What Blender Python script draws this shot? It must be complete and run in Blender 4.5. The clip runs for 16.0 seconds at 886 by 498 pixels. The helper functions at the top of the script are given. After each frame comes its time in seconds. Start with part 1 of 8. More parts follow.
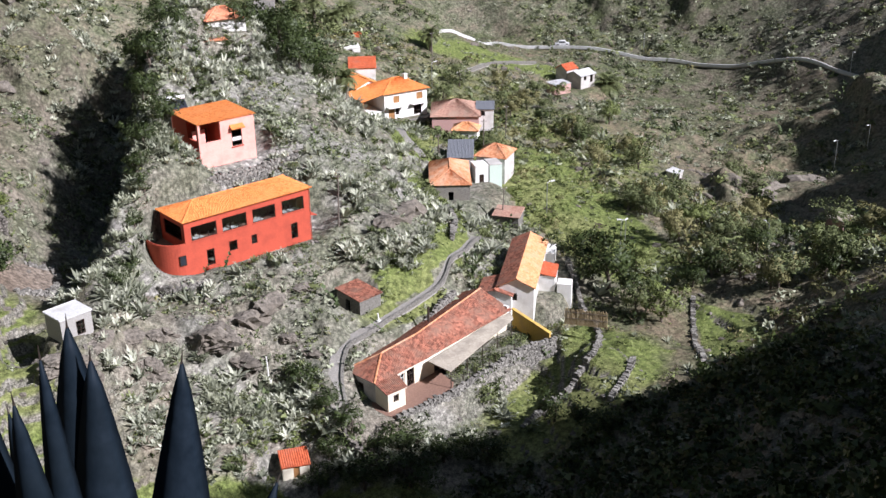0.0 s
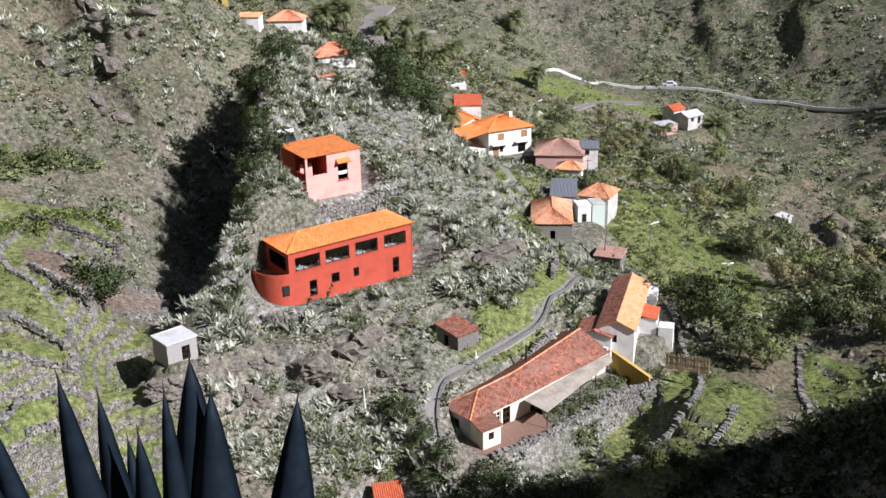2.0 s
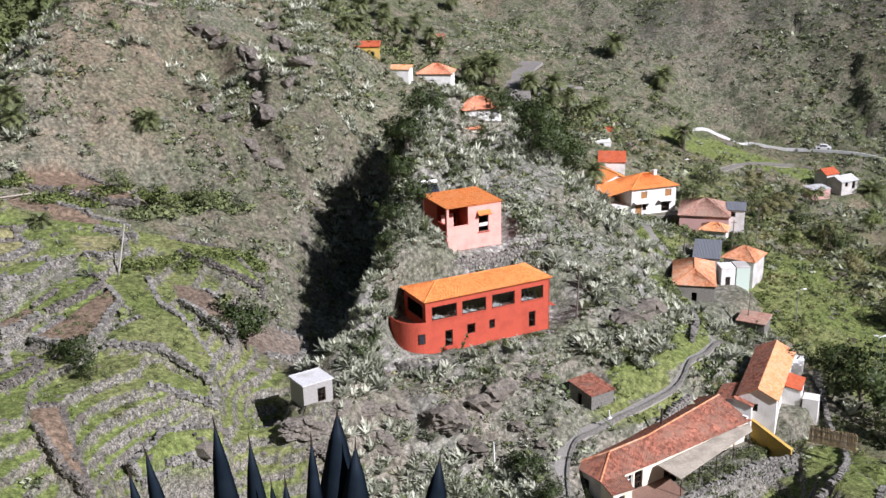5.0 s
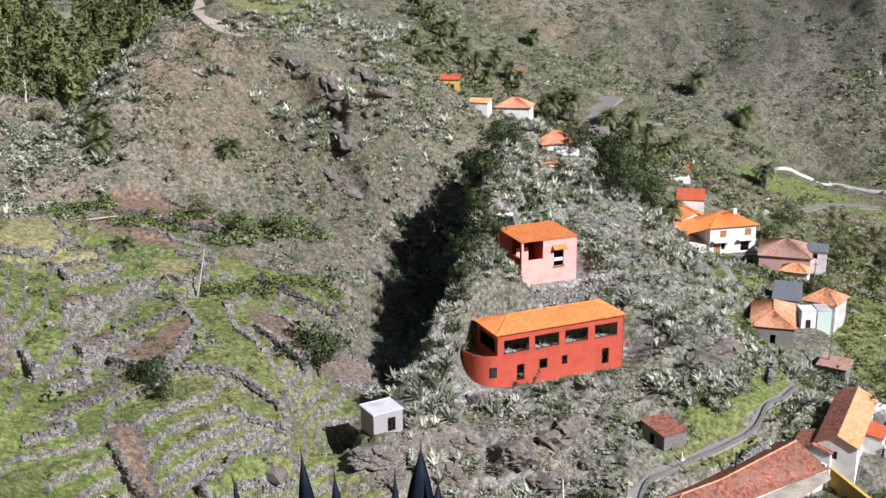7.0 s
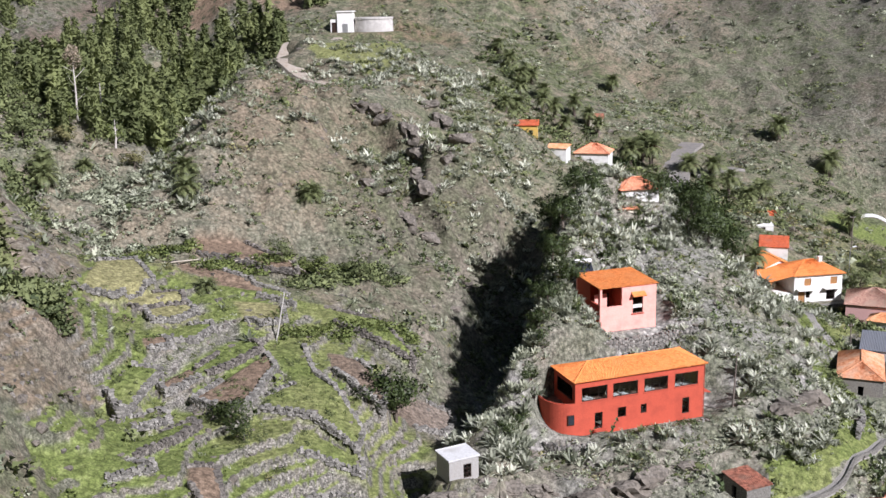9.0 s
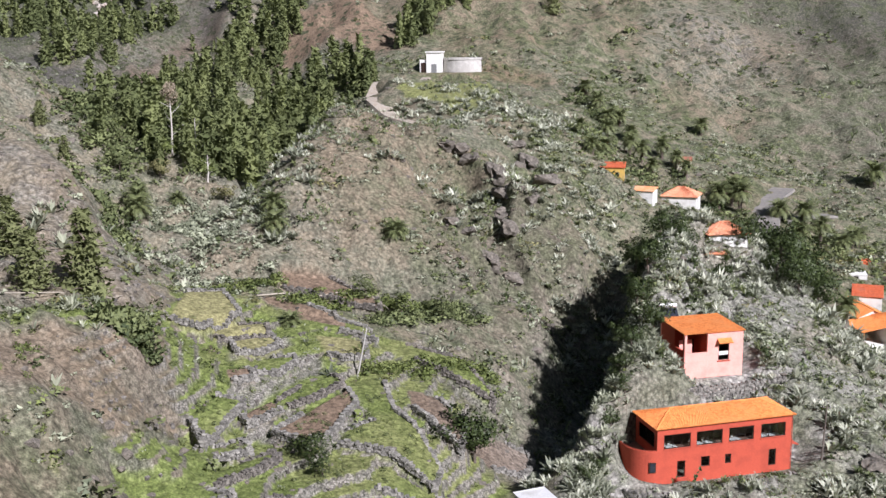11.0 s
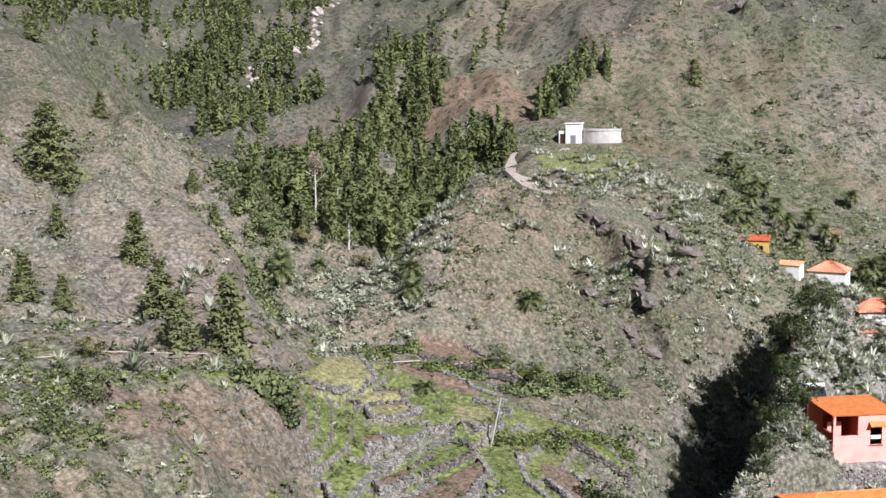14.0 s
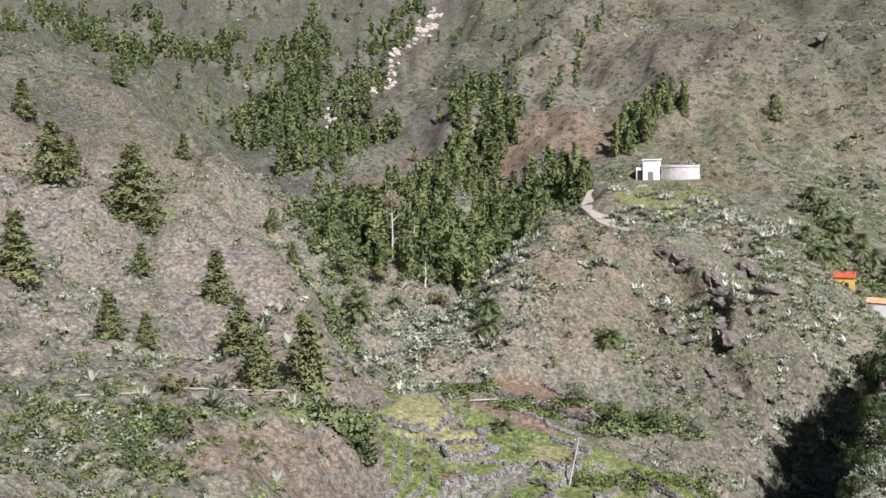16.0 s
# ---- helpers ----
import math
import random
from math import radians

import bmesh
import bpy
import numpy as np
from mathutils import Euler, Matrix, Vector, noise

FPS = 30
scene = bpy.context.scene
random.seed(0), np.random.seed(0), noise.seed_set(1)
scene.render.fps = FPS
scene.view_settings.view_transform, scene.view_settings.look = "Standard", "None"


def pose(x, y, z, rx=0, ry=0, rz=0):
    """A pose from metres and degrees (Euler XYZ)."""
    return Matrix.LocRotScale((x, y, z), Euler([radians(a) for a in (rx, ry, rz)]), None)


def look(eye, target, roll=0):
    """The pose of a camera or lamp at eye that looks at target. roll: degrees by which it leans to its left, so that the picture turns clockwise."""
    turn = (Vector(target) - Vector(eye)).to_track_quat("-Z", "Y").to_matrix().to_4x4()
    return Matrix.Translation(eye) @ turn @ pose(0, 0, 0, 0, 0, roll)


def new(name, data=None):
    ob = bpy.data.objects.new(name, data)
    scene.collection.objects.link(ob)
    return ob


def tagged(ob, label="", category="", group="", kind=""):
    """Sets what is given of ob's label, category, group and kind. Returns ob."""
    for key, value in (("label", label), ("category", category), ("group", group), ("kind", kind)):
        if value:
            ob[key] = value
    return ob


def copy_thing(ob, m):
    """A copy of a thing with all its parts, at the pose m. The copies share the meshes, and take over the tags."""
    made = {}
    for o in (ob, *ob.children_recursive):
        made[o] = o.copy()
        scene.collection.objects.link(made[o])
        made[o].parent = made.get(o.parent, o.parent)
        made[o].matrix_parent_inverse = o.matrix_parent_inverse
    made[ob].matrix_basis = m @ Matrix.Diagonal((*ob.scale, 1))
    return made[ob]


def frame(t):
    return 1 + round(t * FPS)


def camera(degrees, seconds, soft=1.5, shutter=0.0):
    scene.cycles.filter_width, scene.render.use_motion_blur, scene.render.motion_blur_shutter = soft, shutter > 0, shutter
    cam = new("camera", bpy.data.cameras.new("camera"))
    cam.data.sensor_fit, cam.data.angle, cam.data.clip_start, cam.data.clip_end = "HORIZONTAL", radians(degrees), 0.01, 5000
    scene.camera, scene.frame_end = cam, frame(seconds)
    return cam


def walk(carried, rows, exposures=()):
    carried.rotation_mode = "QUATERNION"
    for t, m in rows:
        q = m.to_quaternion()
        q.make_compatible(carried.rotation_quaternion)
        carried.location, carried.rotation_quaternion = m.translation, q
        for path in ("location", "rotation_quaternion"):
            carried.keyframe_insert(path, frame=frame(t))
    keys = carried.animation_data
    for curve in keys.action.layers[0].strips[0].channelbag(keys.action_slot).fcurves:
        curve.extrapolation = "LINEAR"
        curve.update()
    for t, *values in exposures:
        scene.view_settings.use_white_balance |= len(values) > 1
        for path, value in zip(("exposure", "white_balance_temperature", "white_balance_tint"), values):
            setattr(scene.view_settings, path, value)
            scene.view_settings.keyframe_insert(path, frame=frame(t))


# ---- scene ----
# One lens, the camera held by hand and turned on the spot, with a small sway.
cam = camera(45.4, 16.0, soft=1.5)
TURNS = [
    (0.0, 66.997, 0.842, -19.113), (0.5, 67.376, 0.853, -17.739), (1.0, 68.156, 0.964, -16.120), (1.5, 68.630, 1.023, -14.703),
    (2.0, 69.092, 1.193, -13.420), (2.5, 69.627, 1.275, -12.200), (3.0, 70.062, 1.267, -11.012), (3.5, 70.440, 1.322, -9.807),
    (4.0, 71.020, 2.003, -8.339), (4.5, 71.530, 1.834, -7.051), (5.0, 72.109, 1.116, -5.502), (7.5, 74.466, 1.017, -0.283),
    (8.0, 75.123, 1.258, 0.730), (8.5, 75.832, 1.204, 1.885), (9.0, 76.444, 1.305, 2.991), (9.5, 77.058, 1.060, 4.104),
    (10.0, 77.728, 1.186, 5.485), (12.5, 80.014, 0.528, 10.752), (13.0, 80.803, 0.953, 12.163), (13.5, 81.681, 0.893, 13.681),
    (14.0, 82.542, 0.962, 15.149), (14.5, 83.020, 1.446, 15.990), (15.0, 83.467, 1.177, 17.049), (15.5, 84.155, 1.290, 18.279),
    (16.0, 84.675, 1.575, 19.233),
]


def sway(t):
    at = (0.0, 1.5, 3.5, 5.0, 7.5, 16.0)
    return float(np.interp(t, at, (0.033, 0.0, -0.028, -0.040, -0.085, -0.10))), 0.0, 80.0 + float(np.interp(t, at, (-0.033, 0.0, 0.025, 0.041, 0.063, 0.08)))


walk(cam, [(t, pose(*sway(t), rx, ry, rz)) for t, rx, ry, rz in TURNS], exposures=[(0.0, 0.74), (1.5, 0.65), (3.5, 0.57), (7.5, 0.58), (12.5, 0.66), (16.0, 0.71)])

# ---- light ----
SUN_AZ, SUN_EL = 135.0, 37.0          # degrees clockwise from +y, and above the horizon
sun_way = Vector((math.sin(radians(SUN_AZ)) * math.cos(radians(SUN_EL)), math.cos(radians(SUN_AZ)) * math.cos(radians(SUN_EL)), math.sin(radians(SUN_EL))))
world = bpy.data.worlds.new("sky")
scene.world = world
world.use_nodes = True
sky = world.node_tree.nodes.new("ShaderNodeTexSky")
sky.sky_type, sky.sun_disc = "NISHITA", False
sky.sun_elevation, sky.sun_rotation = radians(SUN_EL), radians(SUN_AZ)
background = world.node_tree.nodes["Background"]
world.node_tree.links.new(sky.outputs[0], background.inputs[0])
background.inputs[1].default_value = 0.038
sun = new("sun", bpy.data.lights.new("sun", "SUN"))
sun.data.energy, sun.data.angle, sun.data.color = 5.0, radians(0.5), (1.0, 0.972, 1.085)
sun.matrix_world = look(tuple(sun_way * 400), (0, 0, 0))

# ---- the lie of the land ----
# Spot heights in metres along ridges, beds, feet of slopes and level ground.
LAND = dict(
    own_slope=[(0, -8, 80), (0, 0, 78.3), (0, 6, 73.5), (0, 30, 47), (0, 58, 24), (0, 80, 12), (20, 82, 8), (40, 75, 14), (-19, 23, 60), (-40, 48, 48), (-25, 52, 42), (20, 25, 50), (28, 28, 52), (60, 50, 36), (-60, 30, 66)],
    shade_ridge=[(250, 72, 114), (182, 32, 102.5), (166, 24, 97), (154, 18, 94.5), (135, 14, 97.5), (120, 11, 101.5), (95, 11, 101), (60, -25, 116), (30, -50, 126), (-60, -70, 140)],
    # Peaks out of view, added to throw dark patches onto the valley slopes.
    added_shade_peaks=[(232, 104, 106), (225, 92, 90), (242, 117, 92), (178, 84, 93), (168, 74, 72), (188, 95, 74), (265, 131, 119), (276, 143, 104), (254, 120, 100)],
    tank_shoulder=[(-55, 312, 69), (-59, 296, 67), (-58, 282, 65), (-49, 270, 62), (-38, 261, 60)],
    stream=[(83, 115, 16), (101, 130, 14), (112, 180, 8), (118, 215, 10), (115, 132, 14)],
    stream_low=[(63, 101, 15), (47, 95, 12), (33, 95, 8), (16, 99, 11)],
    meadow=[(76, 107, 14), (55, 105, 16), (72, 120, 14)],
    long_house_level=[(24, 103, 15), (31, 101, 12), (42, 103, 11), (50, 108, 11.5), (34, 113, 17), (45, 124, 18)],
    village_path=[(28, 116, 20), (43, 126, 21), (54, 150, 19), (57, 181, 23)],
    knoll_base=[(-5, 108, 28), (2, 106, 20), (15, 109, 17), (11, 102, 15)],
    red_house_level=[(4, 122, 25), (25, 128, 26)],
    rock_front=[(8, 113, 23), (24, 117, 23)],
    pink_house_level=[(16, 140, 34), (27, 144, 35)],
    knoll_back=[(40, 136, 26), (41, 163, 31), (29, 168, 38), (35, 186, 38.5), (45, 187, 27.5), (47, 200, 25), (43, 175, 30)],
    village_top=[(57, 196, 21), (57, 223, 28), (36, 232, 34), (21, 264, 39), (38, 282, 42), (54, 285, 40)],
    knoll_mid=[(18, 156, 38.5), (26, 160, 37.5), (20, 172, 40), (13, 150, 37.5)],
    knoll_edge=[(16, 196, 46), (14, 182, 46), (11, 168, 44), (8, 157, 41), (6, 147, 38.5), (4, 137, 36), (1, 127, 32), (-2, 118, 29)],
    ravine=[(9, 205, 31), (4, 186, 26), (1.5, 168, 23), (0, 158, 21), (-2, 148, 21), (-5, 138, 22), (-7, 130, 22), (-9, 113, 23), (-12, 99, 20), (-15, 90, 18), (7, 170, 29), (4, 158, 26), (2, 148, 24), (-1, 138, 24), (-3, 128, 24)],
    ravine_side=[(-1, 187, 40), (-8, 166, 35), (-12, 148, 32), (-15, 132, 32)],
    behind_crest=[(-66, 205, 44), (-64, 247, 52), (-62, 294, 60), (-84, 174, 44), (-142, 264, 66), (-190, 283, 88)],
    terraces=[(-40, 86, 38), (-30, 91, 36), (-20, 104, 33), (-37, 116, 38), (-44, 103, 40), (-42, 132, 41), (-22, 132, 36), (-17, 118, 32), (-52, 125, 45), (-21, 155, 38)],
    track=[(-44, 146, 43), (-35, 152, 41)],
    hill_foot=[(-18, 171, 39), (-33, 163, 41)],
    hill_crest=[(-56.1, 177.4, 55), (-55.3, 187, 57.9), (-55.1, 202.7, 61.3), (-54.6, 219.3, 64), (-43, 322, 69), (-47, 397, 102), (-48, 468, 126)],
    hill_face=[(-32, 173, 46), (-24, 199, 52), (-27, 228, 60), (-11, 200, 52), (-12, 250, 60), (1, 268, 55)],
    hill_right=[(10, 305, 54), (61, 319, 41), (41, 368, 65), (101, 314, 39), (132, 420, 80), (84, 267, 29)],
    far_road=[(104, 281, 17), (143, 264, 15), (165, 241, 14), (178, 203, 15)],
    above_road=[(120, 300, 30), (172, 268, 34), (205, 240, 43), (240, 330, 106), (180, 330, 70)],
    below_road=[(141, 216, 9), (154, 190, 12), (145, 172, 8), (114, 239, 13), (82, 163, 15)],
    pine_gully=[(-69, 158, 50), (-82, 210, 53), (-117, 265, 55), (-172, 316, 66), (-230, 410, 91), (-262, 540, 128)],
    pine_slope=[(-78, 252, 50), (-100, 356, 67), (-103, 459, 100), (-171, 427, 85), (-215, 495, 114), (-223, 642, 168), (-91, 634, 157)],
    left_track=[(-71, 87, 56), (-63, 95, 55), (-56, 126, 49)],
    left_low=[(-59, 70, 54), (-49, 85, 50), (-49, 104, 49)],
    left_spur=[(-64, 133.5, 52.9), (-67.4, 139.6, 54.6), (-74.6, 148.3, 57.8), (-82, 155.8, 60.7), (-89, 163.4, 63.0), (-100, 171, 67), (-119, 220, 76), (-160, 242, 96), (-216, 263, 113)],
    behind_spur=[(-63, 143, 48), (-68, 150, 49), (-77, 159, 51), (-89, 170, 53), (-103, 186, 57), (-124, 233, 66), (-62, 185, 46), (-61, 225, 52)],
    left_face=[(-79, 116, 57), (-102, 130, 64), (-131, 177, 75)],
    far_heights=[(-352, 535, 151), (-397, 476, 161), (-700, 900, 420), (-250, 1000, 400), (150, 800, 260), (450, 700, 300), (600, 300, 260), (600, -100, 280), (-600, 100, 300), (-300, -300, 300), (200, -350, 330)],
)


def lattice(i, j, seed):
    h = (i.astype(np.int64) * 374761393 + j.astype(np.int64) * 668265263 + seed * 974711) & 0x7FFFFFFF
    h = ((h ^ (h >> 13)) * 1274126177) & 0x7FFFFFFF
    return ((h ^ (h >> 16)) & 0xFFFF) / 32767.5 - 1.0


def value_noise(x, y, seed):
    i, j = np.floor(x), np.floor(y)
    u, v = x - i, y - j
    u, v = u * u * (3 - 2 * u), v * v * (3 - 2 * v)
    return (lattice(i, j, seed) * (1 - u) + lattice(i + 1, j, seed) * u) * (1 - v) + (lattice(i, j + 1, seed) * (1 - u) + lattice(i + 1, j + 1, seed) * u) * v


def fbm(x, y, size, octaves, seed):
    total, amp, c, s = 0.0, 0.5, math.cos(0.6), math.sin(0.6)
    x, y = x / size, y / size
    for k in range(octaves):
        total = total + amp * value_noise(x, y, seed + k)
        x, y, amp = 2.03 * (c * x - s * y), 2.03 * (s * x + c * y), amp * 0.5
    return total


def smooth(a, b, x):
    s = np.clip((x - a) / (b - a), 0, 1)
    return s * s * (3 - 2 * s)


def blob(x, y, cx, cy, rx, ry, turn=0.0, soft=0.35):
    """1 inside an ellipse, falling to 0 round its rim."""
    c, s = math.cos(radians(turn)), math.sin(radians(turn))
    u, v = c * (x - cx) + s * (y - cy), -s * (x - cx) + c * (y - cy)
    return 1 - smooth(1 - soft, 1 + soft, np.sqrt((u / rx) ** 2 + (v / ry) ** 2))


SPOTS = np.array([p for line in LAND.values() for p in line], float)


def kernel(d2):
    return np.sqrt(d2 + 4.0)


def solve_land():
    xy, n = SPOTS[:, :2], len(SPOTS)
    a = np.zeros((n + 3, n + 3))
    a[:n, :n] = -kernel(((xy[:, None] - xy[None]) ** 2).sum(-1)) + 0.4 * np.eye(n) * -1.0
    a[:n, n], a[:n, n + 1:] = 1, xy
    a[n, :n], a[n + 1:, :n] = 1, xy.T
    return np.linalg.solve(a, np.concatenate([SPOTS[:, 2], [0, 0, 0]]))


WEIGHTS = solve_land()


def land_smooth(x, y):
    x, y = np.asarray(x, float), np.asarray(y, float)
    z = WEIGHTS[-3] + WEIGHTS[-2] * x + WEIGHTS[-1] * y
    for w, (sx, sy, _) in zip(WEIGHTS, SPOTS):
        z = z - w * kernel((x - sx) ** 2 + (y - sy) ** 2)
    return z


# Level ground under the buildings: centre x, y, height, half length, half width, turn
PADS = [
    (17.0, 131.0, 25.3, 14.0, 5.5, 22), (16.0, 146.0, 34.0, 7.5, 6.0, 21), (38.5, 111.2, 14.0, 16.5, 5.6, 31),
    (-5.5, 110.5, 27.1, 3.0, 2.6, 29), (59.0, 203.5, 20.8, 8.0, 7.0, 13), (28.5, 121.0, 19.6, 3.5, 3.0, 27),
    (-41.0, 328.0, 69.3, 13.0, 6.0, 0), (118.0, 239.0, 12.2, 7.0, 6.0, 22), (110.5, 233.5, 12.5, 5.0, 3.5, 14), (16.0, 99.5, 10.9, 3.2, 2.6, 0), (59.3, 126.9, 15.9, 8.8, 3.3, 60), (57.0, 157.0, 19.8, 7.0, 8.0, 60),
]


# Garden beds behind dry walls: what grows, height, outline
BEDS = [
    ("soil", 42.7, [(-47.5, 157.0), (-40.0, 159.0), (-31.5, 153.5), (-30.0, 149.5), (-38.0, 151.0), (-46.0, 151.5)]),
    ("soil", 42.0, [(-47.5, 147.0), (-40.0, 146.0), (-34.0, 143.0), (-33.5, 141.0), (-40.5, 141.5), (-46.0, 144.0)]),
    ("grass", 40.4, [(-41.0, 144.0), (-35.0, 143.5), (-29.0, 142.0), (-28.5, 139.0), (-34.0, 140.0), (-40.0, 140.5)]),
    ("dry", 39.3, [(-37.0, 137.5), (-33.0, 138.5), (-30.0, 138.0), (-28.5, 132.5), (-31.5, 130.5), (-34.0, 131.5)]),
    ("grass", 36.5, [(-30.5, 142.0), (-23.5, 143.0), (-17.0, 142.5), (-12.0, 136.0), (-16.5, 136.0), (-23.0, 138.0), (-29.5, 139.5)]),
    ("grass", 35.6, [(-29.0, 127.0), (-26.0, 129.5), (-23.0, 121.0), (-20.0, 118.0), (-16.0, 111.5), (-16.0, 107.0), (-21.0, 109.0), (-27.5, 109.0), (-27.5, 113.0), (-25.0, 117.0), (-27.5, 122.5)]),
    ("soil", 34.1, [(-23.0, 129.5), (-19.0, 129.5), (-14.0, 125.0), (-14.5, 119.5), (-18.5, 122.0), (-21.5, 124.5)]),
    ("dry", 46.4, [(-54.5, 135.5), (-51.0, 140.5), (-46.0, 133.0), (-48.5, 124.5), (-52.5, 124.0)]),
    ("dry", 43.3, [(-48.5, 128.0), (-46.0, 132.0), (-43.0, 134.5), (-41.5, 131.5), (-44.5, 129.0), (-47.0, 125.5)]),
    ("yellow", 41.7, [(-46.0, 127.5), (-44.5, 130.0), (-42.0, 132.5), (-39.5, 130.0), (-41.0, 126.0), (-44.0, 124.0)]),
    ("grass", 40.0, [(-42.5, 123.5), (-40.0, 127.0), (-37.5, 128.5), (-36.5, 126.5), (-37.5, 122.0), (-41.0, 120.5)]),
    ("soil", 40.5, [(-43.5, 119.0), (-41.5, 121.5), (-39.5, 119.0), (-41.0, 116.5), (-42.0, 116.0)]),
    ("grass", 38.0, [(-36.5, 116.5), (-35.0, 121.0), (-32.0, 126.5), (-30.0, 124.5), (-32.5, 118.5), (-35.0, 115.5)]),
    ("soil", 38.3, [(-39.0, 110.0), (-37.0, 116.0), (-35.0, 114.5), (-36.0, 111.5), (-37.5, 108.5)]),
    ("soil", 36.8, [(-35.0, 109.0), (-33.0, 114.5), (-29.5, 124.0), (-27.5, 120.5), (-28.0, 114.0), (-28.5, 108.5), (-31.5, 107.0)]),
    ("grass", 37.3, [(-43.5, 97.5), (-41.0, 101.5), (-37.5, 105.5), (-35.5, 104.0), (-38.5, 100.5), (-41.5, 96.0)]),
    ("grass", 36.9, [(-39.0, 93.0), (-37.5, 96.0), (-35.5, 100.5), (-33.5, 103.5), (-32.0, 103.0), (-33.5, 98.0), (-36.0, 93.5)]),
    ("soil", 26.0, [(-17.0, 127.0), (-14.0, 131.0), (-10.5, 134.5), (-7.5, 135.0), (-6.5, 132.5), (-7.5, 129.0), (-11.5, 124.5)]),
    ("grass", 32.1, [(-22.0, 103.0), (-21.0, 108.0), (-15.5, 107.0), (-15.0, 105.0), (-18.0, 104.0)]),
    ("grass", 31.5, [(-22.5, 93.0), (-20.0, 99.0), (-16.5, 101.5), (-14.0, 102.5), (-14.0, 101.0), (-17.0, 98.0), (-19.5, 95.5), (-21.5, 92.5)]),
    ("soil", 35.3, [(-31.0, 94.0), (-28.5, 95.5), (-26.5, 90.5), (-24.0, 85.5), (-27.0, 87.0), (-30.0, 90.5)]),
    ("grass", 37.2, [(-44.0, 88.0), (-41.5, 91.5), (-36.0, 92.5), (-33.0, 91.5), (-37.0, 89.0), (-42.5, 86.5)]),
    ("grass", 40.2, [(-43.0, 105.5), (-42.0, 111.5), (-39.0, 112.5), (-39.5, 107.5), (-40.0, 101.0)]),
]

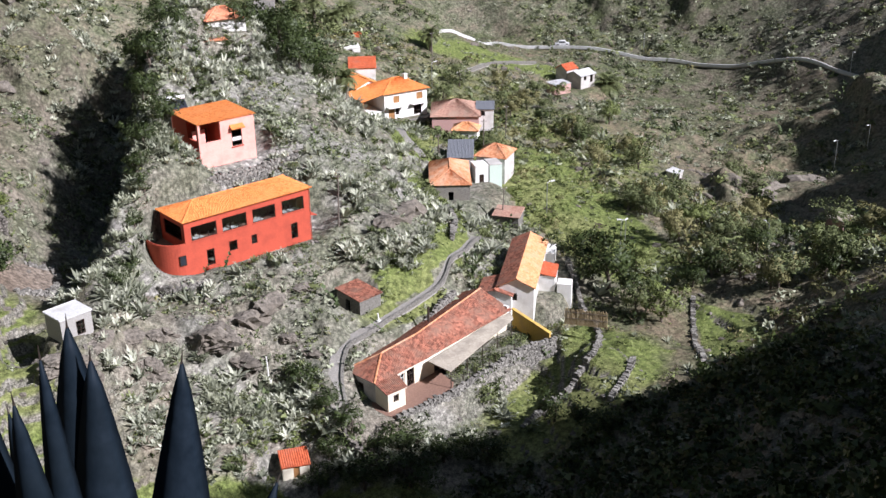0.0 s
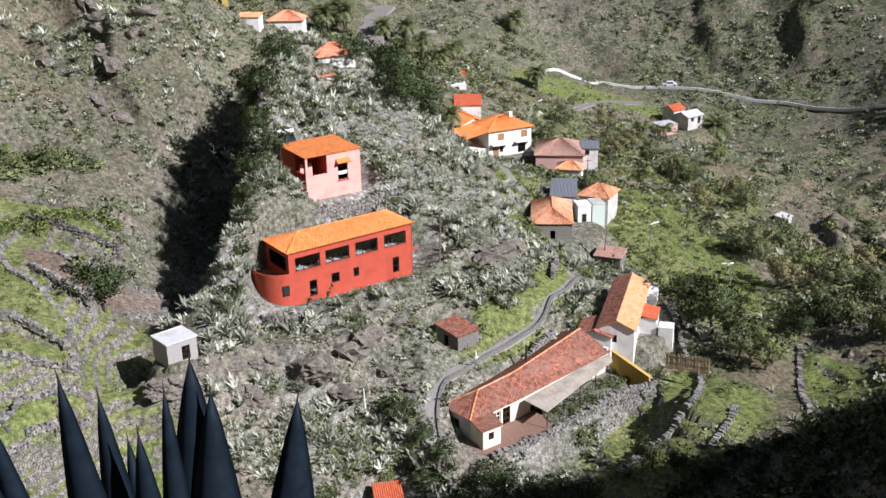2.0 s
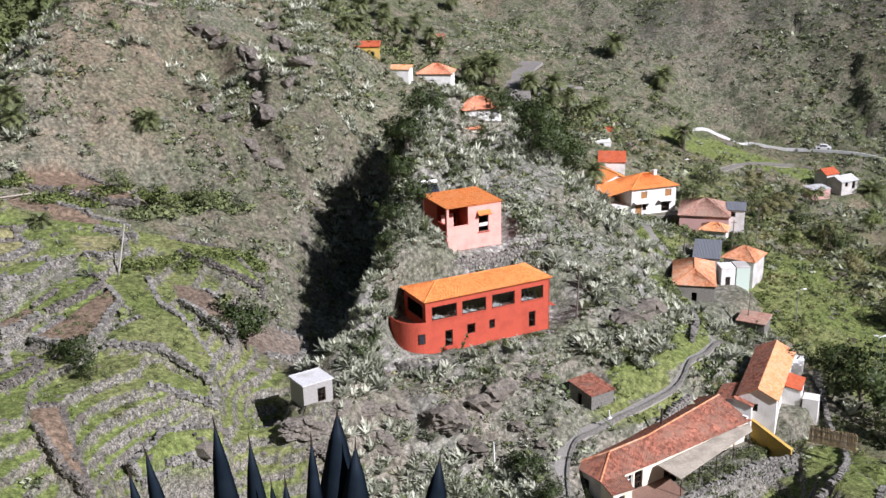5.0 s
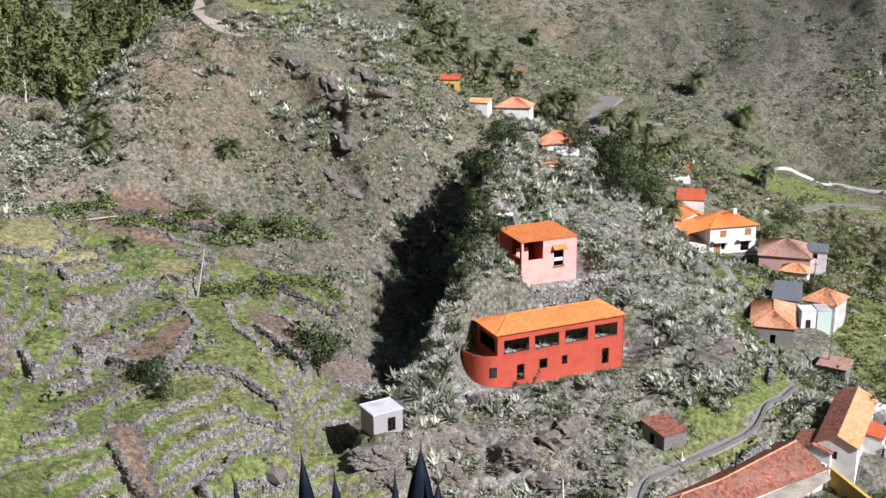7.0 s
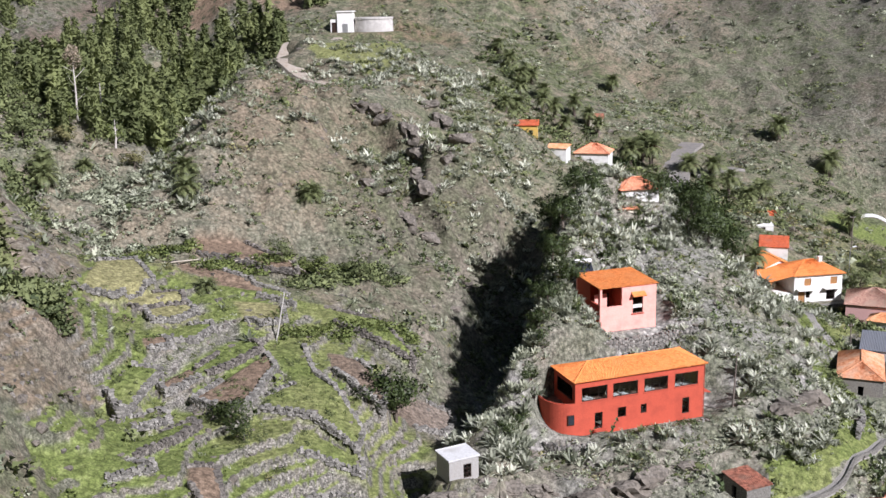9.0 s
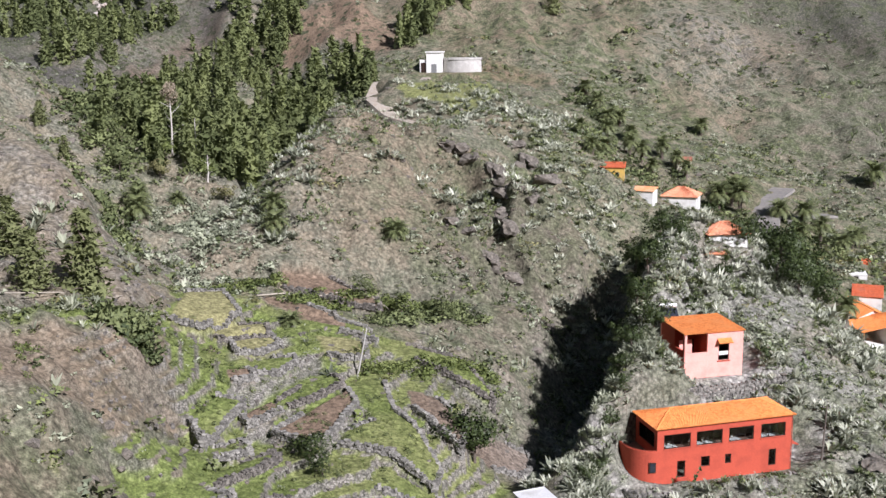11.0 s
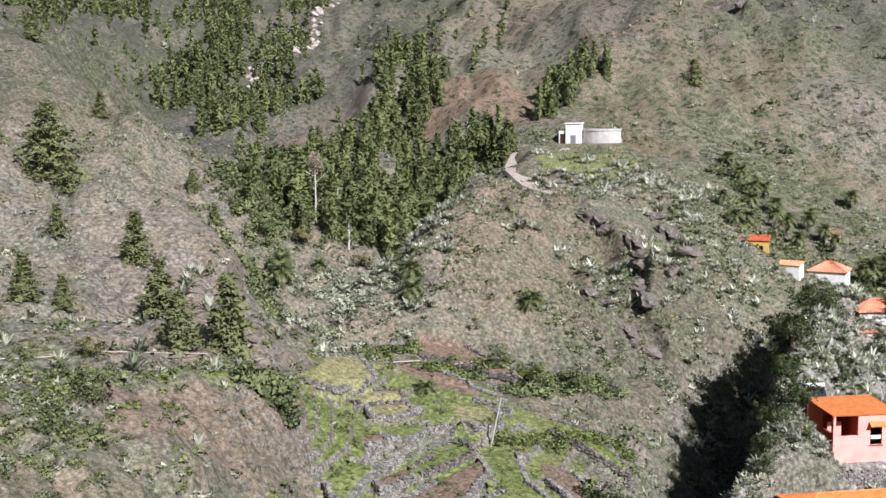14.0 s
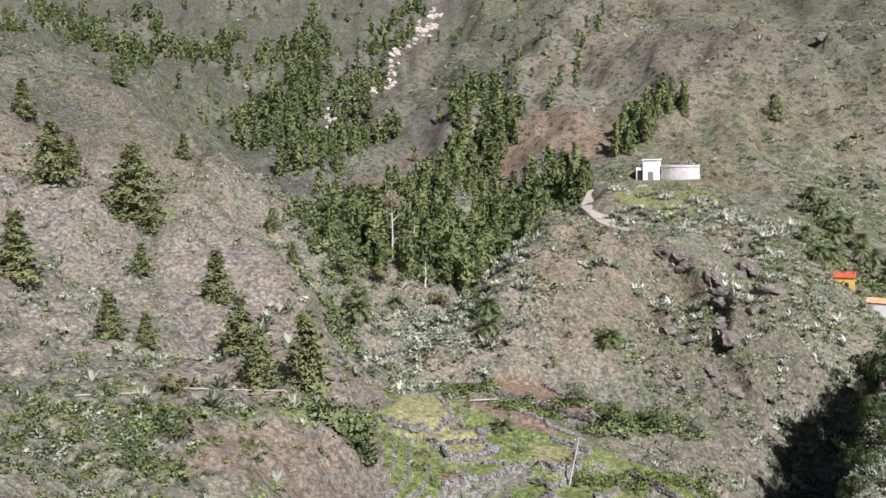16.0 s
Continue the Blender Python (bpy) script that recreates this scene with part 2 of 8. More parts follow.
# Outlines of woods, lawns, bare banks and rubble
ZONES = dict(
    rubble_slope=[(-42.0, 117.0), (-39.5, 126.0), (-37.5, 130.5), (-35.0, 132.0), (-33.5, 127.5), (-36.5, 121.0), (-40.0, 112.5)],
    rubble_tiers=[(-46.0, 128.0), (-43.0, 129.5), (-40.5, 134.5), (-39.0, 133.0), (-43.0, 126.0), (-44.0, 122.0)],
    rubble_low=[(-37.0, 110.0), (-32.0, 109.5), (-28.0, 115.5), (-28.0, 123.0), (-27.0, 119.5), (-27.0, 110.5), (-31.0, 108.0), (-36.0, 108.0)],
    bare_bank=[(-59.0, 88.5), (-54.5, 100.0), (-51.5, 101.0), (-50.5, 116.5), (-45.5, 107.5), (-43.5, 102.5), (-44.5, 91.0), (-48.5, 88.0), (-50.0, 83.0), (-54.5, 82.5)],
    spur_bare=[(-92.5, 139.0), (-90.0, 151.0), (-83.0, 153.0), (-71.0, 140.5), (-66.5, 138.0), (-63.0, 131.0), (-55.0, 131.5), (-54.5, 126.0), (-61.0, 90.0)],
    gully_silver=[(-61.5, 146.0), (-74.0, 197.5), (-57.5, 172.5), (-48.5, 169.5), (-48.5, 163.5), (-53.5, 155.0), (-58.5, 144.0)],
    pale_ridge=[(-101.0, 213.0), (-155.0, 343.0), (-158.0, 387.0), (-159.0, 421.0), (-157.5, 438.5), (-141.5, 420.5), (-143.5, 407.5), (-153.0, 384.5), (-142.5, 323.5), (-99.0, 212.5)],
    pink_slope=[(-110.0, 369.0), (-112.0, 384.0), (-106.5, 404.0), (-95.5, 405.5), (-73.5, 386.0), (-60.0, 352.0), (-66.0, 347.5), (-87.0, 368.0), (-99.5, 368.5)],
    tank_grass=[(-52.0, 286.0), (-46.5, 297.5), (-30.5, 323.5), (-25.5, 307.0), (-25.0, 254.5), (-38.5, 275.0), (-48.0, 278.5)],
    hill_green=[(-15.5, 221.0), (-14.0, 301.0), (9.0, 346.5), (28.0, 356.5), (36.0, 327.0), (23.0, 290.5), (7.5, 293.5), (-1.5, 242.5), (-8.0, 214.0)],
    knoll_lawn=[(49.5, 163.0), (63.0, 188.5), (68.0, 199.0), (68.0, 195.0), (53.0, 164.5), (52.0, 158.0), (48.0, 146.5), (46.5, 151.0)],
    lower_lawn=[(57.0, 116.5), (62.0, 117.5), (56.0, 106.5), (50.5, 103.0), (46.0, 101.5), (43.0, 101.5), (46.0, 104.0), (51.5, 107.5)],
    path_lawn=[(33.5, 121.0), (38.5, 124.0), (46.0, 136.5), (52.0, 145.5), (49.5, 133.5), (40.5, 123.5), (36.0, 121.0), (33.5, 120.0)],
    meadow=[(76.5, 117.0), (77.5, 114.0), (81.5, 109.0), (79.0, 101.0), (75.0, 100.5), (69.5, 100.5), (74.0, 109.5)],
    garden_strip=[(55.5, 104.0), (58.0, 103.5), (55.0, 98.5), (53.5, 99.0), (52.5, 100.5)],
    village_slope=[(72.5, 167.0), (75.0, 165.0), (77.5, 158.0), (81.0, 147.5), (82.0, 142.0), (77.5, 136.5), (74.5, 145.5), (72.0, 152.5), (69.5, 157.0)],
    knoll_rock=[(34.0, 135.5), (41.0, 142.0), (46.0, 144.5), (46.0, 138.0), (41.5, 132.0), (36.5, 130.0), (34.0, 132.5)],
    front_rock=[(-2.0, 113.0), (5.5, 119.5), (16.5, 122.0), (23.5, 125.0), (25.5, 122.5), (22.0, 113.5), (19.5, 109.0), (13.0, 109.0), (6.0, 110.0), (-1.5, 107.5)],
    wood_main=[(-98, 207), (-140.5, 316.5), (-147, 359), (-145, 382), (-122.5, 355.5), (-97, 284), (-88, 276), (-109, 357.5), (-90.5, 341), (-70.5, 333.5), (-60, 331.5), (-66, 300), (-64, 250), (-60, 205), (-61, 190), (-73.5, 212), (-84.5, 206), (-92, 206)],
    wood_bright=[(-135.0, 382.5), (-140.5, 413.0), (-153.5, 457.5), (-144.5, 487.5), (-112.5, 418.0), (-96.5, 364.5), (-107.5, 367.5), (-113.0, 344.5)],
    wood_mid=[(-183.5, 340.5), (-188.5, 358.5), (-177.5, 379.5), (-188.0, 425.5), (-170.5, 438.0), (-161.0, 422.5), (-159.0, 389.0), (-155.5, 349.5), (-150.0, 320.0), (-165.0, 318.0)],
    wood_dark=[(-195.5, 361.5), (-226.5, 426.5), (-224.5, 448.5), (-218.5, 471.0), (-207.0, 433.0), (-183.0, 363.5)],
    wood_edge=[(-64.5, 359.5), (-64.5, 381.5), (-48.0, 388.0), (-40.5, 400.5), (-39.0, 386.0), (-52.5, 363.0), (-59.0, 343.0)],
    wood_top=[(-418.0, 473.5), (-410.5, 510.5), (-370.0, 550.5), (-342.0, 518.5), (-312.5, 530.0), (-258.5, 533.0), (-233.0, 479.5), (-259.0, 494.0), (-271.5, 470.0), (-315.5, 477.5), (-322.5, 365.0)],
    wood_gorge=[(-284.5, 544.5), (-294.5, 610.5), (-246.0, 533.0), (-232.0, 478.0), (-211.0, 439.0), (-183.5, 355.5), (-228.0, 388.0), (-239.5, 422.5), (-238.0, 458.5)],
    wood_right=[(-232.0, 526.5), (-248.0, 580.5), (-248.5, 648.5), (-238.0, 652.5), (-216.0, 544.0), (-216.0, 526.5), (-177.0, 393.0), (-170.0, 346.5), (-185.0, 354.5), (-204.5, 437.5)],
)


def inside(x, y, outline, soft=1.0):
    """1 within an outline, falling to 0 over a strip of width soft round its edge."""
    q = np.array(outline, float)
    out = np.zeros(np.shape(x))
    near = (x > q[:, 0].min() - soft) & (x < q[:, 0].max() + soft) & (y > q[:, 1].min() - soft) & (y < q[:, 1].max() + soft)
    if not near.any():
        return out
    u, v = x[near], y[near]
    best, odd = np.full(u.shape, 1e9), np.zeros(u.shape, bool)
    for (ax, ay), (bx, by) in zip(q, np.roll(q, -1, 0)):
        dx, dy = bx - ax, by - ay
        k = np.clip(((u - ax) * dx + (v - ay) * dy) / (dx * dx + dy * dy + 1e-9), 0, 1)
        best = np.minimum(best, np.hypot(u - ax - k * dx, v - ay - k * dy))
        cross = (ay > v) != (by > v)
        odd ^= cross & (u < (bx - ax) * (v - ay) / np.where(by == ay, 1e-9, by - ay) + ax)
    out[near] = 1 - smooth(-0.5, 0.5, np.where(odd, -best, best) / soft)
    return out


def zone(x, y, *names, soft=3.0):
    w = np.zeros(np.shape(x))
    for name in names:
        w = np.maximum(w, inside(x, y, ZONES[name], soft))
    return w


def bed_weight(x, y, *kinds):
    w = np.zeros(np.shape(x))
    for kind, _, outline in BEDS:
        if not kinds or kind in kinds:
            w = np.maximum(w, inside(x, y, outline, 0.7))
    return w


def terrace_zone(x, y):
    return np.clip(blob(x, y, -30, 116, 26, 36, 20) + blob(x, y, 60, 104, 26, 14, 25), 0, 1)


def grass_zone(x, y):
    g = 0.72 * blob(x, y, -32, 108, 25, 38, 20) + 0.6 * blob(x, y, 52, 103, 16, 9, 25)
    g = g + 0.8 * blob(x, y, 73, 155, 9, 34, 12) + 0.8 * blob(x, y, 51, 160, 4, 24, -8) + 0.6 * blob(x, y, 38, 122, 12, 5, 30)
    g = g + 0.35 * blob(x, y, 90, 195, 22, 50, 10) + 0.7 * blob(x, y, 12, 90, 22, 8, 0) + 0.5 * blob(x, y, 100, 250, 26, 8, 0) + 0.25 * blob(x, y, -66, 84, 16, 20, 0)
    g = g + zone(x, y, "knoll_lawn", "lower_lawn", "path_lawn", "meadow", "garden_strip", "village_slope", soft=2.0) + 0.5 * zone(x, y, "tank_grass") + 0.7 * blob(x, y, 76, 152, 8, 26, -12)
    return np.clip(g, 0, 1) * (1 - zone(x, y, "bare_bank", "spur_bare"))


def bare(x, y):
    """The bare brown bank beside the terraces and the bald flank of the spur."""
    return np.clip(zone(x, y, "bare_bank") + 0.85 * zone(x, y, "spur_bare", soft=4.0), 0, 1)


def knoll(x, y):
    return blob(x, y, 25, 145, 34, 62, -12, 0.3)


def pad_weight(x, y):
    w = 0.0 * x
    for cx, cy, _, rx, ry, turn in PADS:
        w = np.maximum(w, blob(x, y, cx, cy, rx, ry, turn, 0.3))
    return w


# Ribs of rock, each from its head down: steep on its left side, falling softly on its right
RIBS = [
    ([(-34, 229), (-30, 220), (-25, 211), (-20, 203), (-17, 197)], 3.6, 5.0), ([(-19, 242), (-15, 233), (-11, 226), (-8, 215), (-5, 205)], 3.2, 5.0),
    ([(-17, 205), (-15, 196), (-13.5, 186), (-10, 180), (-7, 174)], 2.8, 4.0), ([(-29, 194), (-25, 187), (-20, 180), (-15, 174)], 2.6, 3.5),
    ([(-46, 218), (-40, 213), (-36, 206)], 1.6, 3.0), ([(-40, 200), (-36, 192), (-34, 184)], 1.8, 3.0), ([(-6, 232), (-3, 222), (0, 212)], 2.6, 4.0),
    ([(-49, 232), (-44, 226)], 1.4, 3.0), ([(2, 250), (4, 240), (5, 228)], 2.4, 4.0), ([(-30, 262), (-24, 252), (-21, 244)], 2.4, 5.0),
    ([(-140, 214), (-128, 205), (-118, 197)], 3.2, 6.0), ([(-130, 178), (-121, 171), (-112, 163)], 2.6, 5.0), ([(-15, 500), (0, 470), (12, 452)], 7.0, 10.0), ([(20, 478), (34, 456)], 6.0, 8.0),
    ([(169, 200), (162, 187), (154, 172)], 8.0, 10.0), ([(210, 262), (200, 243), (194, 231)], 10.0, 14.0), ([(-205, 262), (-193, 246), (-184, 233)], 6.0, 7.0), ([(-172, 254), (-164, 240), (-156, 226)], 6.0, 6.0), ([(-150, 232), (-142, 222), (-136, 212)], 5.0, 6.0), ([(-176, 220), (-166, 208), (-158, 200)], 4.0, 5.0), ([(150, 296), (146, 284), (144, 274)], 7.0, 8.0), ([(168, 278), (164, 266), (160, 258)], 6.0, 8.0),
    ([(120, 178), (114, 168), (110, 156)], 4.0, 7.0), ([(1, 118), (4, 114.5), (9, 112), (14, 110.5)], 2.4, 2.6), ([(10, 118.5), (15, 117), (20, 117)], 1.8, 2.4), ([(-4, 113), (-2.5, 109), (0, 105)], 2.0, 2.5), ([(36, 140), (37, 135), (39, 131)], 2.2, 3.0),
]


def ribs(x, y):
    total = np.zeros(np.shape(x))
    for pts, tall, reach in RIBS:
        q, far = np.array(pts), 5 * reach
        here = (x > q[:, 0].min() - far) & (x < q[:, 0].max() + far) & (y > q[:, 1].min() - far) & (y < q[:, 1].max() + far)
        if not here.any():
            continue
        u, v = x[here], y[here]
        best, edge, along = np.full(u.shape, 1e9), 0.0 * u, 0.0 * u
        n = len(pts) - 1
        for k, ((ax, ay), (bx, by)) in enumerate(zip(pts, pts[1:])):
            dx, dy = bx - ax, by - ay
            s = np.clip(((u - ax) * dx + (v - ay) * dy) / (dx * dx + dy * dy), 0, 1)
            ox, oy = u - ax - s * dx, v - ay - s * dy
            d = np.hypot(ox, oy)
            near = d < best
            best = np.where(near, d, best)
            edge = np.where(near, np.where(-ox * dy + oy * dx > 0, d, -d), edge)
            along = np.where(near, (k + s) / n, along)
        edge = edge + 1.2 * fbm(u, v, 6.0, 2, 231) * min(2.0, reach * 0.3)
        taper = smooth(0.0, 0.3, along) * (1 - smooth(0.75, 1.0, along))
        total[here] += tall * taper * smooth(-0.32 * reach, 0.16 * reach, edge) * np.exp(-np.maximum(edge, 0) / reach) * (0.75 + 0.7 * fbm(u, v, 7, 2, 241))
    return total


def broken(x, y):
    """How far the old terrace steps still stand."""
    return 0.4 + 0.6 * smooth(-0.14, 0.06, fbm(x, y, 11, 3, 55))


def land(x, y):
    """The ground's height."""
    x, y = np.atleast_1d(np.asarray(x, float)), np.atleast_1d(np.asarray(y, float))
    lie = land_smooth(x, y)
    z = lie
    tz, gz = terrace_zone(x, y), grass_zone(x, y)
    far = np.sqrt(x * x + y * y)
    rough = (1 - 0.9 * tz) * (1 - 0.6 * gz) * smooth(25, 70, far)
    z = z + rough * (2.4 * fbm(x, y, 26, 3, 11) + 0.9 * np.abs(fbm(x, y, 9, 3, 21)) + 0.8 * fbm(x, y, 3.0, 2, 31))
    # crags: short cliffs that follow the grain of the rock
    n = fbm(x + 0.35 * y, y - 0.2 * z, 17, 3, 81)
    crag = smooth(-0.04, 0.05, n) + 0.8 * smooth(0.12, 0.2, n) - 0.9 * smooth(-0.22, -0.14, n)
    z = z + rough * (smooth(-0.25, 0.15, fbm(x, y, 60, 2, 91)) * 1.3 + 0.9 * blob(x, y, -18, 208, 20, 38, 0) + 1.0 * blob(x, y, 12, 114, 16, 9, 10)) * crag
    z = z + smooth(330, 620, far) * 18 * fbm(x, y, 120, 3, 41) + smooth(240, 420, far) * 5 * fbm(x, y, 45, 3, 43)
    # folds that run down the higher slopes
    open_hill = np.clip(smooth(-2, -14, x) * smooth(168, 190, y) + smooth(292, 330, y) + smooth(128, 150, x) * smooth(150, 190, y) + smooth(-70, -95, x), 0, 1) * (1 - tz) * smooth(25, 70, far)
    z = z + open_hill * (1 + 0.9 * smooth(300, 380, y) + 0.8 * smooth(-95, -130, x)) * (3.6 * fbm(x + 0.3 * y, 0.4 * y, 15, 3, 311) - 2.2 * np.abs(fbm(x - 0.2 * y, 0.35 * y, 22, 2, 321)))
    # gullies and spurs of the far heights
    z = z + smooth(335, 420, y) * 9.0 * (0.35 - np.abs(fbm(x + 0.35 * y, 0.4 * y, 34, 3, 341))) + smooth(-110, -150, x) * smooth(170, 210, y) * 6.0 * (0.3 - np.abs(fbm(x - 0.6 * y, 0.4 * y, 26, 3, 343)))
    z = z + ribs(x, y) * (1 - 0.9 * tz)
    # steps held up by dry walls
    step = 1.3
    k = (z + 1.0 * fbm(x, y, 22, 2, 51)) / step
    fl = np.floor(k)
    stepped = (fl + 0.75 * smooth(0.88, 1.0, k - fl) + 0.25 * (k - fl) - 0.4) * step - 1.0 * fbm(x, y, 22, 2, 51)
    z = z + tz * (stepped - z) * broken(x, y)
    for _, height, outline in BEDS:
        w = inside(x, y, outline, 0.7)
        z = z * (1 - w) + (0.5 * height + 0.5 * lie + 0.12 * fbm(x, y, 4.0, 2, 57)) * w
    for cx, cy, cz, rx, ry, turn in PADS:
        w = blob(x, y, cx, cy, rx, ry, turn, 0.22)
        z = z * (1 - w) + cz * w
    return z



# ---- materials ----
def nodes_of(name):
    m = bpy.data.materials.new(name)
    m.use_nodes = True
    t = m.node_tree
    return m, t, t.nodes["Principled BSDF"]


def ramp(t, source, stops):
    r = t.nodes.new("ShaderNodeValToRGB")
    while len(r.color_ramp.elements) < len(stops):
        r.color_ramp.elements.new(0.5)
    for e, (p, c) in zip(r.color_ramp.elements, stops):
        e.position, e.color = p, (*c, 1) if len(c) == 3 else c
    t.links.new(source, r.inputs[0])
    return r.outputs[0]


def noise_node(t, coord, scale, detail=4.0, rough=0.6):
    n = t.nodes.new("ShaderNodeTexNoise")
    n.inputs["Scale"].default_value, n.inputs["Detail"].default_value, n.inputs["Roughness"].default_value = scale, detail, rough
    t.links.new(coord, n.inputs["Vector"])
    return n.outputs["Fac"]


def mixed(t, fac, a, b, how="MIX"):
    n = t.nodes.new("ShaderNodeMix")
    n.data_type, n.blend_type = "RGBA", how
    for value, socket in ((fac, n.inputs[0]), (a, n.inputs[6]), (b, n.inputs[7])):
        if isinstance(value, (int, float)):
            socket.default_value = value
        elif isinstance(value, tuple):
            socket.default_value = (*value, 1)
        else:
            t.links.new(value, socket)
    return n.outputs[2]


def sums(t, how, a, b):
    n = t.nodes.new("ShaderNodeMath")
    n.operation, n.use_clamp = how, True
    for value, socket in ((a, n.inputs[0]), (b, n.inputs[1])):
        if isinstance(value, (int, float)):
            socket.default_value = value
        else:
            t.links.new(value, socket)
    return n.outputs[0]


def bumped(t, shader, height, strength, distance):
    b = t.nodes.new("ShaderNodeBump")
    b.inputs["Strength"].default_value, b.inputs["Distance"].default_value = strength, distance
    t.links.new(height, b.inputs["Height"])
    t.links.new(b.outputs[0], shader.inputs["Normal"])


def surface(name, dark, light, scale=1.0, rough=0.9, stain=None, bump=0.4, depth=0.03, metal=0.0, islands=False, spec=0.3):
    """A plain weathered surface: grain between two colours, wide stains, fine relief."""
    m, t, s = nodes_of(name)
    coord = t.nodes.new("ShaderNodeTexCoord").outputs["Object"]
    fine, wide = noise_node(t, coord, 6 * scale, 6), noise_node(t, coord, 0.7 * scale, 3)
    colour = ramp(t, fine, [(0.3, dark), (0.72, light)])
    if stain:
        colour = mixed(t, ramp(t, wide, [(0.45, (0, 0, 0)), (0.7, (0.8, 0.8, 0.8))]), colour, stain)
    if islands:
        geo = t.nodes.new("ShaderNodeNewGeometry").outputs["Random Per Island"]
        colour = mixed(t, 1.0, colour, ramp(t, geo, [(0.0, (0.5, 0.5, 0.5)), (1.0, (1.25, 1.25, 1.25))]), "MULTIPLY")
    t.links.new(colour, s.inputs["Base Color"])
    s.inputs["Roughness"].default_value, s.inputs["Metallic"].default_value = rough, metal
    s.inputs["Specular IOR Level"].default_value = spec
    bumped(t, s, fine, bump, depth)
    return m


def leafy(name, dark, light, rough=0.6, spec=0.3, thin_share=0.16):
    """Leaves: one tone a plant, from the attribute 'tone', and a little a leaf."""
    m, t, s = nodes_of(name)
    tone = t.nodes.new("ShaderNodeAttribute")
    tone.attribute_name = "tone"
    geo = t.nodes.new("ShaderNodeNewGeometry").outputs["Random Per Island"]
    both = sums(t, "ADD", sums(t, "MULTIPLY", tone.outputs["Fac"], 0.75), sums(t, "MULTIPLY", geo, 0.25))
    colour = ramp(t, both, [(0.05, dark), (0.95, light)])
    t.links.new(colour, s.inputs["Base Color"])
    thin, mix, out = t.nodes.new("ShaderNodeBsdfTranslucent"), t.nodes.new("ShaderNodeMixShader"), t.nodes["Material Output"]
    t.links.new(colour, thin.inputs[0])
    mix.inputs[0].default_value = thin_share
    t.links.new(s.outputs[0], mix.inputs[1])
    t.links.new(thin.outputs[0], mix.inputs[2])
    t.links.new(mix.outputs[0], out.inputs[0])
    s.inputs["Roughness"].default_value, s.inputs["Specular IOR Level"].default_value = rough, spec
    return m


def tiles_material(name, dark, light, old):
    m, t, s = nodes_of(name)
    coord = t.nodes.new("ShaderNodeTexCoord").outputs["Object"]
    cells = t.nodes.new("ShaderNodeTexVoronoi")
    cells.inputs["Scale"].default_value = 3.2
    t.links.new(coord, cells.inputs["Vector"])
    one = t.nodes.new("ShaderNodeSeparateColor")
    t.links.new(cells.outputs["Color"], one.inputs[0])
    wide = noise_node(t, coord, 0.5, 5, 0.65)
    colour = ramp(t, one.outputs[0], [(0.0, dark), (1.0, light)])
    colour = mixed(t, ramp(t, wide, [(0.46, (0, 0, 0)), (0.66, (0.85, 0.85, 0.85))]), colour, old)
    t.links.new(colour, s.inputs["Base Color"])
    s.inputs["Roughness"].default_value, s.inputs["Specular IOR Level"].default_value = 0.85, 0.25
    bumped(t, s, one.outputs[1], 0.5, 0.04)
    return m


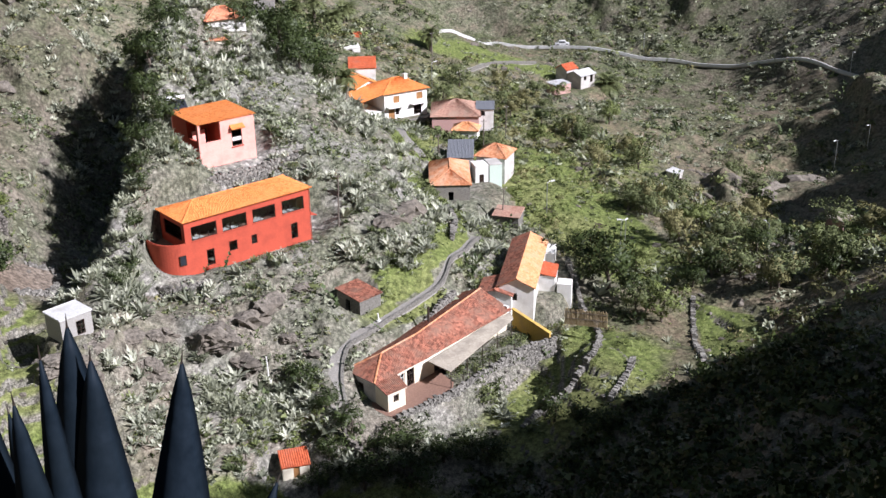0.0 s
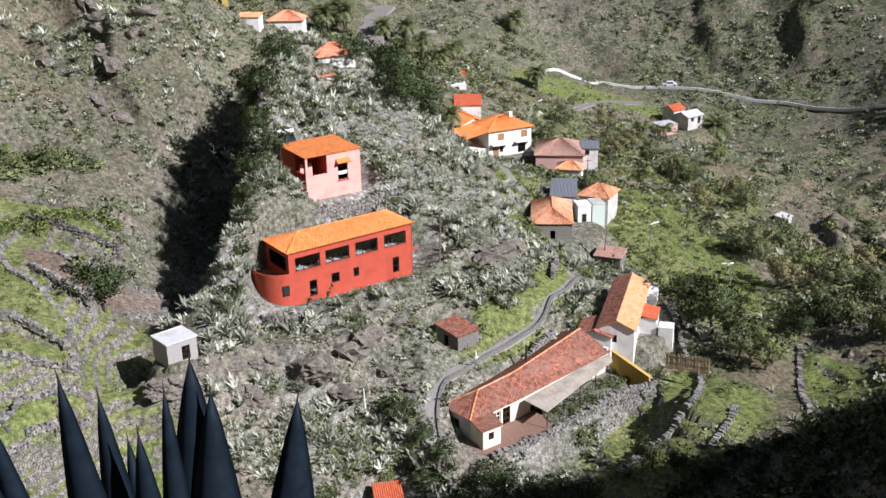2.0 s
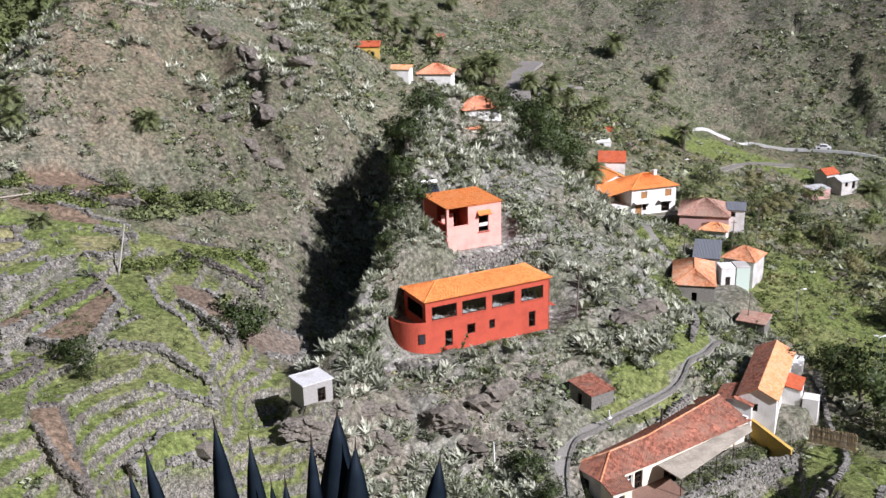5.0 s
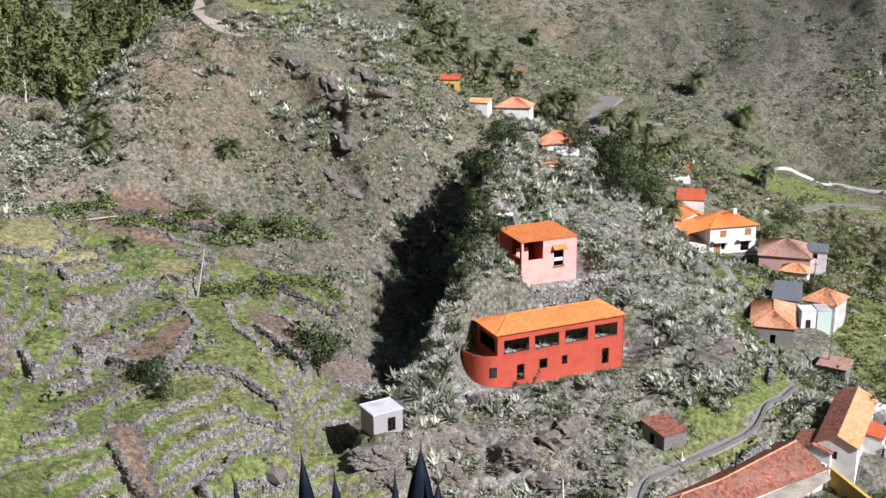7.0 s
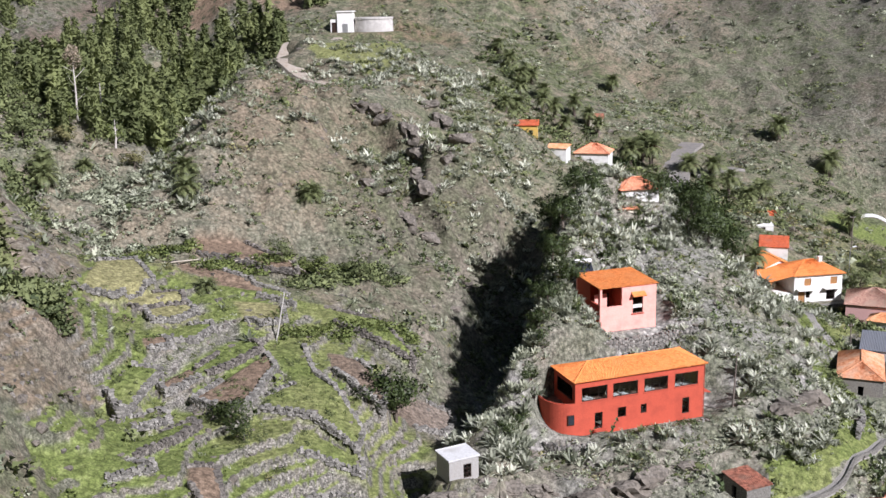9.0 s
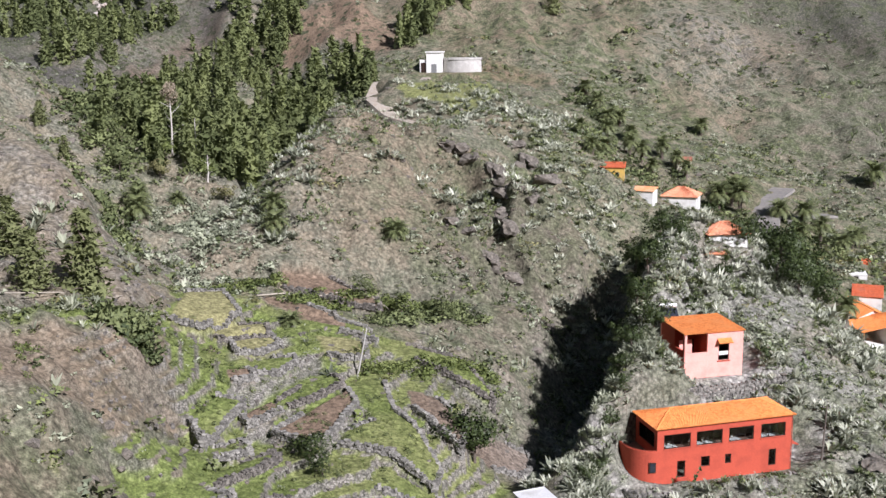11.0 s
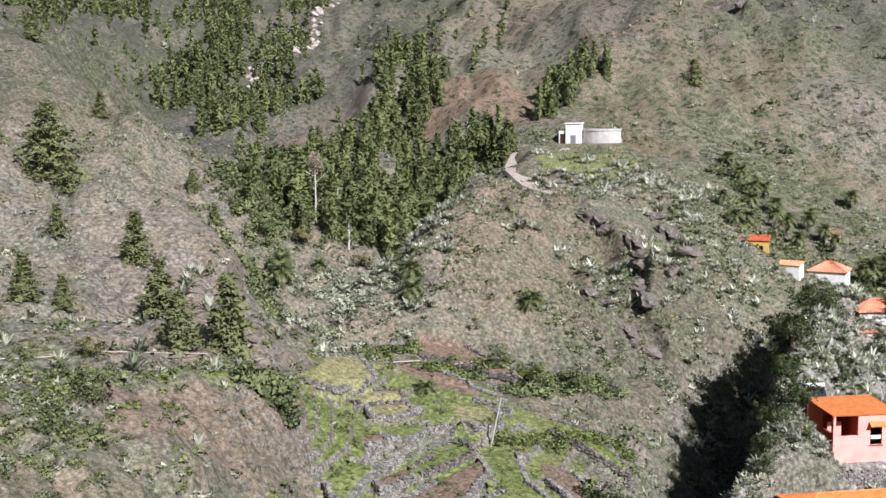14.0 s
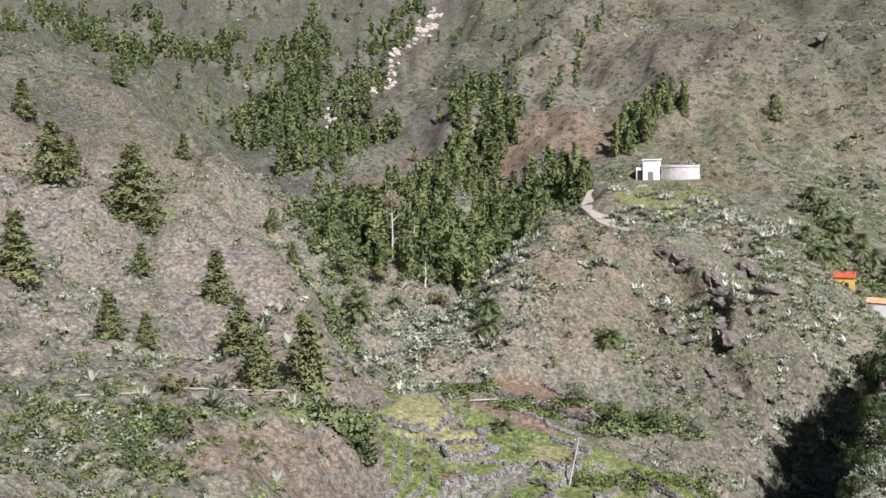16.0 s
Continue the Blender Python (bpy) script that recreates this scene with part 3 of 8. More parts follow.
def ground_material():
    m, t, s = nodes_of("hillside_ground")
    coord = t.nodes.new("ShaderNodeTexCoord").outputs["Object"]

    def attr(name):
        a = t.nodes.new("ShaderNodeAttribute")
        a.attribute_name = name
        return a.outputs["Fac"]

    n_wide, n_mid, n_fine, n_grit = noise_node(t, coord, 0.035, 4), noise_node(t, coord, 0.22, 5, 0.65), noise_node(t, coord, 1.3, 6, 0.7), noise_node(t, coord, 5.0, 3)
    cells = t.nodes.new("ShaderNodeTexVoronoi")
    cells.inputs["Scale"].default_value, cells.inputs["Randomness"].default_value = 1.7, 1.0
    t.links.new(coord, cells.inputs["Vector"])
    rock = ramp(t, n_fine, [(0.28, (0.035, 0.031, 0.026)), (0.48, (0.172, 0.16, 0.134)), (0.72, (0.385, 0.36, 0.305))])
    earth = ramp(t, n_fine, [(0.3, (0.125, 0.107, 0.076)), (0.7, (0.32, 0.28, 0.205))])
    colour = mixed(t, ramp(t, n_mid, [(0.42, (0, 0, 0)), (0.6, (1, 1, 1))]), rock, earth)
    red = ramp(t, n_fine, [(0.3, (0.125, 0.088, 0.06)), (0.7, (0.29, 0.213, 0.15))])
    colour = mixed(t, attr("soil"), colour, red)
    # Dark rock; grazing shade on the side slopes is put into this colour too.
    basalt = ramp(t, n_fine, [(0.28, (0.022, 0.020, 0.018)), (0.5, (0.085, 0.080, 0.070)), (0.74, (0.20, 0.19, 0.165))])
    colour = mixed(t, attr("basalt"), colour, basalt)
    pale = ramp(t, n_fine, [(0.28, (0.06, 0.056, 0.05)), (0.45, (0.24, 0.23, 0.21)), (0.7, (0.52, 0.50, 0.455))])
    colour = mixed(t, attr("pale_rock"), colour, pale)
    # a thin wild green over all of it, and turf where the ground is level and moist
    sparse = ramp(t, n_fine, [(0.35, (0.05, 0.063, 0.03)), (0.7, (0.175, 0.195, 0.095))])
    colour = mixed(t, sums(t, "MULTIPLY", ramp(t, n_mid, [(0.40, (0.85, 0.85, 0.85)), (0.64, (0.05, 0.05, 0.05))]), attr("wild")), colour, sparse)
    tufts = t.nodes.new("ShaderNodeTexVoronoi")
    tufts.inputs["Scale"].default_value = 0.36
    t.links.new(coord, tufts.inputs["Vector"])
    low = ramp(t, n_grit, [(0.35, (0.026, 0.031, 0.016)), (0.65, (0.105, 0.112, 0.066))])
    colour = mixed(t, sums(t, "MULTIPLY", sums(t, "MULTIPLY", ramp(t, tufts.outputs["Distance"], [(0.28, (1, 1, 1)), (0.46, (0, 0, 0))]), ramp(t, n_mid, [(0.42, (0.95, 0.95, 0.95)), (0.6, (0.22, 0.22, 0.22))])), attr("remote")), colour, low)
    turf = ramp(t, n_fine, [(0.25, (0.058, 0.078, 0.024)), (0.5, (0.15, 0.185, 0.056)), (0.78, (0.265, 0.30, 0.115))])
    dry = ramp(t, n_fine, [(0.3, (0.16, 0.152, 0.065)), (0.7, (0.36, 0.335, 0.17))])
    turf = mixed(t, ramp(t, n_wide, [(0.47, (0, 0, 0)), (0.58, (0.35, 0.35, 0.35))]), turf, dry)
    turf = mixed(t, attr("straw"), turf, dry)
    edge = sums(t, "SUBTRACT", sums(t, "ADD", attr("grass"), sums(t, "MULTIPLY", n_mid, 0.9)), 0.62)
    colour = mixed(t, ramp(t, edge, [(0.08, (0, 0, 0)), (0.3, (1, 1, 1))]), colour, turf)
    stone = ramp(t, n_grit, [(0.3, (0.06, 0.056, 0.05)), (0.5, (0.19, 0.178, 0.155)), (0.72, (0.34, 0.32, 0.28))])
    colour = mixed(t, attr("stone"), colour, stone)
    # loose stones and clods
    clods = ramp(t, cells.outputs["Distance"], [(0.0, (1.3, 1.3, 1.3)), (0.45, (0.95, 0.95, 0.95)), (0.8, (0.46, 0.46, 0.46))])
    grit = ramp(t, n_grit, [(0.35, (0.56, 0.56, 0.56)), (0.65, (1.38, 1.38, 1.38))])
    colour = mixed(t, 0.8, mixed(t, 0.75, colour, clods, "MULTIPLY"), grit, "MULTIPLY")
    t.links.new(colour, s.inputs["Base Color"])
    s.inputs["Roughness"].default_value, s.inputs["Specular IOR Level"].default_value = 0.95, 0.15
    bumped(t, s, sums(t, "ADD", sums(t, "MULTIPLY", n_fine, 0.55), sums(t, "MULTIPLY", n_grit, 0.45)), 0.8, 0.3)
    return m


GROUND = ground_material()
RED_WALL = surface("brick_red_render", (0.41, 0.070, 0.040), (0.51, 0.092, 0.052), 0.8, 0.85, (0.34, 0.060, 0.036), 0.3, 0.012)
PINK_WALL = surface("salmon_pink_render", (0.80, 0.36, 0.30), (0.88, 0.44, 0.37), 0.8, 0.85, (0.72, 0.30, 0.25), 0.2, 0.01)
DARK_RED = surface("deep_red_render", (0.34, 0.06, 0.035), (0.42, 0.08, 0.045), 0.8, 0.85, None, 0.2, 0.01)
WHITE_WALL = surface("lime_white_render", (0.68, 0.67, 0.63), (0.82, 0.81, 0.78), 0.9, 0.9, (0.58, 0.56, 0.51), 0.3, 0.015)
CREAM_WALL = surface("cream_render", (0.70, 0.64, 0.50), (0.82, 0.77, 0.64), 0.9, 0.9, (0.62, 0.54, 0.40), 0.3, 0.015)
YELLOW_WALL = surface("ochre_yellow_render", (0.50, 0.32, 0.07), (0.62, 0.42, 0.12), 0.9, 0.9, (0.42, 0.30, 0.12), 0.3, 0.015)
GREY_WALL = surface("bare_cement_render", (0.36, 0.34, 0.31), (0.52, 0.50, 0.47), 0.9, 0.9, (0.62, 0.60, 0.56), 0.3, 0.02)
STONE_WALL = surface("rough_stone_masonry", (0.10, 0.092, 0.08), (0.36, 0.34, 0.30), 0.9, 0.95, (0.22, 0.20, 0.17), 0.9, 0.06)
CEMENT = surface("grey_cement_blockwork", (0.27, 0.26, 0.24), (0.40, 0.39, 0.365), 0.9, 0.95, (0.33, 0.31, 0.28), 0.3, 0.02)
MINT_WALL = surface("pale_mint_render", (0.50, 0.60, 0.52), (0.60, 0.70, 0.62), 0.9, 0.9, None, 0.2, 0.015)
TERRACE_PINK = surface("faded_pink_render", (0.50, 0.30, 0.27), (0.60, 0.38, 0.34), 0.9, 0.9, None, 0.2, 0.015)
NEW_TILES = tiles_material("orange_clay_tiles", (0.60, 0.18, 0.05), (0.80, 0.29, 0.085), (0.70, 0.27, 0.09))
MIXED_TILES = tiles_material("faded_clay_tiles", (0.44, 0.16, 0.07), (0.66, 0.33, 0.18), (0.52, 0.36, 0.25))
OLD_TILES = tiles_material("weathered_clay_tiles", (0.15, 0.058, 0.038), (0.42, 0.17, 0.11), (0.24, 0.14, 0.10))
PEACH_TILES = tiles_material("sun_faded_peach_tiles", (0.58, 0.24, 0.10), (0.76, 0.38, 0.19), (0.60, 0.36, 0.22))
DULL_TILES = tiles_material("dusty_brown_tiles", (0.28, 0.15, 0.11), (0.46, 0.28, 0.21), (0.36, 0.25, 0.19))
SALMON_TILES = tiles_material("salmon_clay_tiles", (0.56, 0.20, 0.10), (0.72, 0.33, 0.20), (0.62, 0.34, 0.22))
RED_TILES = tiles_material("red_clay_tiles", (0.42, 0.085, 0.035), (0.56, 0.14, 0.06), (0.40, 0.13, 0.08))
CONCRETE = surface("stained_concrete", (0.33, 0.29, 0.23), (0.52, 0.47, 0.38), 0.7, 0.95, (0.24, 0.21, 0.17), 0.3, 0.02)
GREY_SHEET = surface("grey_roof_sheet", (0.13, 0.14, 0.155), (0.20, 0.21, 0.23), 0.7, 0.6, None, 0.2, 0.01)
PALE_SHEET = surface("pale_fibre_cement_sheet", (0.50, 0.50, 0.49), (0.66, 0.66, 0.65), 0.7, 0.8, (0.42, 0.41, 0.38), 0.2, 0.01)
ASPHALT = surface("worn_asphalt", (0.14, 0.132, 0.122), (0.24, 0.225, 0.205), 1.2, 0.95, (0.27, 0.245, 0.21), 0.4, 0.02)
EARTH = surface("trodden_earth", (0.25, 0.22, 0.18), (0.42, 0.375, 0.31), 1.2, 0.95, (0.26, 0.20, 0.15), 0.5, 0.03)
PATHSTONE = surface("cobbled_path_stone", (0.15, 0.142, 0.128), (0.42, 0.40, 0.365), 1.5, 0.95, (0.28, 0.26, 0.225), 0.9, 0.08)
RUBBLE = surface("dark_basalt_rubble", (0.055, 0.05, 0.043), (0.275, 0.25, 0.215), 0.8, 0.95, None, 0.8, 0.05, islands=True)
PALE_RUBBLE = surface("lichen_grey_stone", (0.10, 0.094, 0.082), (0.36, 0.345, 0.305), 0.8, 0.95, None, 0.8, 0.05, islands=True)
FRAME_DARK = surface("dark_brown_window_frame", (0.025, 0.015, 0.012), (0.05, 0.03, 0.022), 2, 0.5, None, 0.1, 0.005)
FRAME_WHITE = surface("white_painted_wood", (0.68, 0.67, 0.64), (0.80, 0.79, 0.76), 2, 0.5, None, 0.1, 0.005)
FRAME_WOOD = surface("varnished_wood", (0.26, 0.13, 0.05), (0.42, 0.22, 0.09), 2, 0.55, None, 0.2, 0.005)
TILE_FLOOR = surface("brown_floor_tiles", (0.17, 0.10, 0.075), (0.28, 0.17, 0.125), 1.0, 0.8, None, 0.2, 0.01)
INSIDE = surface("dim_plaster_inside", (0.20, 0.17, 0.14), (0.30, 0.26, 0.22), 0.8, 0.9, None, 0.1, 0.01)
GALVANISED = surface("galvanised_steel", (0.40, 0.41, 0.42), (0.55, 0.56, 0.57), 3, 0.45, None, 0.1, 0.004, 0.8)
DARK_METAL = surface("rusted_dark_iron", (0.035, 0.026, 0.022), (0.09, 0.065, 0.05), 3, 0.7, None, 0.2, 0.004, 0.3)
POLE_WOOD = surface("weathered_pole_wood", (0.10, 0.085, 0.07), (0.22, 0.19, 0.16), 2, 0.9, None, 0.4, 0.01)
WHITE_CLOTH = surface("white_cloth", (0.62, 0.60, 0.57), (0.76, 0.75, 0.72), 3, 0.9, None, 0.1, 0.005)
CANE = surface("dry_cane", (0.22, 0.16, 0.085), (0.40, 0.31, 0.18), 2, 0.9, None, 0.5, 0.02)
PANEL_GLASS = surface("solar_collector_glass", (0.02, 0.022, 0.03), (0.035, 0.04, 0.05), 2, 0.15, None, 0.02, 0.002, 0.0, False, 0.6)
WHITE_ENAMEL = surface("white_enamel_tank", (0.72, 0.72, 0.72), (0.82, 0.82, 0.81), 2, 0.35, None, 0.05, 0.002)
CAR_PAINT = surface("white_car_paint", (0.66, 0.67, 0.68), (0.74, 0.75, 0.76), 2, 0.25, None, 0.02, 0.002, 0.0, False, 0.5)
TYRE = surface("black_rubber", (0.015, 0.015, 0.015), (0.03, 0.03, 0.03), 3, 0.8, None, 0.1, 0.004)


def glass_material():
    m, t, s = nodes_of("window_glass")
    out = t.nodes["Material Output"]
    clear, shine, mix = t.nodes.new("ShaderNodeBsdfTransparent"), t.nodes.new("ShaderNodeBsdfGlossy"), t.nodes.new("ShaderNodeMixShader")
    clear.inputs[0].default_value = (0.72, 0.76, 0.76, 1)
    shine.inputs["Roughness"].default_value = 0.02
    fresnel = t.nodes.new("ShaderNodeFresnel")
    t.links.new(fresnel.outputs[0], mix.inputs[0])
    t.links.new(clear.outputs[0], mix.inputs[1])
    t.links.new(shine.outputs[0], mix.inputs[2])
    t.links.new(mix.outputs[0], out.inputs[0])
    t.nodes.remove(s)
    return m


GLASS = glass_material()


# ---- ground mesh ----
def spaced(stops):
    """Grid lines: (from, to, step) runs joined end to end."""
    out = []
    for a, b, step in stops:
        n = max(1, int(round((b - a) / step)))
        out += list(a + (b - a) * np.arange(n) / n)
    return np.array(out + [stops[-1][1]])


def mesh_from(name, verts, faces, material, smooth_shade=False):
    me = bpy.data.meshes.new(name)
    verts, faces = np.asarray(verts, np.float32), np.asarray(faces, np.int32)
    k = faces.shape[1]
    me.vertices.add(len(verts))
    me.vertices.foreach_set("co", verts.ravel())
    me.loops.add(faces.size)
    me.loops.foreach_set("vertex_index", faces.ravel())
    me.polygons.add(len(faces))
    me.polygons.foreach_set("loop_start", np.arange(0, faces.size, k, dtype=np.int32))
    me.polygons.foreach_set("use_smooth", np.full(len(faces), smooth_shade))
    me.materials.append(material)
    me.update(calc_edges=True)
    return me


def add_attr(me, name, values):
    me.attributes.new(name, "FLOAT", "POINT").data.foreach_set("value", np.asarray(values, np.float32))


def grid_faces(nx, ny):
    i, j = np.meshgrid(np.arange(nx - 1), np.arange(ny - 1), indexing="ij")
    a = (i * ny + j).ravel()
    return np.stack([a, a + ny, a + ny + 1, a + 1], 1)


def build_ground():
    """One sheet of rings and spokes, close where the land is broken and wide beyond."""
    spoke = np.radians(spaced([(-180, -60, 6), (-60, -44, 1), (-44, 44, 0.2), (44, 60, 1), (60, 180, 6)]))
    ring = spaced([(0, 36, 2.0), (36, 80, 2.2), (80, 175, 0.46), (175, 270, 0.75), (270, 410, 1.5), (410, 710, 4.0), (710, 1110, 40)])
    a, r = [q.ravel() for q in np.meshgrid(spoke, ring, indexing="ij")]
    x, y = r * np.sin(a), r * np.cos(a) - 5.0
    z = land(x, y)
    e = 0.35
    slope = np.hypot(land(x + e, y) - z, land(x, y + e) - z) / e
    tz, gz, pw = terrace_zone(x, y), grass_zone(x, y), pad_weight(x, y)
    soil, grass, straw, beds = bed_weight(x, y, "soil"), bed_weight(x, y, "grass"), bed_weight(x, y, "dry", "yellow"), bed_weight(x, y)
    naked = bare(x, y)
    me = mesh_from("ground", np.stack([x, y, z], 1), grid_faces(len(spoke), len(ring)), GROUND, True)
    stone = np.clip(0.8 * tz * broken(x, y) * smooth(0.9, 1.4, slope) * (1 - beds) + 0.85 * zone(x, y, "rubble_slope", "rubble_tiers", "rubble_low", soft=1.0) * (1 - beds), 0, 1)
    add_attr(me, "stone", stone)
    # Far scrub speckle; the far-left term also paints in that slope's shade.
    add_attr(me, "remote", (0.25 + 0.75 * smooth(220, 330, np.hypot(x, y)) + 0.7 * smooth(330, 430, np.hypot(x, y)) + 0.7 * smooth(-105, -160, x) * smooth(160, 200, y)) * (1 - 0.45 * naked) * (1 - beds))
    patch = fbm(x, y, 14, 3, 61)
    seam = smooth(-0.2, 0.2, fbm(x, y, 30, 3, 351))
    # Dark rock on the heights, plus slope shade painted over the right-hand hills.
    add_attr(me, "basalt", np.clip((0.95 * smooth(-118, -165, x) * smooth(160, 205, y) + 0.55 * smooth(390, 460, y) * smooth(-90, -40, x) + 0.45 * blob(x, y, -12, 165, 15, 48, 0) + 0.6 * smooth(40, 110, x) * smooth(270, 310, y) + 0.4 * smooth(112, 150, x) * smooth(190, 235, y) * (1 - smooth(270, 310, y))) * (0.55 + 0.7 * seam), 0, 0.95))
    add_attr(me, "pale_rock", np.clip(knoll(x, y) * (0.35 + 0.6 * smooth(-0.15, 0.1, fbm(x, y, 9, 3, 353))), 0, 1))
    dug = soil + 0.9 * blob(x, y, -30, 330, 20, 9, 0) + 0.8 * zone(x, y, "pink_slope", "pale_ridge", soft=9.0)
    turf = np.clip(gz * (1 - smooth(0.8, 1.15, slope)) * (1 - 0.6 * pw) + grass + straw, 0, 1) * (1 - np.clip(dug, 0, 1)) * (1 - naked)
    add_attr(me, "grass", turf)
    add_attr(me, "straw", straw + 0.45 * zone(x, y, "tank_grass", soft=6.0))
    add_attr(me, "soil", np.clip(dug + 0.3 * tz + 0.5 * zone(x, y, "bare_bank") + 0.1 * naked + smooth(0.15, 0.4, patch) * 0.25 + 0.45 * smooth(0.02, 0.22, fbm(x, y, 38, 3, 261)) * (1 - gz), 0, 1) * (1 - stone))
    add_attr(me, "wild", np.clip(0.55 + 0.3 * tz - 0.6 * naked + 0.9 * fbm(x, y, 45, 3, 71) + 0.4 * smooth(190, 320, np.hypot(x, y)) * (1 - smooth(300, 360, np.hypot(x, y))) + 0.5 * zone(x, y, "hill_green", soft=14.0) - 0.8 * zone(x, y, "pink_slope", "pale_ridge", soft=9.0), 0.05, 1.2) * (1 - soil))
    return tagged(new("ground", me), "grey-brown volcanic hillside with turf and bare rock", "ground", kind="structure")


build_ground()


# ---- building helpers ----
def part(name, bm, material, parent, label=""):
    me = bpy.data.meshes.new(name)
    bm.to_mesh(me)
    bm.free()
    me.materials.append(material)
    ob = new(name, me)
    ob.parent = parent
    return tagged(ob, label)


def thing(name, m, label, category, group="", kind=""):
    ob = new(name)
    ob.empty_display_size = 0.3
    ob.matrix_world = m
    return tagged(ob, label, category, group, kind)


def solid(name, bm, material, label, category, group="", kind="", m=None):
    """A thing of one mesh."""
    ob = part(name, bm, material, None)
    if m is not None:
        ob.matrix_world = m
    return tagged(ob, label, category, group, kind)


def box(bm, x0, x1, y0, y1, z0, z1):
    v = [bm.verts.new(c) for c in ((x0, y0, z0), (x1, y0, z0), (x1, y1, z0), (x0, y1, z0), (x0, y0, z1), (x1, y0, z1), (x1, y1, z1), (x0, y1, z1))]
    for f in ((3, 2, 1, 0), (4, 5, 6, 7), (0, 1, 5, 4), (1, 2, 6, 5), (2, 3, 7, 6), (3, 0, 4, 7)):
        bm.faces.new([v[i] for i in f])
    return bm


def boxed(*sizes):
    return box(bmesh.new(), *sizes)


def tube(bm, points, radius, sides=8, end=None):
    """A round bar along points; end: the radius at its far end."""
    rings, n = [], len(points)
    for k, p in enumerate(points):
        p = Vector(p)
        d = (Vector(points[min(k + 1, n - 1)]) - Vector(points[max(k - 1, 0)])).normalized()
        a = d.cross(Vector((0, 0, 1)) if abs(d.z) < 0.9 else Vector((1, 0, 0))).normalized()
        b = d.cross(a)
        r = radius if end is None else radius + (end - radius) * k / (n - 1)
        rings.append([bm.verts.new(p + r * (math.cos(2 * math.pi * s / sides) * a + math.sin(2 * math.pi * s / sides) * b)) for s in range(sides)])
    for r0, r1 in zip(rings, rings[1:]):
        for s in range(sides):
            bm.faces.new((r0[s], r0[(s + 1) % sides], r1[(s + 1) % sides], r1[s]))
    bm.faces.new(rings[0][::-1])
    bm.faces.new(rings[-1])
    return bm


def slab(bm, corners, thick):
    """A plate under a polygon of corners."""
    top = [bm.verts.new(c) for c in corners]
    low = [bm.verts.new((c[0], c[1], c[2] - thick)) for c in corners]
    n = len(corners)
    bm.faces.new(top)
    bm.faces.new(low[::-1])
    for k in range(n):
        bm.faces.new((top[k], low[k], low[(k + 1) % n], top[(k + 1) % n]))
    return bm


def wall_mesh(length, height, thick, openings, place):
    """A wall along a, up c, thick into b, with openings through it. place(a, b, c) gives the corner in the house."""
    bm = bmesh.new()
    us = sorted({0.0, length, *[o[0] for o in openings], *[o[1] for o in openings]})
    zs = sorted({0.0, height, *[o[2] for o in openings], *[o[3] for o in openings]})
    filled = [[not any(o[0] <= (us[i] + us[i + 1]) / 2 <= o[1] and o[2] <= (zs[j] + zs[j + 1]) / 2 <= o[3] for o in openings) for j in range(len(zs) - 1)] for i in range(len(us) - 1)]
    seen = {}

    def v(a, b, c):
        key = (round(a, 4), round(b, 4), round(c, 4))
        if key not in seen:
            seen[key] = bm.verts.new(place(a, b, c))
        return seen[key]

    def at(i, j):
        return 0 <= i < len(us) - 1 and 0 <= j < len(zs) - 1 and filled[i][j]

    for i in range(len(us) - 1):
        for j in range(len(zs) - 1):
            if not filled[i][j]:
                continue
            a0, a1, c0, c1 = us[i], us[i + 1], zs[j], zs[j + 1]
            bm.faces.new((v(a0, 0, c0), v(a1, 0, c0), v(a1, 0, c1), v(a0, 0, c1)))
            bm.faces.new((v(a0, thick, c0), v(a0, thick, c1), v(a1, thick, c1), v(a1, thick, c0)))
            for free, q in ((not at(i - 1, j), ((a0, c1), (a0, c0))), (not at(i + 1, j), ((a1, c0), (a1, c1))), (not at(i, j - 1), ((a0, c0), (a1, c0))), (not at(i, j + 1), ((a1, c1), (a0, c1)))):
                if free:
                    (p0, r0), (p1, r1) = q
                    bm.faces.new((v(p0, 0, r0), v(p0, thick, r0), v(p1, thick, r1), v(p1, 0, r1)))
    bmesh.ops.recalc_face_normals(bm, faces=bm.faces)
    return bm


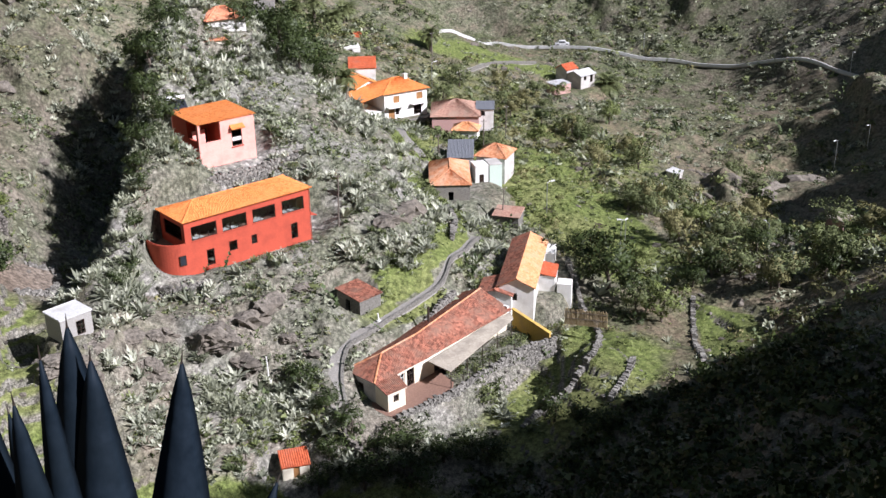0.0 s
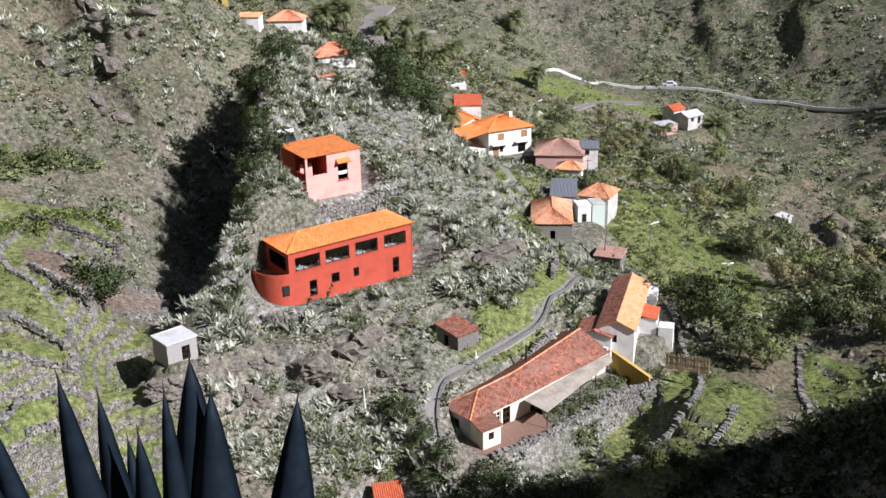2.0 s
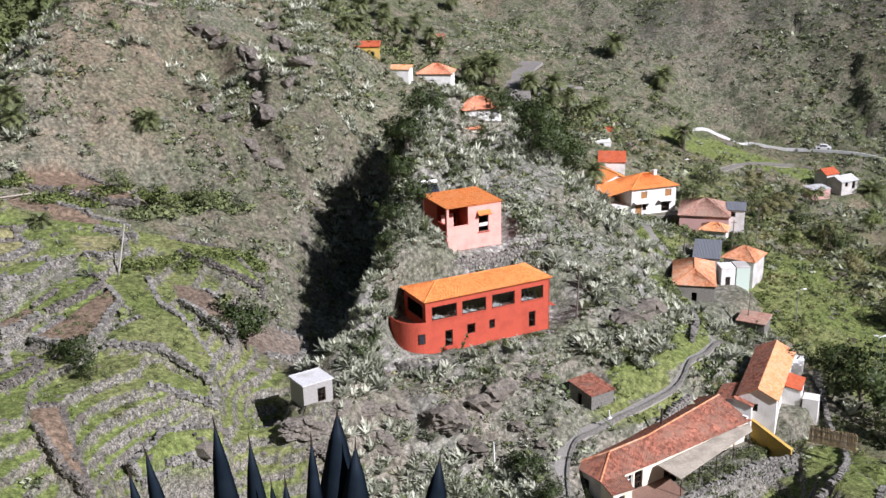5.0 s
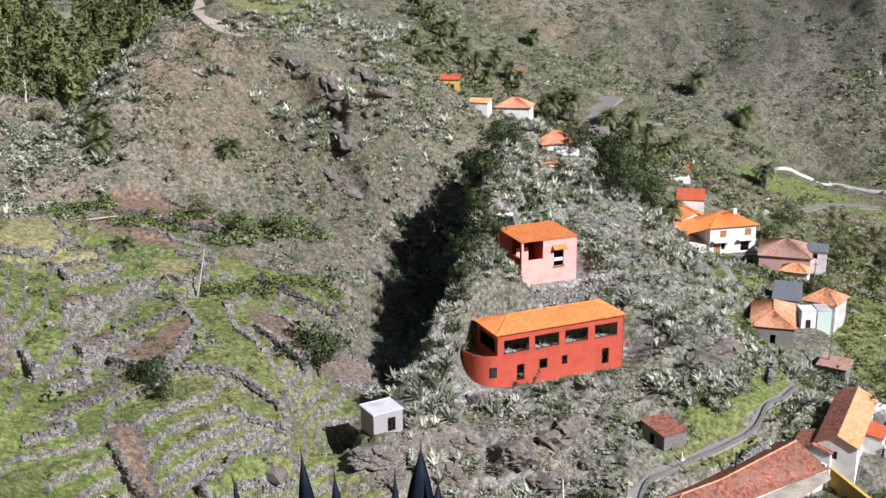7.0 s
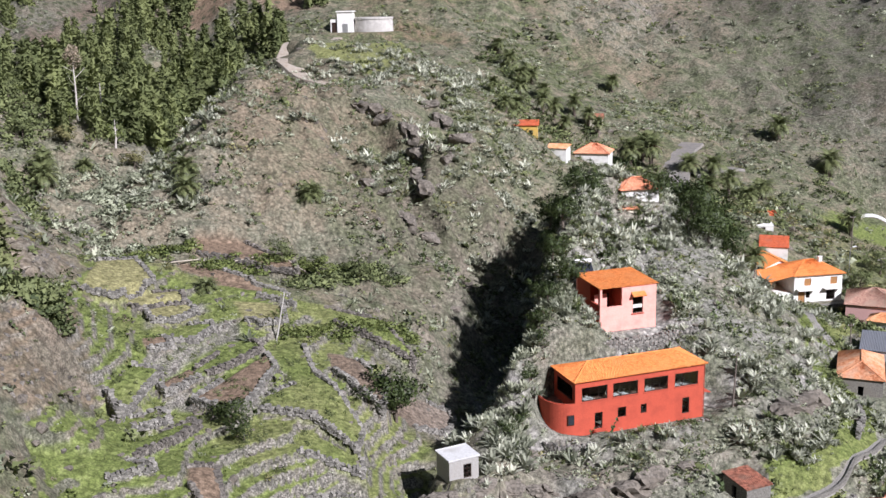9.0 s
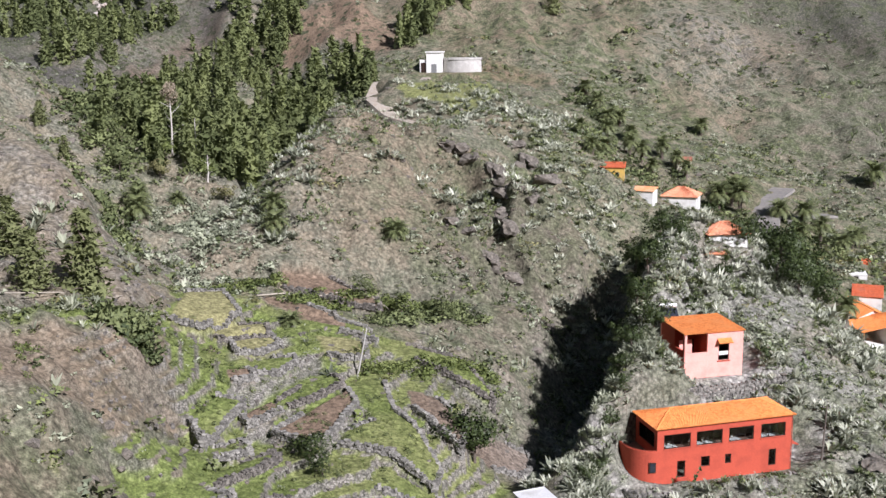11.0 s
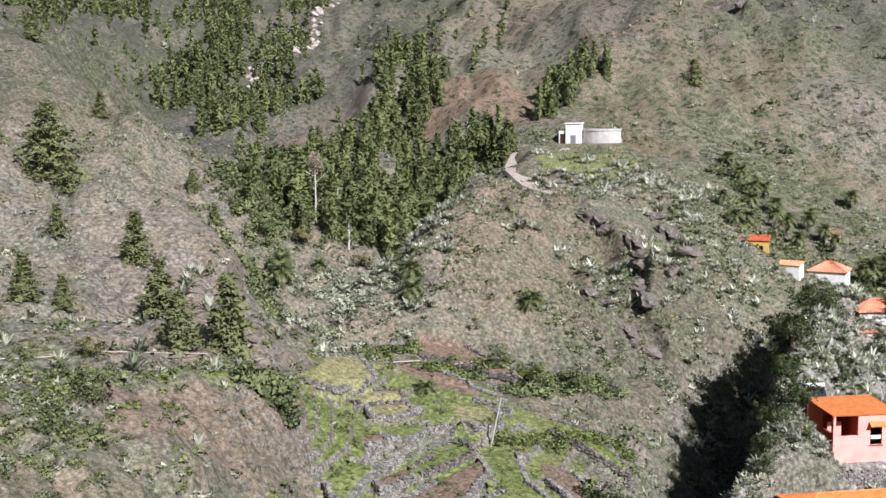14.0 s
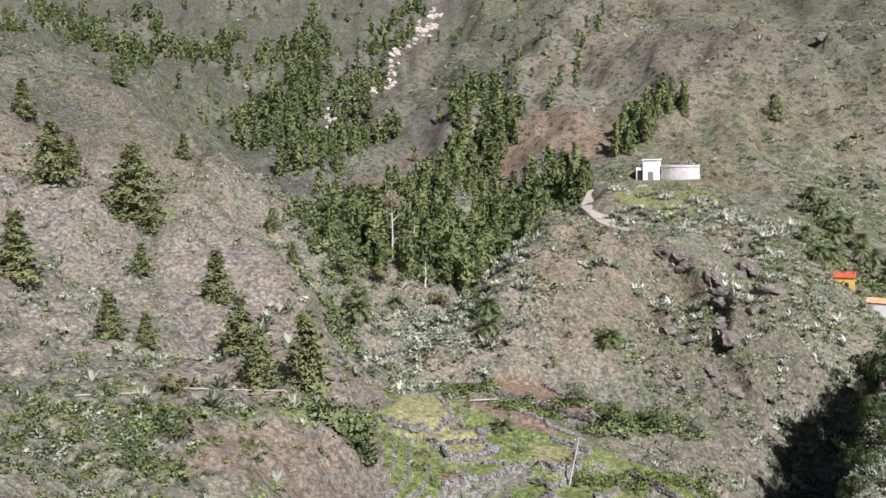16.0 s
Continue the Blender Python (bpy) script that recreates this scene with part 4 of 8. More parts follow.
def fill_opening(parent, o, place, thick, frame_material=None):
    """The window or door that sits in an opening."""
    a0, a1, c0, c1, kind = o[:5]
    fm = o[5] if len(o) > 5 else frame_material or FRAME_DARK

    def put(bm, x0, x1, y0, y1, z0, z1):
        vs = [bm.verts.new(place(*c)) for c in ((x0, y0, z0), (x1, y0, z0), (x1, y1, z0), (x0, y1, z0), (x0, y0, z1), (x1, y0, z1), (x1, y1, z1), (x0, y1, z1))]
        for f in ((3, 2, 1, 0), (4, 5, 6, 7), (0, 1, 5, 4), (1, 2, 6, 5), (2, 3, 7, 6), (3, 0, 4, 7)):
            bm.faces.new([vs[i] for i in f])

    if kind == "hole":
        return
    w, y0, y1 = 0.1, thick * 0.35, thick * 0.35 + 0.08
    bm = bmesh.new()
    put(bm, a0, a0 + w, y0, y1, c0, c1)
    put(bm, a1 - w, a1, y0, y1, c0, c1)
    put(bm, a0 + w, a1 - w, y0, y1, c1 - w, c1)
    put(bm, a0 + w, a1 - w, y0, y1, c0, c0 + w)
    if kind == "sash":
        put(bm, (a0 + a1) / 2 - 0.03, (a0 + a1) / 2 + 0.03, y0, y1, c0 + w, c1 - w)
        for k in (1, 2):
            z = c0 + (c1 - c0) * k / 3
            put(bm, a0 + w, (a0 + a1) / 2 - 0.03, y0, y1, z - 0.025, z + 0.025)
            put(bm, (a0 + a1) / 2 + 0.03, a1 - w, y0, y1, z - 0.025, z + 0.025)
    win = part("door" if kind == "door" else "window", bm, fm, parent)
    bm = bmesh.new()
    if kind in ("door", "shutter"):
        n = 2
        for k in range(n):
            x0, x1 = a0 + w + (a1 - a0 - 2 * w) * k / n + 0.01, a0 + w + (a1 - a0 - 2 * w) * (k + 1) / n - 0.01
            leaf = bmesh.new()
            put(leaf, x0, x1, y0 + 0.02, y1 - 0.01, c0 + w, c1 - w)
            put(leaf, x0 + 0.1, x1 - 0.1, y0, y0 + 0.02, c0 + w + 0.15, (c0 + c1) / 2 - 0.1)
            put(leaf, x0 + 0.1, x1 - 0.1, y0, y0 + 0.02, (c0 + c1) / 2 + 0.1, c1 - w - 0.15)
            part("leaf", leaf, fm, win)
        bm.free()
    else:
        put(bm, a0 + w, a1 - w, y0 + 0.03, y0 + 0.045, c0 + w, c1 - w)
        pane = part("pane", bm, GLASS, win)
        pane.visible_shadow = False


def tiled(bm, eave, top, pitch=0.24, rise=0.055):
    """Rows of half-round tiles that run from the eave line up to the top line (each a list of points of equal count)."""
    for (a, b), (d, c) in zip(zip(eave, eave[1:]), zip(top, top[1:])):
        a, b, c, d = Vector(a), Vector(b), Vector(c), Vector(d)
        n = max(1, int(max((b - a).length, (c - d).length) / pitch))
        up = (b - a).cross(d - a if (d - a).length > 0.01 else c - a).normalized()
        if up.z < 0:
            up.negate()
        prev = None
        for k in range(4 * n + 1):
            s = k / (4 * n)
            h = up * rise * math.sin(math.pi * ((k / 4) % 1.0))
            lo, hi = a.lerp(b, s), d.lerp(c, s)
            jig = 0.03 * math.sin(k * 12.9898)
            now = (bm.verts.new(lo + h + (lo - hi).normalized() * jig if (lo - hi).length > 0.01 else lo + h), bm.verts.new(hi + h))
            if prev:
                bm.faces.new((prev[0], now[0], now[1], prev[1]))
            prev = now
        for p in ((a, d), (b, c)):
            pass
        under = [bm.verts.new(p - up * 0.09) for p in (a, b, c, d)]
        edge = [bm.verts.new(p) for p in (a, b, c, d)]
        if (c - d).length > 0.02:
            bm.faces.new(under[::-1])
        else:
            bm.faces.new(under[2::-1])
        for k in range(4):
            k2 = (k + 1) % 4
            if (edge[k].co - edge[k2].co).length > 0.02:
                bm.faces.new((under[k], under[k2], edge[k2], edge[k]))
    return bm


def caps(parent, lines, material, radius=0.11):
    bm = bmesh.new()
    for a, b in lines:
        tube(bm, [a, b], radius, 6)
    part("ridge_tiles", bm, material, parent)


def roof_on(parent, L, W, h, kind, rise, over, material, ridge_material=None):
    """hip, gable (ridge along the length), mono (falls to the front) or flat."""
    o = over
    A, B, C, D = (-o, -o, h), (L + o, -o, h), (L + o, W + o, h), (-o, W + o, h)
    lines, slopes = [], []
    if kind == "hip":
        r = min((W / 2 + o), (L / 2 + o) - 0.3)
        E, F = (-o + r, W / 2, h + rise), (L + o - r, W / 2, h + rise)
        slopes = [([A, B], [E, F]), ([C, D], [F, E]), ([D, A], [E, E]), ([B, C], [F, F])]
        lines = [(E, F), (A, E), (D, E), (B, F), (C, F)]
    elif kind == "gable":
        E, F = (-o, W / 2, h + rise), (L + o, W / 2, h + rise)
        slopes = [([A, B], [E, F]), ([C, D], [F, E])]
        lines = [(E, F)]
    elif kind == "mono":
        slopes = [([A, B], [(-o, W + o, h + rise), (L + o, W + o, h + rise)])]
    else:
        bm = bmesh.new()
        slab(bm, [(A[0], A[1], h + 0.15), (B[0], B[1], h + 0.15), (C[0], C[1], h + 0.15), (D[0], D[1], h + 0.15)], 0.17)
        part("roof", bm, material, parent)
    for eave, top in slopes:
        bm = bmesh.new()
        tiled(bm, eave, top)
        part("roof_slope", bm, material, parent)
    if lines:
        caps(parent, lines, ridge_material or material)


def house(name, x, y, z, yaw, L, W, h, roof, rise, wall, tiles, label, front=(), left=(), right=(), over=0.3, thick=0.3, group="", category="house", below=2.5):
    """A house by its front left corner. The walls go below the level, into the slope."""
    ob = thing(name, pose(x, y, z, 0, 0, yaw), label, category, group)
    b = -below
    places = dict(
        front=lambda a, q, c: (a, q, c + b), right=lambda a, q, c: (L - q, a + thick, c + b),
        back=lambda a, q, c: (L - a, W - q, c + b), left=lambda a, q, c: (q, W - thick - a, c + b))
    opened = dict(front=front, right=right, back=(), left=left)
    for side, place in places.items():
        span = L if side in ("front", "back") else W - 2 * thick
        os_ = [(o[0], o[1], o[2] + below, o[3] + below, *o[4:]) for o in opened[side]]
        part("wall", wall_mesh(span, h + below, thick, os_, place), wall, ob)
        for o in os_:
            fill_opening(ob, o, place, thick)
    part("floor", boxed(thick, L - thick, thick, W - thick, -0.2, 0.0), INSIDE, ob)
    part("ceiling", boxed(thick, L - thick, thick, W - thick, h - 0.12, h - 0.02), INSIDE, ob)
    if roof == "gable":
        for u in (0.0, L - thick):
            bm = bmesh.new()
            tri = [(u, 0, h), (u, W, h), (u, W / 2, h + rise * W / (W + 2 * over))]
            lo = [bm.verts.new(p) for p in tri]
            hi = [bm.verts.new((p[0] + thick, p[1], p[2])) for p in tri]
            bm.faces.new(lo[::-1]), bm.faces.new(hi)
            for k in range(3):
                bm.faces.new((lo[k], lo[(k + 1) % 3], hi[(k + 1) % 3], hi[k]))
            part("gable", bm, wall, ob)
    roof_on(ob, L, W, h, roof, rise, over, tiles)
    return ob



# ---- the village ----
CLEAR = []                       # strips kept free of plants: (points, half width)


def ground_z(x, y):
    return float(land(np.array([x]), np.array([y]))[0])


red_house = house("red_house", 8.79, 124.69, 25.2, 22.2, 18.5, 6.2, 7.55, "hip", 1.3, RED_WALL, NEW_TILES,
                  "long brick-red rendered house with orange tiled hip roof",
                  front=[(0.9, 4.5, 4.75, 6.6, "window"), (5.3, 8.85, 4.75, 6.6, "window"), (9.75, 13.2, 4.75, 6.6, "window"), (14.2, 17.65, 4.75, 6.6, "window"),
                         (2.75, 3.85, 0.85, 3.05, "window"), (15.4, 16.45, 0.95, 3.15, "window"), (6.0, 7.2, 1.9, 3.25, "window"), (9.3, 10.15, 1.95, 3.2, "window")],
                  left=[(0.5, 5.1, 4.7, 6.7, "window")], over=0.35)


def red_house_extras():
    """The rounded terrace end, its parapet, the upper floor and the mullions."""
    a, b, mid, top = 3.05, 3.75, 3.75, 4.62
    arc = [(-a * math.sin(math.pi * k / 28), mid - b * math.cos(math.pi * k / 28)) for k in range(29)]
    inner = [(-(a - 0.25) * math.sin(math.pi * k / 28), mid - (b - 0.25) * math.cos(math.pi * k / 28)) for k in range(29)]
    bm = bmesh.new()
    rows = [[bm.verts.new((x, y, z)) for x, y in line] for line, z in ((arc, -2.5), (arc, top - 0.1), (arc, top), (inner, top), (inner, 3.6))]
    for lo, hi in zip(rows, rows[1:]):
        for k in range(28):
            bm.faces.new((lo[k + 1], lo[k], hi[k], hi[k + 1]))
    part("round_terrace_wall", bm, RED_WALL, red_house, "curved red parapet wall")
    bm = bmesh.new()
    slab(bm, [(x, y, 3.62) for x, y in inner[::-1]], 0.15)
    part("terrace_floor", bm, TILE_FLOOR, red_house)
    bm = bmesh.new()
    rail = [(x * 0.96, mid + (y - mid) * 0.97, top + 0.04) for x, y in arc]
    tube(bm, rail, 0.06, 6)
    part("coping", bm, DARK_RED, red_house)
    part("upper_floor", boxed(0.3, 18.2, 0.3, 5.9, 3.45, 3.6), TILE_FLOOR, red_house)
    part("dividing_wall", boxed(0.3, 18.2, 4.6, 4.72, 3.6, 7.4), INSIDE, red_house)
    for u0, u1 in ((0.9, 4.5), (5.3, 8.85), (9.75, 13.2), (14.2, 17.65)):
        for s in (0.34, 0.67):
            u = u0 + (u1 - u0) * s
            part("mullion", boxed(u - 0.03, u + 0.03, 0.1, 0.16, 4.85, 6.5), FRAME_DARK, red_house)
        part("window_sill", boxed(u0 - 0.1, u1 + 0.1, -0.07, 0.02, 4.66, 4.745), DARK_RED, red_house)
    small = part("window", boxed(-0.42, 0.42, -0.06, 0.08, -0.66, 0.66), FRAME_DARK, red_house)
    small.matrix_local = pose(-0.55, 0.02, 2.55, 0, 0, -11)
    part("pane", boxed(-0.32, 0.32, -0.075, -0.06, -0.56, 0.56), PANEL_GLASS, small)
    part("doorstep", boxed(2.4, 4.2, -0.7, -0.004, 0.1, 0.8), DARK_RED, red_house)
    part("side_canopy", slab(bmesh.new(), [(18.52, 0.4, 3.5), (19.9, 0.4, 3.2), (19.9, 2.4, 3.2), (18.52, 2.4, 3.5)], 0.1), RED_WALL, red_house)
    part("drainpipe", tube(bmesh.new(), [(18.56, -0.05, -0.5), (18.56, -0.05, 7.4)], 0.05, 6), DARK_RED, red_house)


red_house_extras()


def dining_table(u, v):
    ob = thing("dining_table", red_house.matrix_world @ pose(u, v, 3.6, 0, 0, 8), "dining table with a white cloth by the window", "table", "tables in the red house")
    part("tabletop", boxed(-0.7, 0.7, -0.45, 0.45, 0.72, 0.76), FRAME_WOOD, ob)
    cloth = bmesh.new()
    box(cloth, -0.74, 0.74, -0.49, 0.49, 0.764, 0.775)
    for s in (-1, 1):
        box(cloth, -0.74, 0.74, s * 0.49 - 0.005, s * 0.49 + 0.005, 0.5, 0.764)
    part("tablecloth", cloth, WHITE_CLOTH, ob)
    for x in (-0.62, 0.62):
        for y in (-0.38, 0.38):
            part("leg", tube(bmesh.new(), [(x, y, 0), (x, y, 0.72)], 0.03, 6), FRAME_WOOD, ob)


def dining_chair(u, v, turn):
    ob = thing("dining_chair", red_house.matrix_world @ pose(u, v, 3.6, 0, 0, turn), "wooden dining chair beside the table", "chair", "chairs in the red house")
    part("seat", boxed(-0.22, 0.22, -0.22, 0.22, 0.43, 0.47), FRAME_WOOD, ob)
    part("backrest", boxed(-0.22, 0.22, 0.18, 0.22, 0.55, 0.95), WHITE_CLOTH, ob)
    for x in (-0.19, 0.19):
        for y in (-0.19, 0.19):
            part("leg", boxed(x - 0.02, x + 0.02, y - 0.02, y + 0.02, 0, 0.93 if y > 0 else 0.43), FRAME_WOOD, ob)


for u in (2.6, 6.2, 8.0, 11.4, 15.2, 16.9):
    dining_table(u, 1.7)
    dining_chair(u - 0.35, 2.6, 0)
    dining_chair(u + 0.35, 2.6, 0)

pink_house = house("pink_house", 13.21, 140.38, 33.9, 21.2, 8.64, 7.6, 6.5, "mono", 0.25, PINK_WALL, NEW_TILES,
                   "salmon-pink house with low orange tiled roof and corner balcony", front=[(5.0, 6.6, 2.35, 4.9, "window"), (0.32, 3.35, 3.65, 6.35, "hole")],
                   left=[(4.2, 6.7, 3.9, 6.35, "hole")], over=0.22)


def pink_house_extras():
    for ob in pink_house.children:
        if ob.name.startswith("wall") and min(v.co.x for v in ob.data.vertices) < 0.01 and max(v.co.x for v in ob.data.vertices) < 0.4:
            ob.data.materials[0] = DARK_RED
    part("balcony_wall", boxed(0.3, 3.6, 3.3, 3.45, 2.6, 6.38), DARK_RED, pink_house)
    part("balcony_side", boxed(3.45, 3.6, 0.3, 3.3, 2.6, 6.38), DARK_RED, pink_house)
    part("balcony_floor", boxed(0.3, 3.45, 0.3, 3.3, 2.5, 2.6), TILE_FLOOR, pink_house)
    part("balcony_door", boxed(2.0, 2.95, 3.22, 3.3, 2.62, 4.7), FRAME_DARK, pink_house)
    part("inner_parapet", boxed(0.32, 2.2, 2.3, 2.42, 2.6, 4.9), PINK_WALL, pink_house)
    part("corner_post", tube(bmesh.new(), [(0.15, 0.15, 3.4), (0.15, 0.15, 6.5)], 0.06, 8), FRAME_WHITE, pink_house)
    bm = bmesh.new()
    tiled(bm, [(4.75, -0.75, 4.95), (6.85, -0.75, 4.95)], [(4.75, 0.0, 5.45), (6.85, 0.0, 5.45)])
    part("awning", bm, NEW_TILES, pink_house, "small orange tiled canopy")
    part("window_sill", boxed(4.85, 6.75, -0.14, 0.02, 2.24, 2.34), DARK_RED, pink_house)
    part("folded_blind", boxed(5.1, 6.5, 0.06, 0.1, 3.1, 3.6), WHITE_CLOTH, pink_house)
    stair = bmesh.new()
    for k in range(7):
        box(stair, -1.1, -0.004, 0.2 + 0.5 * k, 0.7 + 0.5 * k, -2.2, 0.3 + 0.36 * k)
    part("outside_stair", stair, DARK_RED, pink_house)
    part("stair_parapet", slab(bmesh.new(), [(-1.25, 0.0, 1.3), (-1.11, 0.0, 1.3), (-1.11, 3.8, 3.4), (-1.25, 3.8, 3.4)], 3.4), DARK_RED, pink_house)
    heater = thing("solar_water_heater", pink_house.matrix_world @ pose(0.4, 8.1, 0, 0, 0, -8), "solar water heater with white tank on a frame", "water heater")
    for x in (0.2, 2.2):
        part("stand", tube(bmesh.new(), [(x, 1.3, -1.6), (x, 1.3, 7.7)], 0.05, 6), GALVANISED, heater)
        part("stand", tube(bmesh.new(), [(x, 0.0, -1.6), (x, 0.0, 6.7)], 0.05, 6), GALVANISED, heater)
    for x in (0.0, 1.24):
        part("collector", slab(bmesh.new(), [(x, -0.3, 6.6), (x + 1.2, -0.3, 6.6), (x + 1.2, 1.35, 7.75), (x, 1.35, 7.75)], 0.1), PANEL_GLASS, heater, "dark glass collector panel")
    part("tank", tube(bmesh.new(), [(-0.1, 1.5, 8.0), (0.0, 1.5, 8.0), (2.4, 1.5, 8.0), (2.5, 1.5, 8.0)], 0.3, 12), WHITE_ENAMEL, heater, "white enamel tank")


pink_house_extras()

white_house = house("white_house", 55.55, 198.37, 20.75, 12.6, 9.84, 8.0, 5.45, "hip", 2.0, WHITE_WALL, NEW_TILES,
                    "two-storey white house with orange tiled hip roof",
                    front=[(2.05, 3.45, 3.3, 4.75, "shutter", FRAME_WOOD), (7.4, 8.85, 3.35, 4.8, "shutter", FRAME_WOOD), (0.9, 2.3, 0.0, 2.3, "door", FRAME_WOOD), (2.5, 3.3, 0.9, 2.2, "sash", FRAME_DARK), (6.7, 8.5, 0.3, 2.5, "sash", FRAME_DARK)], over=0.5)
part("porch_roof", slab(bmesh.new(), [(0.4, -1.3, 2.75), (4.3, -1.3, 2.75), (4.3, -0.004, 2.85), (0.4, -0.004, 2.85)], 0.12), WHITE_WALL, white_house)
part("porch_terrace", boxed(-0.6, 10.4, -2.2, -0.004, -3.0, -0.05), PALE_RUBBLE, white_house, "stone porch terrace")
part("balcony_slab", boxed(5.9, 9.4, -1.1, -0.004, 2.62, 2.75), WHITE_WALL, white_house)
bm = bmesh.new()
tiled(bm, [(-4.7, 8.6, 4.4), (-4.7, 0.6, 4.4)], [(-0.3, 8.4, 5.62), (-0.3, -0.4, 5.62)])
part("verandah_roof", bm, NEW_TILES, white_house, "orange tiled lean-to over the verandah")
part("verandah_floor", boxed(-4.4, -0.004, 0.6, 8.0, -2.0, 1.9), WHITE_WALL, white_house)
part("verandah_rail", boxed(-4.4, -4.25, 0.6, 8.0, 1.9, 2.8), WHITE_WALL, white_house)
for y in (0.8, 4.2, 7.7):
    part("verandah_post", boxed(-4.4, -4.2, y, y + 0.2, 2.8, 4.4), FRAME_WOOD, white_house)
chimney = part("chimney", boxed(6.4, 7.1, 3.0, 3.6, 6.4, 8.0), WHITE_WALL, white_house)
part("chimney_cap", boxed(6.3, 7.2, 2.9, 3.7, 8.0, 8.12), WHITE_WALL, chimney)

hut = house("cement_hut", -6.19, 107.82, 27.1, 29.2, 3.67, 3.2, 2.75, "flat", 0, CEMENT, PALE_SHEET,
            "small pale cement hut with sheeted flat roof", front=[(1.75, 2.75, 0.4, 2.05, "sash", FRAME_DARK)], over=0.12, thick=0.2, category="hut")
for u in (1.2, 2.6):
    part("roof_batten", boxed(u, u + 0.06, -0.1, 3.3, 2.81, 2.86), GALVANISED, hut)
part("roof_edge", boxed(-0.12, 3.79, 3.2, 3.32, 2.81, 2.95), PALE_SHEET, hut)

house("stone_shed", 28.73, 117.54, 19.5, 26.9, 3.6, 4.4, 2.35, "mono", 0.45, PALE_RUBBLE, OLD_TILES, "small rubble-stone shed with red tiled lean-to roof", over=0.2, category="shed",
      left=[(1.4, 2.2, 0.0, 1.8, "hole")])


def long_house():
    ob = thing("long_house", pose(0, 0, 14.0), "long low house with weathered clay tile roof and cream walls", "house")
    fr = [(27.0, 105.3, 2.9), (30.1, 106.5, 2.9), (34.3, 108.7, 2.9), (49.6, 117.7, 2.9)]
    rg = [(28.9, 108.7, 4.9), (30.6, 109.7, 4.9), (34.3, 111.9, 4.9), (46.6, 121.6, 4.9)]
    bk = [(24.5, 109.8, 2.9), (27.8, 111.9, 2.9), (31.6, 114.4, 2.9), (44.4, 125.2, 2.9)]
    back, ridge = bk[::-1], rg[::-1]
    slopes = [(fr[k:k + 2], rg[k:k + 2]) for k in range(3)] + [(back[k:k + 2], ridge[k:k + 2]) for k in range(3)] + [([bk[0], fr[0]], [rg[0], rg[0]])]
    for eave, top in slopes:
        bm = bmesh.new()
        tiled(bm, eave, top)
        part("roof_slope", bm, OLD_TILES, ob)
    bm = bmesh.new()
    tiled(bm, [(27.75, 102.75, 2.62), (30.65, 103.85, 2.62)], [(27.0, 105.28, 2.93), (30.15, 106.45, 2.93)])
    part("bay_roof", bm, OLD_TILES, ob)
    caps(ob, [(rg[0], fr[0]), (rg[0], bk[0]), (rg[0], rg[1]), (rg[1], rg[2]), (rg[2], rg[3])], MIXED_TILES, 0.13)

    def run(name, a, b, z1, material, openings=(), thick=0.4, z0=-1.5):
        a, b = Vector((*a, 0)), Vector((*b, 0))
        d = (b - a).normalized()
        n = Vector((-d.y, d.x, 0))

        def place(s, q, c):
            p = a + d * s + n * q
            return (p.x, p.y, c + z0)

        os_ = [(o[0], o[1], o[2] - z0, o[3] - z0, *o[4:]) for o in openings]
        part(name, wall_mesh((b - a).length, z1 - z0, thick, os_, place), material, ob)
        for o in os_:
            fill_opening(ob, o, place, thick)

    run("wall", (24.9, 109.5), (27.2, 105.7), 2.85, GREY_WALL, [(1.6, 2.5, 0.0, 2.0, "door", FRAME_DARK)])
    run("wall", (27.2, 105.7), (28.0, 103.1), 2.6, CREAM_WALL)
    run("wall", (28.0, 103.1), (30.4, 104.05), 2.58, CREAM_WALL, [(0.8, 1.6, 1.0, 2.0, "sash", FRAME_DARK)])
    run("wall", (30.4, 104.05), (29.8, 106.75), 2.6, CREAM_WALL)
    run("wall", (29.8, 106.75), (34.3, 109.15), 2.85, CREAM_WALL, [(0.7, 1.9, 0.3, 2.3, "sash", FRAME_WHITE), (2.2, 3.5, 0.0, 2.4, "sash", FRAME_DARK)])
    run("wall", (34.3, 109.15), (49.3, 118.0), 2.85, CREAM_WALL, [(2.0, 3.2, 0.0, 2.2, "door", FRAME_DARK), (6.0, 7.2, 1.0, 2.2, "sash"), (9.5, 10.7, 0.0, 2.2, "door"), (13.0, 14.2, 1.0, 2.2, "sash")])
    run("wall", (49.3, 118.0), (44.6, 124.8), 3.4, WHITE_WALL)
    run("wall", (44.6, 124.8), (31.6, 114.0), 2.85, GREY_WALL)
    run("wall", (31.6, 114.0), (24.9, 109.5), 2.85, GREY_WALL)
    part("floor", slab(bmesh.new(), [(25.2, 109.3, 0.0), (28.2, 103.5, 0.0), (30.2, 104.2, 0.0), (49.0, 118.0, 0.0), (44.6, 124.4, 0.0)], 0.2), TILE_FLOOR, ob)
    part("ceiling", slab(bmesh.new(), [(25.2, 109.3, 2.8), (27.5, 105.9, 2.8), (49.0, 118.0, 2.8), (44.6, 124.4, 2.8)], 0.1), INSIDE, ob)
    part("canopy", slab(bmesh.new(), [(34.75, 108.6, 2.7), (36.5, 105.4, 2.6), (49.0, 115.75, 2.6), (49.3, 117.5, 2.72), (46.4, 116.0, 2.78)], 0.14), CONCRETE, ob, "stained flat concrete canopy")
